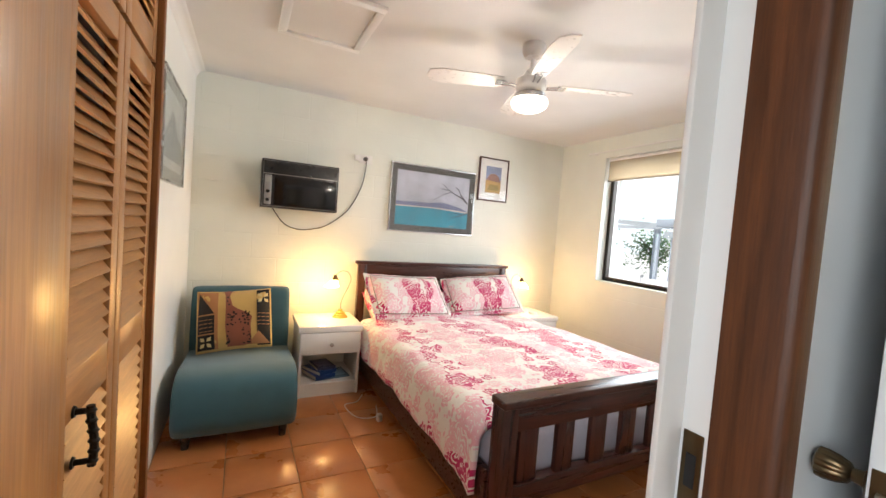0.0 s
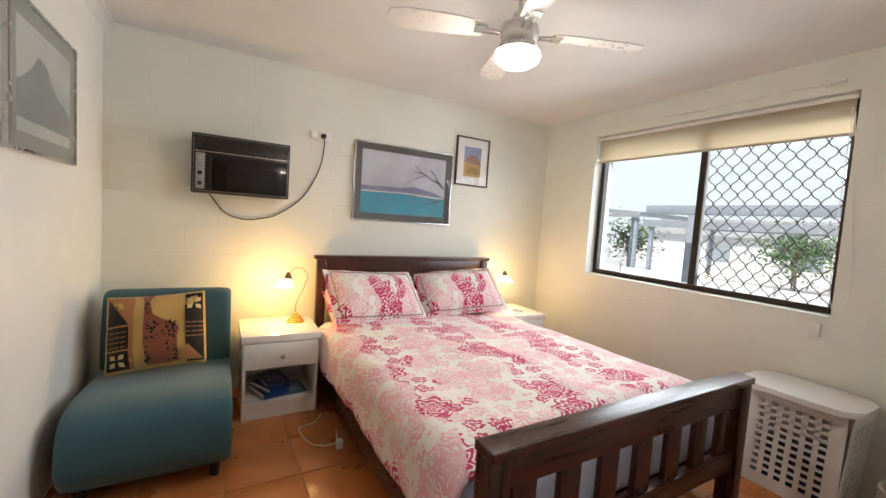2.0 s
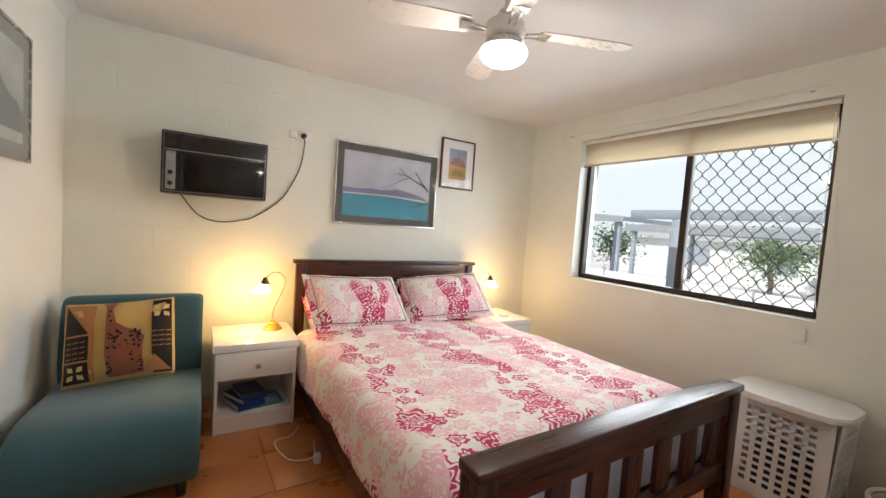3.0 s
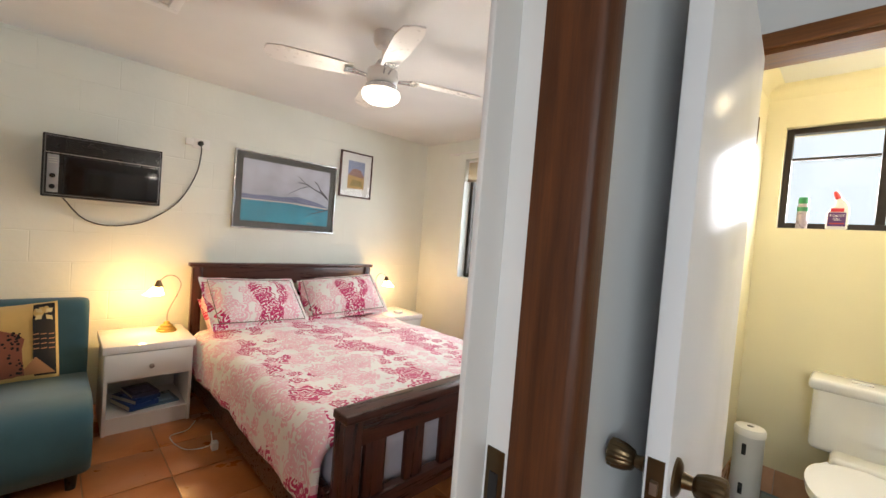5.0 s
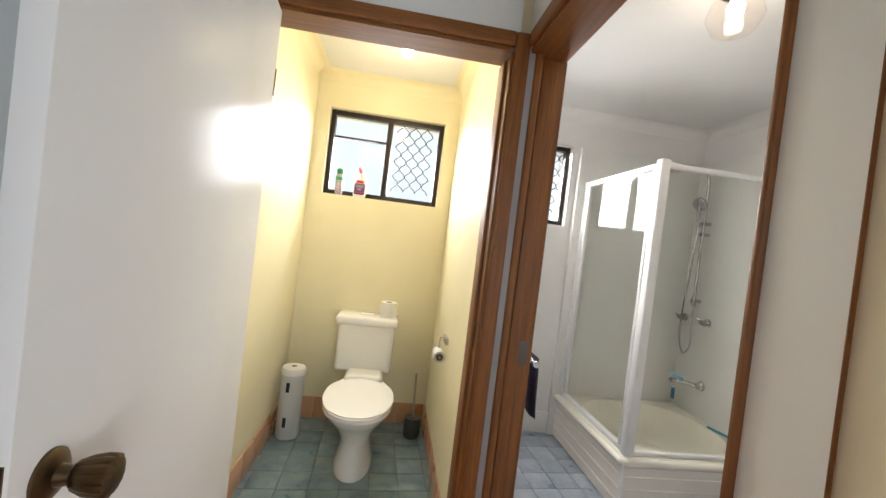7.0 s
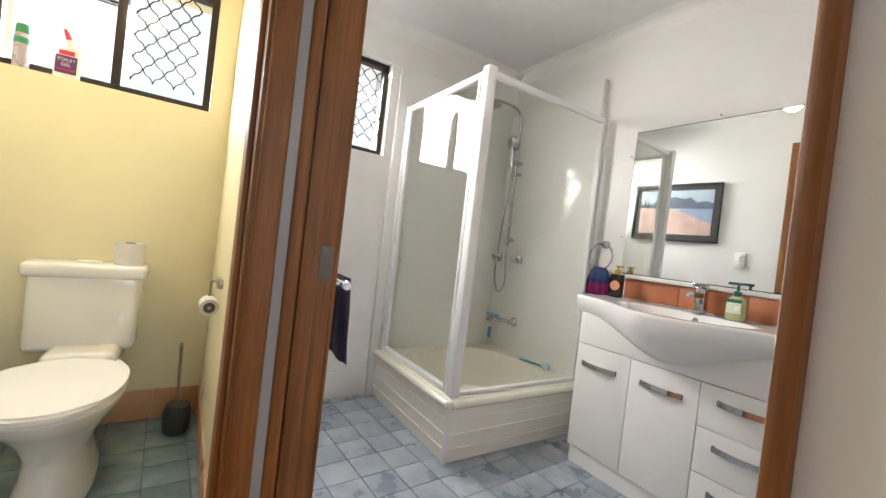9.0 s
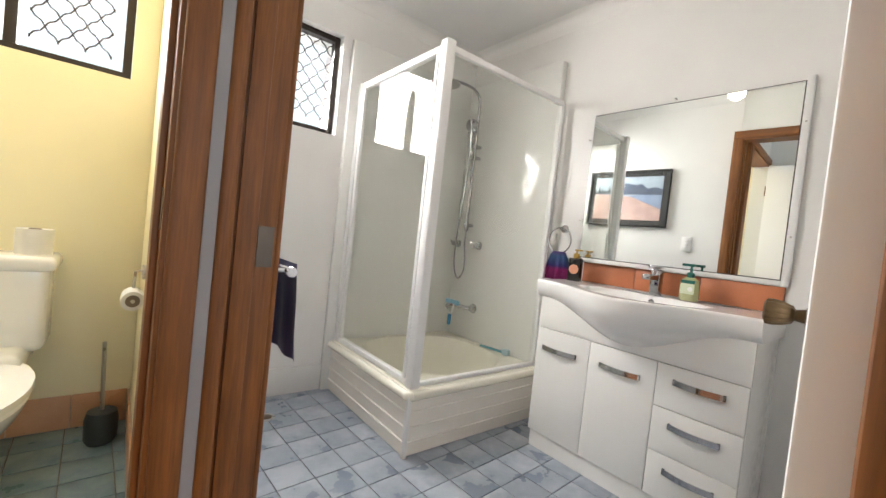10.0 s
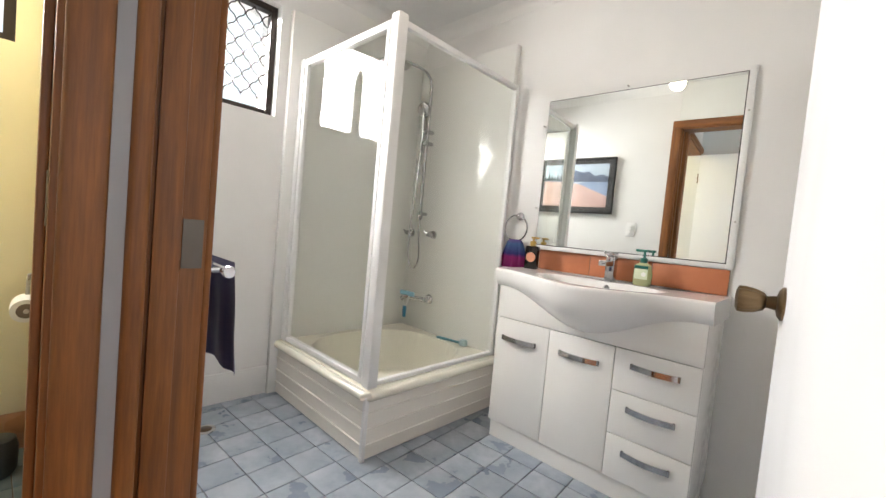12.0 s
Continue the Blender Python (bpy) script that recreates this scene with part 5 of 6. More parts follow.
# ---------------------------------------------------------------- toilet room
pan = thing("toilet", "white ceramic toilet with close coupled cistern", "toilet")
YC = 0.245
bm = bmesh.new()
secs = [(0.0, 3.315, 0.235, 0.108), (0.03, 3.315, 0.235, 0.108), (0.10, 3.315, 0.215, 0.088), (0.18, 3.315, 0.20, 0.085), (0.25, 3.295, 0.22, 0.115), (0.32, 3.255, 0.265, 0.155), (0.375, 3.215, 0.30, 0.178), (0.40, 3.205, 0.305, 0.182)]
rings = []
for z, cx, rx, ry in secs:
    ring = []
    for i in range(36):
        t = 2 * math.pi * i / 36
        ex = 0.8 if math.cos(t) > 0 else 1.0
        ring.append(bm.verts.new((cx + rx * (1.35 if math.cos(t) > 0 else 0.92) * math.copysign(abs(math.cos(t)) ** ex, math.cos(t)), YC + ry * math.copysign(abs(math.sin(t)) ** 0.9, math.sin(t)), z)))
    rings.append(ring)
for a, b in zip(rings, rings[1:]):
    for i in range(36):
        bm.faces.new((a[i], a[(i + 1) % 36], b[(i + 1) % 36], b[i]))
bm.faces.new(rings[0][::-1])
bm.faces.new(rings[-1])
part("pan", bm, M_CERAM, pan)


def oval(cx, a, b, n=40):
    return [(cx + a * (math.cos(t) if math.cos(t) < 0 else 0.92 * math.cos(t) ** 0.8), YC + b * math.copysign(abs(math.sin(t)) ** 0.88, math.sin(t))) for t in [2 * math.pi * i / n for i in range(n)]]


def slab(shape, z0, z1, r):
    bm = prism(bmesh.new(), shape, z1 - z0, "z", z0)
    bmesh.ops.bevel(bm, geom=[e for e in bm.edges if abs(e.verts[0].co.z - e.verts[1].co.z) < 1e-5], offset=r, segments=3, affect="EDGES")
    return bm


part("seat", slab(oval(3.175, 0.275, 0.185), 0.402, 0.418, 0.006), M_PLAST, pan)
part("seat_lid", slab(oval(3.18, 0.285, 0.190), 0.419, 0.440, 0.009), M_CERAM, pan, "closed white lid")
part("cistern", bx(3.62, 3.83, YC - 0.163, YC + 0.207, 0.41, 0.75, 0.03, 4), M_CERAM, pan)
part("cistern_lid", bx(3.6, 3.833, YC - 0.183, YC + 0.227, 0.725, 0.785, 0.022, 4), M_CERAM, pan)
part("neck", bx(3.485, 3.805, YC - 0.12, YC + 0.12, 0.34, 0.44, 0.03, 3), M_CERAM, pan)
part("flush_button", bx(3.685, 3.735, YC - 0.01, YC + 0.07, 0.785, 0.792, 0.003), M_PLAST, pan)
for sy in (-1, 1):
    part("bolt_cap", lathe(bmesh.new(), [(0.009, 0), (0.007, 0.008)], (3.305, YC + sy * 0.088, 0.03), "z", 12), M_STEEL, pan)

M_PAPER = fabric("white tissue", (0.82, 0.80, 0.76))


def roll(name, label, m, r=0.055, h=0.10):
    t = thing(name, label, "toilet roll", m)
    bm = bmesh.new()
    lathe(bm, [(0.02, 0.002), (r, 0), (r + 0.001, h / 2), (r, h), (0.02, h - 0.002)])
    part("paper", bm, M_PAPER, t)
    part("core", lathe(bmesh.new(), [(0.02, -0.001), (0.019, h + 0.001)]), plain("cardboard core", (0.16, 0.13, 0.10), 0.9), t, "brown cardboard core")
    return t


roll("toilet_roll", "white toilet roll standing on the cistern", pose(3.70, 0.138, 0.785))
hold = thing("toilet_roll_holder", "steel toilet roll holder on the yellow wall", "roll holder")
part("plate", bx(3.13, 3.25, TS, TS + 0.018, 0.775, 0.81, 0.003), M_STEEL, hold)
part("arm", rod(bmesh.new(), [(3.22, TS + 0.015, 0.795), (3.22, TS + 0.035, 0.79), (3.22, TS + 0.038, 0.70)], 0.005), M_STEEL, hold)
part("bar", rod(bmesh.new(), [(3.25, TS + 0.038, 0.70), (3.13, TS + 0.038, 0.70)], 0.006), M_STEEL, hold)
roll("toilet_roll", "nearly used toilet roll on the wall holder", pose(3.14, TS + 0.038, 0.70, 0, 90, 0), 0.032, 0.10)
can = thing("roll_canister", "tall white spare roll canister beside the toilet", "canister", pose(3.565, 0.685, 0))
part("tube", lathe(bmesh.new(), [(0.068, 0), (0.07, 0.005), (0.07, 0.40), (0.066, 0.405)], n=36), plain("grey white enamel", (0.62, 0.62, 0.62), 0.35), can)
part("cap", lathe(bmesh.new(), [(0.074, 0.40), (0.075, 0.425), (0.068, 0.44), (0.02, 0.444)], n=36), M_PLAST, can, "white cap")
part("cap_hole", lathe(bmesh.new(), [(0.018, 0.4435), (0.012, 0.4455)], n=18), M_BLACK, can)
for z in (0.08, 0.30):
    part("side_slot", bx(-0.074, -0.066, 0.0, 0.02, z, z + 0.06), M_BLACK, can)
br = thing("toilet_brush", "toilet brush in a dark ribbed holder", "toilet brush", pose(3.64, -0.11, 0))
part("holder", lathe(bmesh.new(), [(0.045, 0), (0.056, 0.02), (0.058, 0.10), (0.05, 0.135), (0.03, 0.14)]), plain("charcoal ribbed plastic", (0.045, 0.05, 0.05), 0.5, bump=0.3, scale=120), br)
part("handle", rod(bmesh.new(), [(0, 0, 0.13), (0.005, 0.01, 0.43)], 0.0075), M_STEEL, br, "steel handle")
wl = thing("ceiling_light", "small lit ceiling lamp in the toilet", "lamp")
part("base", lathe(bmesh.new(), [(0.085, CEIL), (0.08, CEIL - 0.02), (0.045, CEIL - 0.035)], (3.17, 0.2, 0)), M_PLAST, wl)
b = part("bulb", lathe(bmesh.new(), [(0.016, CEIL - 0.034), (0.03, CEIL - 0.06), (0.033, CEIL - 0.085), (0.022, CEIL - 0.108), (0.004, CEIL - 0.115)], (3.17, 0.2, 0)), emitter("warm bulb", (1.0, 0.80, 0.45), 30), wl, "glowing bulb")
b.visible_shadow = False


def bottle(name, label, prof, m, mat, cap, capmat, squash=(1, 1)):
    t = thing(name, label, "bottle", m)
    part("body", lathe(bmesh.new(), prof, squash=squash), mat, t)
    part("cap", lathe(bmesh.new(), cap, squash=squash), capmat, t)
    return t


ZS = TW[2]
sp = bottle("spray_can", "air freshener can with green cap on the sill", [(0.024, 0), (0.026, 0.006), (0.026, 0.135), (0.02, 0.145)], pose(3.853, 0.585, ZS), plain("mauve can", (0.42, 0.36, 0.42), 0.3, 0.3), [(0.024, 0.145), (0.024, 0.175), (0.02, 0.182)], plain("green cap", (0.02, 0.20, 0.07), 0.4))
part("label_band", lathe(bmesh.new(), [(0.0266, 0.10), (0.0266, 0.125)]), plain("green band", (0.03, 0.25, 0.10), 0.4), sp)
gel = thing("cleaner_bottle", "white toilet gel bottle with red cap on the sill", "bottle", pose(3.854, 0.44, ZS))
bm = bmesh.new()
rings = []
for z, cx, rx in ((0, 0, 0.040), (0.01, 0, 0.045), (0.07, 0, 0.046), (0.10, 0.004, 0.044), (0.13, 0.014, 0.030), (0.16, 0.012, 0.020), (0.175, 0.0, 0.014)):
    rings.append([bm.verts.new((0.022 * (rx / 0.046) * math.sin(t), cx * -1 + rx * math.cos(t), z)) for t in [2 * math.pi * i / 24 for i in range(24)]])
for a, c in zip(rings, rings[1:]):
    for i in range(24):
        bm.faces.new((a[i], a[(i + 1) % 24], c[(i + 1) % 24], c[i]))
bm.faces.new(rings[0])
bm.faces.new(rings[-1])
part("body", bm, M_PLAST, gel)
bm = lathe(bmesh.new(), [(0.014, 0), (0.012, 0.03), (0.007, 0.045)])
bmesh.ops.transform(bm, matrix=pose(0, 0.0, 0.172, -22, 0, 0), verts=bm.verts)
part("cap", bm, plain("red cap", (0.6, 0.02, 0.03), 0.35), gel, "red spout cap")
part("label_panel", bx(-0.0236, -0.0222, -0.036, 0.036, 0.018, 0.095, 0.0005), plain("purple label", (0.10, 0.03, 0.16), 0.4), gel)
part("label_badge", bx(-0.0243, -0.0236, -0.026, 0.026, 0.098, 0.118), plain("red badge", (0.55, 0.02, 0.04), 0.4), gel)


def text(parent, words, size, m, material, depth=0.0004):
    c = bpy.data.curves.new("lettering", "FONT")
    c.body, c.size, c.align_x, c.extrude = words, size, "CENTER", depth
    c.materials.append(material)
    ob = new("lettering", c)
    ob.parent = parent
    ob.matrix_local = m
    return ob


M_INK = plain("white ink", (0.85, 0.85, 0.85), 0.5)
text(gel, "TOILET", 0.019, Matrix.Translation((-0.0242, 0, 0.070)) @ Euler((radians(90), 0, radians(-90))).to_matrix().to_4x4(), M_INK)
text(gel, "GEL", 0.019, Matrix.Translation((-0.0242, 0, 0.050)) @ Euler((radians(90), 0, radians(-90))).to_matrix().to_4x4(), M_INK)
part("label_line", bx(-0.0241, -0.0236, -0.03, 0.03, 0.030, 0.037), plain("red stripe", (0.5, 0.05, 0.05), 0.4), gel)

# ---------------------------------------------------------------- bath and shower
X0, Y0, YL, RIM = 2.915, -1.178, -2.115, 0.312
struct("wall_shower_lining", bx(2.99, BX, BS, YL, 0, 2.16, 0.004), plain("gloss lining sheet", (0.80, 0.80, 0.77), 0.12, bump=0, var=0.02), "glossy white shower wall lining", "wall lining")
struct("wall_shower_lining_side", bx(BX - 0.035, BX, YL, -1.14, 0, 2.16, 0.004), plain("gloss lining side", (0.80, 0.80, 0.77), 0.14, bump=0, var=0.02), "glossy white shower wall lining", "wall lining")
bath = thing("bathtub", "cream corner bathtub with ribbed white skirt panels", "bathtub")


def ribs(bm, a, b, flip):
    """A skirt of four flat boards, each with a narrow lip along its top."""
    a, b = Vector(a), Vector(b)
    d = (b - a)
    n = Vector((d.y, -d.x)).normalized() * flip
    prof = [(0.0, 0.004)]
    for k in range(4):
        z0, z1 = 0.004 + k * 0.07, 0.004 + (k + 1) * 0.07
        prof += [(0.010, z0 + 0.001), (0.010, z1 - 0.013), (0.0165, z1 - 0.011), (0.0165, z1 - 0.003), (0.010, z1 - 0.001)]
    prof += [(-0.01, 0.29), (-0.01, 0.0)]
    ends = [[bm.verts.new((p.x + n.x * u, p.y + n.y * u, w)) for u, w in prof] for p in (a, b)]
    k = len(prof)
    for i in range(k):
        bm.faces.new((ends[0][i], ends[1][i], ends[1][(i + 1) % k], ends[0][(i + 1) % k]))
    bm.faces.new(ends[0])
    bm.faces.new(ends[1][::-1])
    return bm


M_SKIRT = plain("cream white skirt", (0.84, 0.80, 0.73), 0.5, bump=0, var=0.02, spec=0.3)
part("skirt_panel", ribs(bmesh.new(), (X0 + 0.02, Y0 - 0.02), (BX - 0.036, Y0 - 0.02), -1), M_SKIRT, bath)
part("skirt_panel", ribs(bmesh.new(), (X0 + 0.02, Y0 - 0.02), (X0 + 0.02, YL), 1), M_SKIRT, bath)
part("corner_strip", bx(X0 - 0.001, X0 + 0.02, Y0 - 0.02, Y0 + 0.001, 0, 0.29, 0.004), M_PLAST, bath)


def tub_top(u, v):
    x, y = X0 + u * (BX - 0.035 - X0), Y0 + v * (YL - Y0)
    cx, cy = (X0 + BX - 0.035) / 2 + 0.02, (Y0 + YL) / 2
    e = (abs((x - cx) / 0.37) ** 2.4 + abs((y - cy) / 0.40) ** 2.4)
    z = RIM
    if e < 1:
        z -= 0.24 * min(1.0, (1 - e) * 2.2) ** 0.6
    edge = min((x - X0), (Y0 - y))
    if edge < 0.018:
        z -= 0.018 * (1 - edge / 0.018) ** 2
    return (x, y, z)


part("tub", sheet_mesh(56, 56, tub_top), M_ACRYL, bath)
bm = rod(bmesh.new(), [(X0 + 0.004, YL, RIM - 0.025), (X0 + 0.004, Y0 - 0.02, RIM - 0.025), (X0 + 0.02, Y0 - 0.004, RIM - 0.025), (BX - 0.036, Y0 - 0.004, RIM - 0.025)], 0.022, 14)
part("rim", bm, M_ACRYL, bath)

scr = thing("shower_screen", "white framed glass shower screen on the bathtub", "shower screen")
ZT, GX, GY = 1.905, 2.962, -1.226
part("corner_post", bx(GX - 0.032, GX + 0.02, GY - 0.02, GY + 0.032, RIM, ZT + 0.012, 0.006), M_TRIMW, scr)
part("top_rail", bx(GX + 0.02, BX - 0.036, GY - 0.014, GY + 0.02, ZT - 0.035, ZT, 0.006), M_TRIMW, scr)
part("top_rail", bx(GX - 0.014, GX + 0.014, YL, GY - 0.02, ZT - 0.03, ZT, 0.006), M_TRIMW, scr)
part("bottom_rail", bx(GX + 0.02, BX - 0.036, GY - 0.014, GY + 0.02, RIM, RIM + 0.03, 0.005), M_TRIMW, scr)
part("bottom_rail", bx(GX - 0.014, GX + 0.014, YL, GY - 0.02, RIM, RIM + 0.022, 0.005), M_TRIMW, scr)
part("wall_channel", bx(BX - 0.075, BX - 0.036, GY - 0.018, GY + 0.03, RIM, ZT, 0.005), M_TRIMW, scr)
part("wall_channel", bx(GX - 0.016, GX + 0.02, YL, YL + 0.022, RIM, ZT, 0.004), M_TRIMW, scr)
part("door_stile", bx(GX + 0.035, GX + 0.055, GY + 0.012, GY + 0.026, RIM + 0.03, ZT - 0.035, 0.003), M_TRIMW, scr)
part("door_stile", bx(BX - 0.11, BX - 0.085, GY + 0.006, GY + 0.026, RIM + 0.03, ZT - 0.035, 0.003), M_TRIMW, scr)
for nm, b in (("glass_panel", bx(GX + 0.05, BX - 0.09, GY + 0.004, GY + 0.009, RIM + 0.028, ZT - 0.033)), ("glass_panel", bx(GX - 0.003, GX + 0.002, YL + 0.02, GY - 0.018, RIM + 0.02, ZT - 0.028))):
    g = part(nm, b, M_SHOWER, scr, "clear glass panel")
    g.visible_shadow = False

sh = thing("shower_set", "chrome rail shower with rain head and hand shower", "shower")
SX, SY = 3.645, YL + 0.045
part("rail", rod(bmesh.new(), curve([(SX, SY, 1.13), (SX, SY, 1.6), (SX, SY, 1.98), (SX, SY + 0.03, 2.07), (SX, SY + 0.12, 2.10), (SX, SY + 0.30, 2.09), (SX, SY + 0.33, 2.07)]), 0.010, 12), M_CHROME, sh)
part("rain_head", lathe(bmesh.new(), [(0.012, 2.075), (0.03, 2.065), (0.098, 2.055), (0.10, 2.047), (0.09, 2.045)], (SX, SY + 0.33, 0)), M_STEEL, sh, "round rain shower head")
for z in (1.13, 1.70, 1.62):
    part("bracket", bx(SX - 0.022, SX + 0.022, YL, SY + 0.016, z - 0.012, z + 0.012, 0.005), M_CHROME, sh)
part("diverter", lathe(bmesh.new(), [(0.014, -0.03), (0.018, 0), (0.014, 0.03)], (SX, SY, 1.12), "z", 16), M_CHROME, sh)
bm = lathe(bmesh.new(), [(0.012, 0), (0.045, 0.006), (0.052, 0.02), (0.03, 0.03), (0.01, 0.034)])
bmesh.ops.transform(bm, matrix=pose(SX - 0.01, SY + 0.07, 1.83, 65, 0, 20), verts=bm.verts)
rod(bm, [(SX - 0.01, SY + 0.06, 1.82), (SX, SY + 0.045, 1.70), (SX, SY + 0.04, 1.66)], 0.010)
part("hand_shower", bm, M_CHROME, sh)
part("hose", rod(bmesh.new(), curve([(SX, SY + 0.04, 1.66), (SX + 0.005, SY + 0.06, 1.3), (SX + 0.055, SY + 0.04, 0.95), (SX + 0.05, SY + 0.03, 0.80), (SX + 0.0, SY + 0.03, 0.74), (SX - 0.05, SY + 0.03, 0.82), (SX - 0.03, SY + 0.03, 1.0), (SX, SY, 1.10)]), 0.006, 8), M_CHROME, sh, "flexible chrome hose")


def tap(m, label):
    t = thing("tap", label, "tap", m, "shower taps")
    part("flange", lathe(bmesh.new(), [(0.03, 0), (0.028, 0.012), (0.016, 0.02), (0.014, 0.045)], axis="y"), M_CHROME, t)
    bm = bmesh.new()
    for k in range(2):
        a = math.pi * k + 0.5
        rod(bm, [(0, 0.05, 0), (0.042 * math.cos(a), 0.056, 0.042 * math.sin(a))], 0.007)
    lathe(bm, [(0.017, 0.042), (0.017, 0.06), (0.006, 0.064)], (0, 0, 0), "y", 16)
    part("lever", bm, M_CHROME, t)


tap(pose(3.54, YL, 0.99), "chrome shower tap on the shower wall")
tap(pose(3.765, YL, 0.99), "chrome shower tap on the shower wall")
mix_ = thing("bath_mixer", "chrome bath spout with a blue brush hanging from it", "bath spout", pose(3.53, YL, 0.54))
part("flange", lathe(bmesh.new(), [(0.034, 0), (0.03, 0.012), (0.02, 0.02), (0.018, 0.05)], axis="y"), M_CHROME, mix_)
part("spout", rod(bmesh.new(), curve([(0, 0.045, 0), (0.04, 0.10, 0.01), (0.085, 0.15, 0.012), (0.10, 0.17, -0.005)]), 0.015, 12), M_CHROME, mix_)
sq = thing("squeegee", "small blue and white squeegee on the bath spout", "squeegee", pose(3.615, YL + 0.13, 0.56))
part("blade", bx(-0.065, 0.065, -0.012, 0.012, 0.0, 0.03, 0.004), plain("light blue plastic", (0.25, 0.50, 0.66), 0.35), sq)
part("loop", rod(bmesh.new(), curve([(-0.03, 0.01, 0), (-0.02, 0.014, -0.05), (0, 0.014, -0.075), (0.02, 0.014, -0.05), (0.03, 0.01, 0)]), 0.005), M_PLAST, sq)
part("handle", bx(-0.014, 0.014, 0.006, 0.02, -0.15, -0.07, 0.005), plain("blue plastic", (0.03, 0.22, 0.42), 0.35), sq)
bb = thing("bath_brush", "blue bath brush lying on the bathtub rim", "brush", pose(3.22, YL + 0.05, RIM + 0.02, 0, 0, 12))
part("handle", bx(-0.05, 0.13, -0.01, 0.01, -0.008, 0.006, 0.005), plain("teal plastic", (0.08, 0.28, 0.33), 0.4), bb)
part("head", bx(-0.09, -0.045, -0.018, 0.018, -0.016, 0.022, 0.006), plain("pale blue bristle", (0.45, 0.60, 0.66), 0.7), bb)

# ---------------------------------------------------------------- vanity
van = thing("vanity_unit", "white vanity cabinet with two doors and three drawers", "vanity")
VX0, VX1, VF = 1.845, 2.743, -1.836
part("carcass", bx(VX0, VX1, BS + 0.002, VF - 0.018, 0.085, 0.79, 0.002), M_LAMIN, van)
part("kickboard", bx(VX0 + 0.01, VX1 - 0.01, BS + 0.01, VF - 0.012, 0, 0.085), M_LAMIN, van)
part("apron", bx(VX0, VX1, VF - 0.018, VF, 0.622, 0.79, 0.002), M_LAMIN, van)


def front(name, x0, x1, z0, z1, hx0, hx1, hz):
    f = part(name, bx(x0 + 0.0015, x1 - 0.0015, VF - 0.017, VF, z0 + 0.0015, z1 - 0.0015, 0.002), M_LAMIN, van)
    prof = []
    for i in range(13):
        t = i / 12
        prof.append((hx0 + (hx1 - hx0) * t, VF + 0.010 + 0.016 * math.sin(math.pi * t)))
    bm = bmesh.new()
    prism(bm, prof + [(a, b - 0.006) for a, b in prof[::-1]], 0.022, "z", hz)
    for a in (hx0, hx1 - 0.008):
        box(bm, a, a + 0.008, VF, VF + 0.012, hz, hz + 0.022)
    part("handle", bm, M_CHROME, f, "curved chrome handle")


front("door", 2.449, VX1, 0.085, 0.62, 2.512, 2.70, 0.513)
front("door", 2.152, 2.449, 0.085, 0.62, 2.211, 2.391, 0.52)
for k, (a, b) in enumerate(((0.445, 0.62), (0.265, 0.445), (0.085, 0.265))):
    front("drawer", VX0, 2.152, a, b, 1.91, 2.085, b - 0.072)

basin = thing("basin", "white ceramic vanity basin with a bowed front", "basin")


def basin_at(u, v):
    x = 1.83 + u * 0.935
    s = (u - 0.5) * 2
    bow = 0.5 * (1 + math.cos(math.pi * min(1, abs(s) * 1.12))) if abs(s) * 1.12 < 1 else 0.0
    yf = -1.81 + 0.16 * bow
    top = 0.865 - 0.008 * (1 - abs(s))
    if v <= 0.62:
        t = v / 0.62
        y = BS + 0.002 + t * (yf - 0.012 - BS)
        e = ((x - 2.295) / 0.27) ** 2 + ((y + 1.90) / 0.165) ** 2
        z = top - (0.11 * min(1.0, (1 - e) * 1.6) ** 0.7 if e < 1 else 0)
        return (x, y, z)
    t = (v - 0.62) / 0.38
    drop = 0.075 + 0.125 * bow
    if t < 0.25:
        a = t / 0.25 * math.pi / 2
        return (x, yf - 0.012 + 0.012 * math.sin(a), top - 0.012 * (1 - math.cos(a)))
    w = (t - 0.25) / 0.75
    back = yf - (-1.838)
    return (x, yf - back * (w ** 2.0) * 1.0, top - 0.012 - drop * (w ** 0.8))


b = part("bowl", sheet_mesh(64, 60, basin_at), M_CERAM, basin)
for u in (0.0, 1.0):
    bm = bmesh.new()
    vs = [bm.verts.new(basin_at(u, j / 60)) for j in range(61)]
    vs += [bm.verts.new((vs[0].co.x, BS + 0.002, 0.78))]
    bm.faces.new(vs)
    part("end_face", bm, M_CERAM, basin)
part("overflow", lathe(bmesh.new(), [(0.014, 0), (0.011, 0.003)], (2.29, -2.035, 0.83), "y", 16), M_CHROME, basin, "round chrome overflow")
tapm = thing("basin_mixer", "square chrome basin mixer tap", "tap", pose(2.30, -2.09, 0.858))
part("column", bx(-0.021, 0.021, -0.021, 0.021, 0, 0.125, 0.004), M_CHROME, tapm)
part("spout", bx(-0.018, 0.018, 0.0, 0.115, 0.075, 0.10, 0.004), M_CHROME, tapm)
part("lever", bx(-0.02, 0.02, -0.022, 0.055, 0.128, 0.142, 0.003), M_CHROME, tapm)

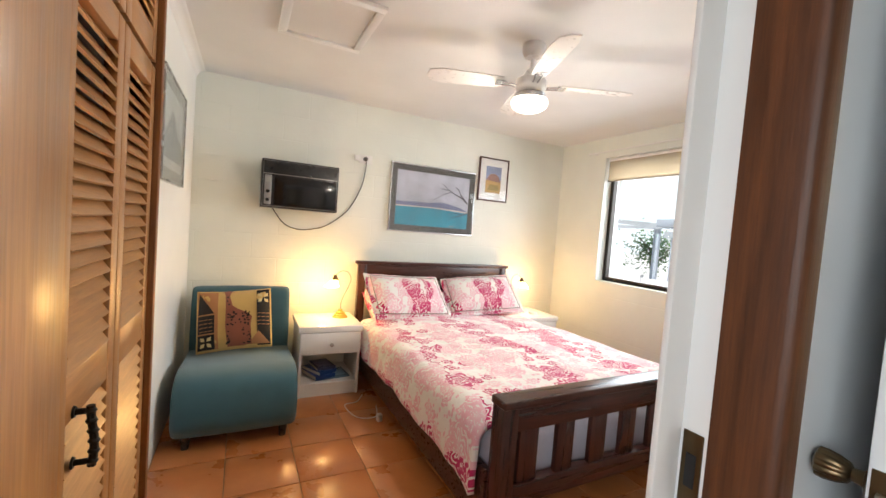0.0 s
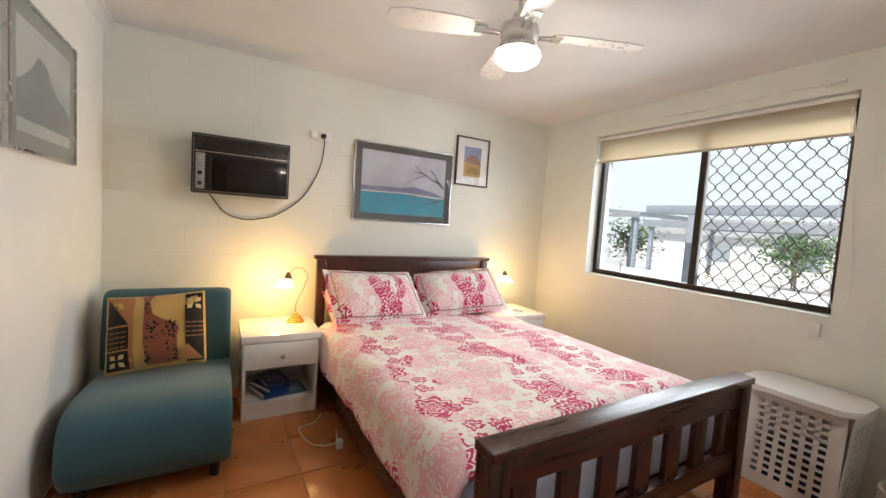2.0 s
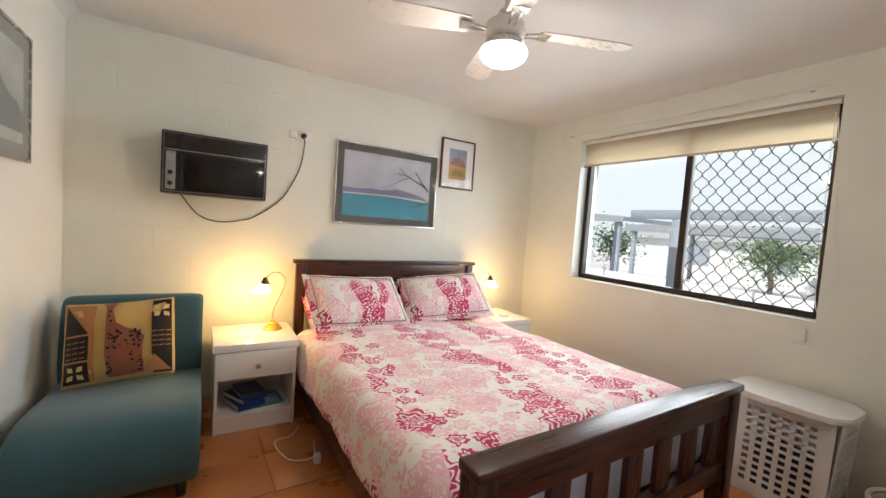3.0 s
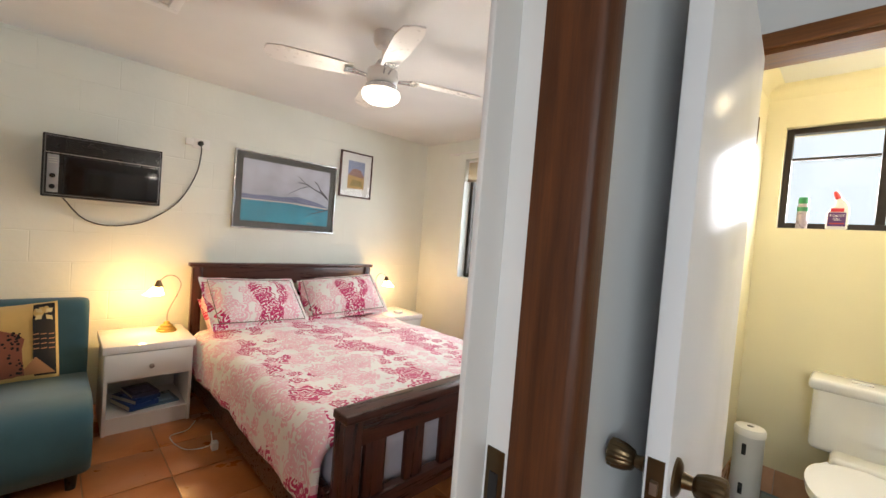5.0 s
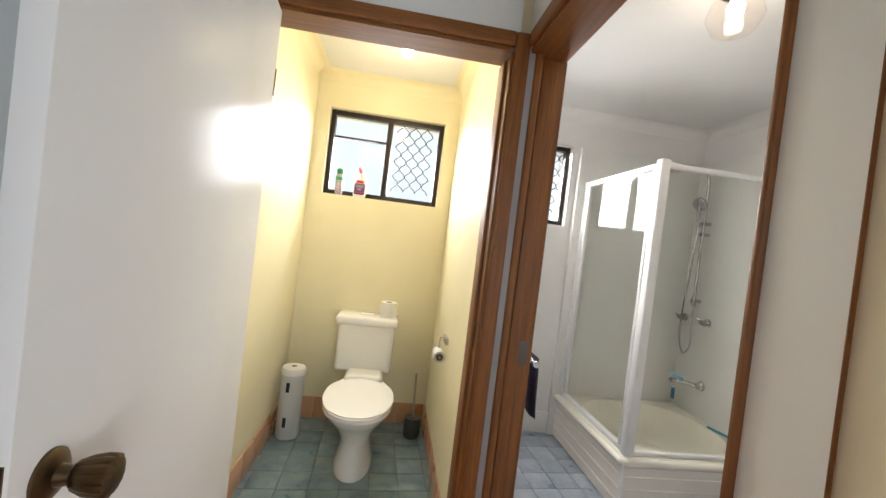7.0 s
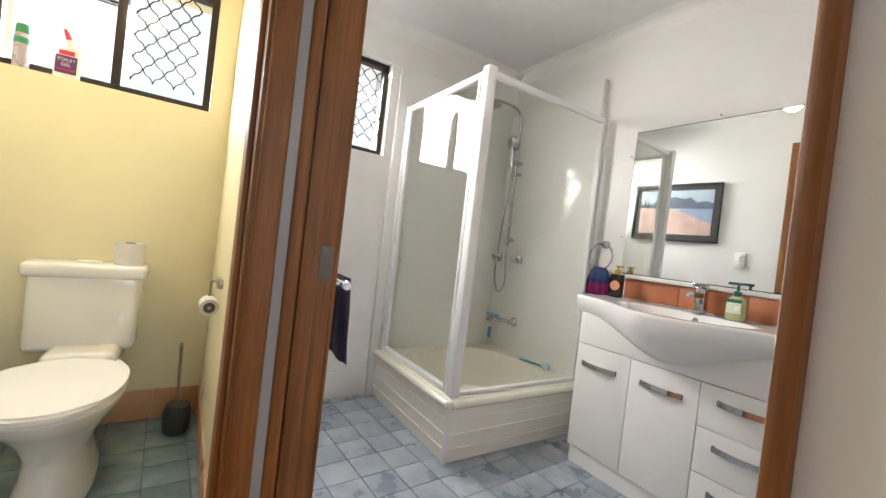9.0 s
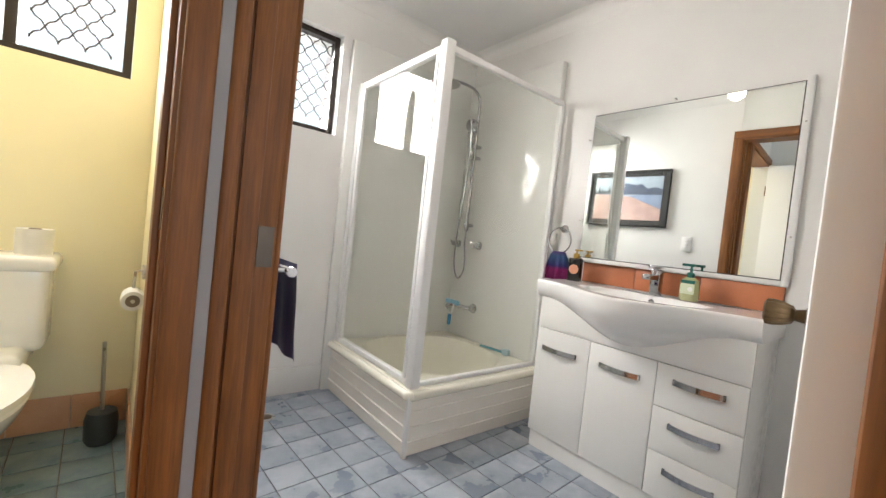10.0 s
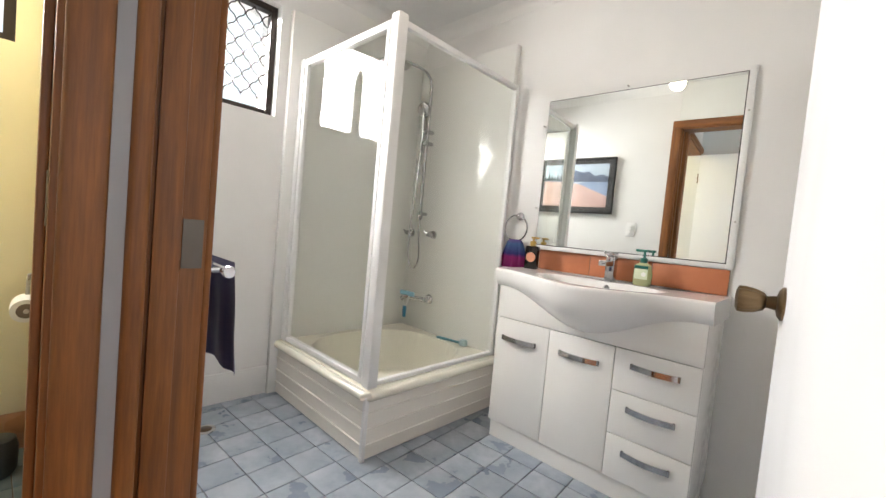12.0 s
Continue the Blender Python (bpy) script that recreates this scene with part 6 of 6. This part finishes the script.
soap = thing("soap_bottle", "clear green soap pump bottle on the basin", "soap bottle", pose(2.152, -2.07, 0.863))
M_SOAP = Mat("pale green soap", 0.12)
M_SOAP.b.inputs["Transmission Weight"].default_value = 0.35
M_SOAP = M_SOAP.done((0.62, 0.66, 0.36))
part("body", lathe(bmesh.new(), [(0.034, 0), (0.038, 0.008), (0.04, 0.05), (0.034, 0.09), (0.014, 0.105)], squash=(1, 0.65)), M_SOAP, soap)
M_GRN = plain("dark green plastic", (0.01, 0.12, 0.09), 0.35)
bm = lathe(bmesh.new(), [(0.015, 0.102), (0.015, 0.122), (0.006, 0.126), (0.005, 0.150)])
box(bm, -0.012, 0.038, -0.007, 0.007, 0.150, 0.162, 0.003)
part("pump", bm, M_GRN, soap, "dark green pump")
part("label_panel", bx(-0.027, 0.027, 0.0245, 0.0275, 0.03, 0.075), plain("pale label", (0.66, 0.72, 0.52), 0.5), soap)
part("label_band", bx(-0.028, 0.028, 0.0255, 0.0285, 0.076, 0.09), M_GRN, soap)
part("label_mark", lathe(bmesh.new(), [(0.010, 0.0270), (0.010, 0.0285)], (-0.012, 0, 0.052), "y", 14), plain("white flower", (0.85, 0.85, 0.80), 0.5), soap)
dk = thing("lotion_bottle", "black pump bottle with an orange round label", "lotion bottle", pose(2.715, -2.06, 0.863, 0, 0, 12))
part("body", bx(-0.034, 0.034, -0.022, 0.022, 0, 0.125, 0.006), plain("black glass", (0.012, 0.009, 0.008), 0.12), dk)
bm = lathe(bmesh.new(), [(0.016, 0.124), (0.016, 0.15), (0.006, 0.153), (0.005, 0.165)])
box(bm, -0.03, 0.012, -0.006, 0.006, 0.165, 0.174, 0.002)
part("pump", bm, M_GOLD, dk)
part("label_disc", lathe(bmesh.new(), [(0.026, 0.0222), (0.026, 0.0232)], (0, 0, 0.065), "y", 24), plain("orange label", (0.62, 0.28, 0.17), 0.5), dk)

MXC = 2.301
mir = thing("mirror", "large wall mirror with white edging over the basin", "mirror", pose(MXC, BS + 0.017, 0, 0, 0, 2.1))
MX0, MX1, MZ0, MZ1 = -0.434, 0.434, 1.0, 1.78
M_MIRROR = Mat("silvered glass", 0.0, 1.0).done((0.88, 0.91, 0.90))
part("glass", bx(MX0, MX1, 0.004, 0.010, MZ0, MZ1), M_MIRROR, mir)
part("backing", bx(MX0 - 0.004, MX1 + 0.004, 0.0, 0.004, MZ0 - 0.004, MZ1 + 0.005), M_BLACK, mir, "thin dark backing edge")
part("edge_strip", bx(MX0 - 0.03, MX0 - 0.004, 0.0, 0.014, MZ0 - 0.025, MZ1 + 0.02, 0.003), M_TRIMW, mir)
part("edge_strip", bx(MX0 - 0.004, MX1 + 0.01, 0.0, 0.014, MZ0 - 0.025, MZ0 - 0.004, 0.003), M_TRIMW, mir)
for x, z in ((MX0 - 0.017, 1.17), (MX0 - 0.017, 1.62), (0.03, MZ1 + 0.02), (MX1 + 0.02, 1.2), (MX1 + 0.02, 1.65)):
    part("screw", lathe(bmesh.new(), [(0.004, 0.0), (0.004, 0.016)], (x, 0, z), "y", 10), M_STEEL, mir)
M_CLAY = tile_mat("orange clay tile", (0.48, 0.16, 0.07), (0.56, 0.21, 0.10), 0.4, 6)
spl = struct("trim_splashback", bx(1.845, 2.725, BS, BS + 0.004, 0.865, 0.972), M_GROUT, "orange clay tile splashback", "splashback")
for k in range(3):
    a = 1.847 + k * 0.293
    part("tile", bx(a, a + 0.29, BS + 0.004, BS + 0.010, 0.866, 0.972, 0.0015), M_CLAY, spl)

ring = thing("towel_ring", "chrome towel ring on the wall beside the mirror", "towel ring", pose(2.875, BS, 1.15))
part("mount", lathe(bmesh.new(), [(0.024, 0), (0.022, 0.014), (0.01, 0.02), (0.009, 0.04)], axis="y"), M_CHROME, ring)
part("ring", rod(bmesh.new(), [(0.075 * math.sin(t), 0.04, -0.07 + 0.075 * math.cos(t)) for t in [2 * math.pi * i / 32 for i in range(33)]], 0.0045), M_CHROME, ring)
M_STRIPE = Mat("striped towel", 0.95, spec=0.1)
vv = M_STRIPE.coords()
sepz = M_STRIPE.n("SeparateXYZ", Vector=vv)
wz = M_STRIPE.math("ADD", sepz.outputs[2], M_STRIPE.math("MULTIPLY", M_STRIPE.noise(vv, 30), 0.012))
M_STRIPE = M_STRIPE.done(M_STRIPE.ramp(M_STRIPE.step(wz, -0.30, -0.06), (0.0, (0.13, 0.015, 0.07)), (0.28, (0.20, 0.02, 0.10)), (0.36, (0.03, 0.03, 0.12)), (0.6, (0.05, 0.10, 0.20)), (0.75, (0.12, 0.03, 0.14)), (1.0, (0.03, 0.06, 0.16))), None, M_STRIPE.bump(M_STRIPE.noise(vv, 240), 0.5, 0.004))
hand_t = thing("face_cloth", "purple and blue striped cloth hanging in the ring", "towel", pose(2.875, BS, 1.15))


def drape(w0, w1, z0, z1, y, depth, seed):
    def f(u, v):
        a = (u * 2) % 1 if u < 1 else 1
        side = 1 if u < 0.5 else -1
        s = (u * 2 if u < 0.5 else 2 - u * 2) - 0.5
        w = w0 + (w1 - w0) * v ** 0.6
        z = z1 + (z0 - z1) * v
        return (s * w, y + side * depth * (0.6 + 0.4 * v) + 0.012 * v * noise.noise(Vector((s * 9, seed, v * 2))) + 0.008 * v * math.sin(s * 22 + seed), z)
    return sheet_mesh(40, 16, f)


part("cloth", drape(0.07, 0.19, -0.30, -0.135, 0.04, 0.014, 3), M_STRIPE, hand_t)
tr = thing("towel_rail", "chrome towel rail on the bathroom wall", "towel rail")
part("rail", rod(bmesh.new(), [(2.485, BN - 0.075, 0.897), (3.03, BN - 0.075, 0.897)], 0.009), M_CHROME, tr)
part("end_cap", lathe(bmesh.new(), [(0.012, 2.473), (0.014, 2.479), (0.012, 2.488)], (0, BN - 0.075, 0.897), "x", 14), M_CHROME, tr)
for x in (2.515, 3.0):
    part("bracket", rod(bmesh.new(), [(x, BN - 0.004, 0.897), (x, BN - 0.075, 0.897)], 0.007), M_CHROME, tr)
tw = thing("bath_towel", "dark navy bath towel hanging on the rail", "towel", pose(2.71, BN - 0.075, 0.902))
part("cloth", drape(0.40, 0.41, -0.245, 0.012, 0.0, 0.036, 8), fabric("navy terry", (0.035, 0.03, 0.12)), tw)
swt = thing("light_switch", "white triple light switch on the bathroom wall", "light switch")
part("plate", bx(2.66, 2.735, BN - 0.014, BN - 0.004, 1.128, 1.248, 0.003), M_PLAST, swt)
for z in (1.153, 1.18, 1.207):
    part("rocker", bx(2.685, 2.71, BN - 0.018, BN - 0.014, z, z + 0.016, 0.001), M_PLAST, swt)
dr = thing("floor_drain", "round brass floor waste in the tiles", "drain", pose(3.57, -0.763, 0))
part("rim", lathe(bmesh.new(), [(0.045, 0), (0.045, 0.003), (0.03, 0.004)], n=28), M_STEEL, dr)
part("grate", lathe(bmesh.new(), [(0.03, 0.0035), (0.028, 0.005)], n=24), M_BRASS, dr)
blm = thing("ceiling_light", "clear glass ceiling lamp in the bathroom", "lamp", pose(2.34, -1.0, -0.012))
part("base", lathe(bmesh.new(), [(0.06, CEIL + 0.012), (0.06, CEIL - 0.02), (0.03, CEIL - 0.03)]), M_CHROME, blm)
g = part("globe", lathe(bmesh.new(), [(0.03, CEIL - 0.03), (0.08, CEIL - 0.06), (0.095, CEIL - 0.11), (0.07, CEIL - 0.165), (0.01, CEIL - 0.18)]), glass("lamp glass", (1, 0.97, 0.94), 0.05, 0.12), blm, "clear glass globe")
g.visible_shadow = False
b = part("bulb", lathe(bmesh.new(), [(0.012, CEIL - 0.035), (0.028, CEIL - 0.07), (0.026, CEIL - 0.10), (0.006, CEIL - 0.115)]), emitter("white bulb", (1.0, 0.92, 0.8), 18), blm)
b.visible_shadow = False
sk = struct("baseboard_bathroom", bx(BX - 0.014, BX, -1.14, BN - 0.004, 0, 0.16, 0.002), M_BATHW, "white tiled bathroom skirting", "skirting")

# ---------------------------------------------------------------- outside
struct("ground", bx(OUT + 0.5, 400, -300, 300, -1.6, -1.3), plain("pale concrete yard", (0.72, 0.71, 0.69), 0.9, scale=3), "pale concrete yard", "ground")
fence = thing("fence", "white panel fence across the yard", "fence")
M_FENCE = plain("white metal fence", (0.90, 0.91, 0.92), 0.5)
for k in range(14):
    y = -4 + k * 2.4
    part("panel", bx(14.0, 14.04, y, y + 2.34, -1.3, 0.12, 0.004), M_FENCE, fence)
    part("post", bx(13.97, 14.07, y + 2.34, y + 2.40, -1.3, 0.2, 0.004), plain("grey post", (0.35, 0.36, 0.37), 0.5), fence)


def carport(x0, x1, y0, y1, zt, rise, label):
    c = thing("carport", label, "carport")
    M_ROOF = plain("grey roof sheet", (0.34, 0.37, 0.40), 0.5)
    bm = bmesh.new()
    prism(bm, [(y0, zt), (y1, zt + rise), (y1, zt + rise + 0.22), (y0, zt + 0.22)], x1 - x0, "x", x0)
    part("roof", bm, M_ROOF, c)
    for y in (y0 + 0.3, (y0 + y1) / 2, y1 - 0.3):
        for x in (x0 + 0.2, x1 - 0.2):
            part("post", bx(x - 0.07, x + 0.07, y - 0.07, y + 0.07, -1.3, zt + rise * (y - y0) / (y1 - y0)), plain("grey steel post", (0.38, 0.43, 0.50), 0.5), c)
    part("fascia", bx(x0 - 0.05, x0, y0, y1, zt - 0.05, zt + 0.1), M_ROOF, c)


carport(16, 21, -4, 11.0, 1.75, 0.0, "low grey carport on steel posts beyond the fence")
carport(18, 23, 12.5, 20, 2.2, 0.55, "grey sloped carport roof beyond the fence")
ver = thing("verandah_frame", "grey steel verandah post and beam outside the window", "verandah")
M_VER = plain("grey painted steel", (0.36, 0.41, 0.48), 0.5)
part("post", bx(5.33, 5.43, 3.15, 3.25, -1.3, 1.60, 0.006), M_VER, ver)
part("beam", bx(5.32, 5.44, -3.0, 3.75, 1.60, 1.70, 0.006), M_VER, ver)
part("post", bx(5.33, 5.43, -0.6, -0.5, -1.3, 1.60, 0.006), M_VER, ver)
struct("backdrop", bx(90, 90.2, -160, 160, -8, 90), glow("hazy bright sky", (0.86, 0.95, 1.0), 1.3), "bright hazy sky", "sky")
bld = thing("house", "pale neighbouring house beyond the yard", "house")
part("wall", bx(32, 40, -14, 22, -1.3, 1.6), plain("pale render", (0.84, 0.85, 0.86), 0.8, scale=3), bld)
bm = prism(bmesh.new(), [(31.4, 1.6), (40.6, 1.6), (36, 3.0)], 37.0, "y", -14.5)
part("roof", bm, plain("pale roof", (0.50, 0.50, 0.50), 0.6), bld)
for k in range(6):
    part("window", bx(31.96, 32.02, -10 + k * 5, -8.4 + k * 5, -0.2, 1.0), plain("grey blind", (0.35, 0.40, 0.45), 0.4), bld)


def tree(x, y, h, seed):
    t = thing("tree", "leafy green tree beyond the fence", "tree", pose(x, y, -1.3))
    rr = random.Random(seed)
    bm = rod(bmesh.new(), curve([(0, 0, 0), (0.1, 0.05, h * 0.3), (0.0, 0.1, h * 0.55), (0.1, 0, h * 0.8)], 4), 0.12, 8)
    for k in range(6):
        a = rr.uniform(0, 6.28)
        rod(bm, [(0.05, 0.05, h * (0.4 + 0.06 * k)), (0.6 * math.cos(a), 0.6 * math.sin(a), h * (0.55 + 0.06 * k)), (1.0 * math.cos(a), 1.0 * math.sin(a), h * (0.65 + 0.06 * k))], 0.04, 6)
    part("trunk", bm, plain("grey bark", (0.16, 0.13, 0.10), 0.9), t)
    verts, faces = [], []
    for k in range(1500):
        c = Vector((rr.gauss(0, 0.75), rr.gauss(0, 0.75), h * 0.75 + rr.gauss(0, 0.2 * h)))
        u = Vector((rr.gauss(0, 1), rr.gauss(0, 1), rr.gauss(0, 1))).normalized()
        w = u.orthogonal().normalized()
        s = rr.uniform(0.07, 0.15)
        i = len(verts)
        verts += [c - u * s, c + w * s * 0.5, c + u * s, c - w * s * 0.5]
        faces.append((i, i + 1, i + 2, i + 3))
    me = bpy.data.meshes.new("crown")
    me.from_pydata(verts, [], faces)
    me.materials.append(M_LEAF)
    ob = new("crown", me)
    ob.parent = t


M_LEAF = Mat("green leaves", 0.6)
M_LEAF = M_LEAF.done(M_LEAF.ramp(M_LEAF.noise(M_LEAF.coords(), 3), (0.3, (0.05, 0.12, 0.03)), (0.7, (0.12, 0.24, 0.07))))
tree(24.5, 17.5, 3.2, 1)
for k in range(7):
    tree(27 + (k % 3) * 1.2, -6 + k * 2.6, 3.1 + 0.3 * (k % 2), 10 + k)

# ---------------------------------------------------------------- tiles
def skirting(name, a, b, z, n, inward, label):
    s = struct(name, bx(min(a[0], b[0]) if a[0] != b[0] else min(a[0], a[0] + inward[0] * 0.004), max(a[0], b[0]) if a[0] != b[0] else max(a[0], a[0] + inward[0] * 0.004), min(a[1], b[1]) if a[1] != b[1] else min(a[1], a[1] + inward[1] * 0.004), max(a[1], b[1]) if a[1] != b[1] else max(a[1], a[1] + inward[1] * 0.004), 0, z - 0.004), plain("pale grout", (0.55, 0.47, 0.38), 0.9), label, "skirting")
    L = math.hypot(b[0] - a[0], b[1] - a[1])
    w = L / n
    me = mesh("tile", bx(0.0015, w - 0.0015, 0, 0.007, 0, z, 0.0015), M_PINKT)
    yaw = math.atan2(b[1] - a[1], b[0] - a[0])
    for k in range(n):
        ob = new("tile", me)
        ob.parent = s
        p = Vector((a[0], a[1])).lerp(Vector((b[0], b[1])), k / n)
        ob.matrix_local = Matrix.Translation((p.x + inward[0] * 0.004, p.y + inward[1] * 0.004, 0.001)) @ Matrix.Rotation(yaw, 4, "Z")


skirting("baseboard_toilet_south", (TX + 0.13, TS), (BX - 0.02, TS), 0.15, 7, (0, 1), "clay tile skirting in the toilet")


def tiles(parent, x0, x1, y0, y1, ox, oy, pitch, gap, material, turn, skip=()):
    """A grid of tiles through (ox, oy), slightly turned; its edge runs under the walls."""
    me = mesh("tile", bx(gap / 2 - pitch / 2, pitch / 2 - gap / 2, gap / 2 - pitch / 2, pitch / 2 - gap / 2, -0.008, 0.0, 0.002), material)
    c, s = math.cos(radians(turn)), math.sin(radians(turn))
    n = int(5 / pitch)
    for i in range(-n, n):
        for j in range(-n, n):
            u, v = (i + 0.5) * pitch, (j + 0.5) * pitch
            x, y = ox + c * u - s * v, oy + s * u + c * v
            if not (x0 < x < x1 and y0 < y < y1) or any(a < x < b and d < y < e for a, b, d, e in skip):
                continue
            ob = new("tile", me)
            ob.parent = parent
            ob.matrix_local = pose(x, y, random.uniform(-0.0006, 0.0004), 0, 0, turn)


skirting("baseboard_toilet_east", (BX, TS + 0.012), (BX, TN - 0.022), 0.15, 5, (-1, 0), "clay tile skirting in the toilet")
skirting("baseboard_toilet_north", (BX - 0.02, TN - 0.01), (TX + 0.13, TN - 0.01), 0.15, 7, (0, -1), "clay tile skirting in the toilet")
F = {o.name: o for o in scene.objects if o.name.startswith("floor_")}
tiles(F["floor_bedroom"], 0.0, EX + 0.1, DY0 + 0.02, NY + 0.15, 0.867, 2.389, 0.347, 0.005, M_TERRA, 0.8, ((TX + 0.05, 4.2, 0.0, 0.98),))
tiles(F["floor_hall"], -0.42, TX - 0.1, HS - 0.02, DY0 - 0.02, 0.867, 2.389, 0.347, 0.005, M_TERRA, 0.8)
tiles(F["floor_toilet"], TX + 0.06, BX + 0.08, TS - 0.07, TN + 0.06, 3.186, 0.449, 0.155, 0.004, M_SLATE, 2.7)
tiles(F["floor_bathroom"], BW - 0.05, BX + 0.08, BS - 0.06, BN + 0.05, 2.984, -0.952, 0.1538, 0.004, M_BLUET, 3.5, ((3.15, BX, BS, -1.3), (VX0 + 0.15, VX1 - 0.15, BS, VF - 0.15)))
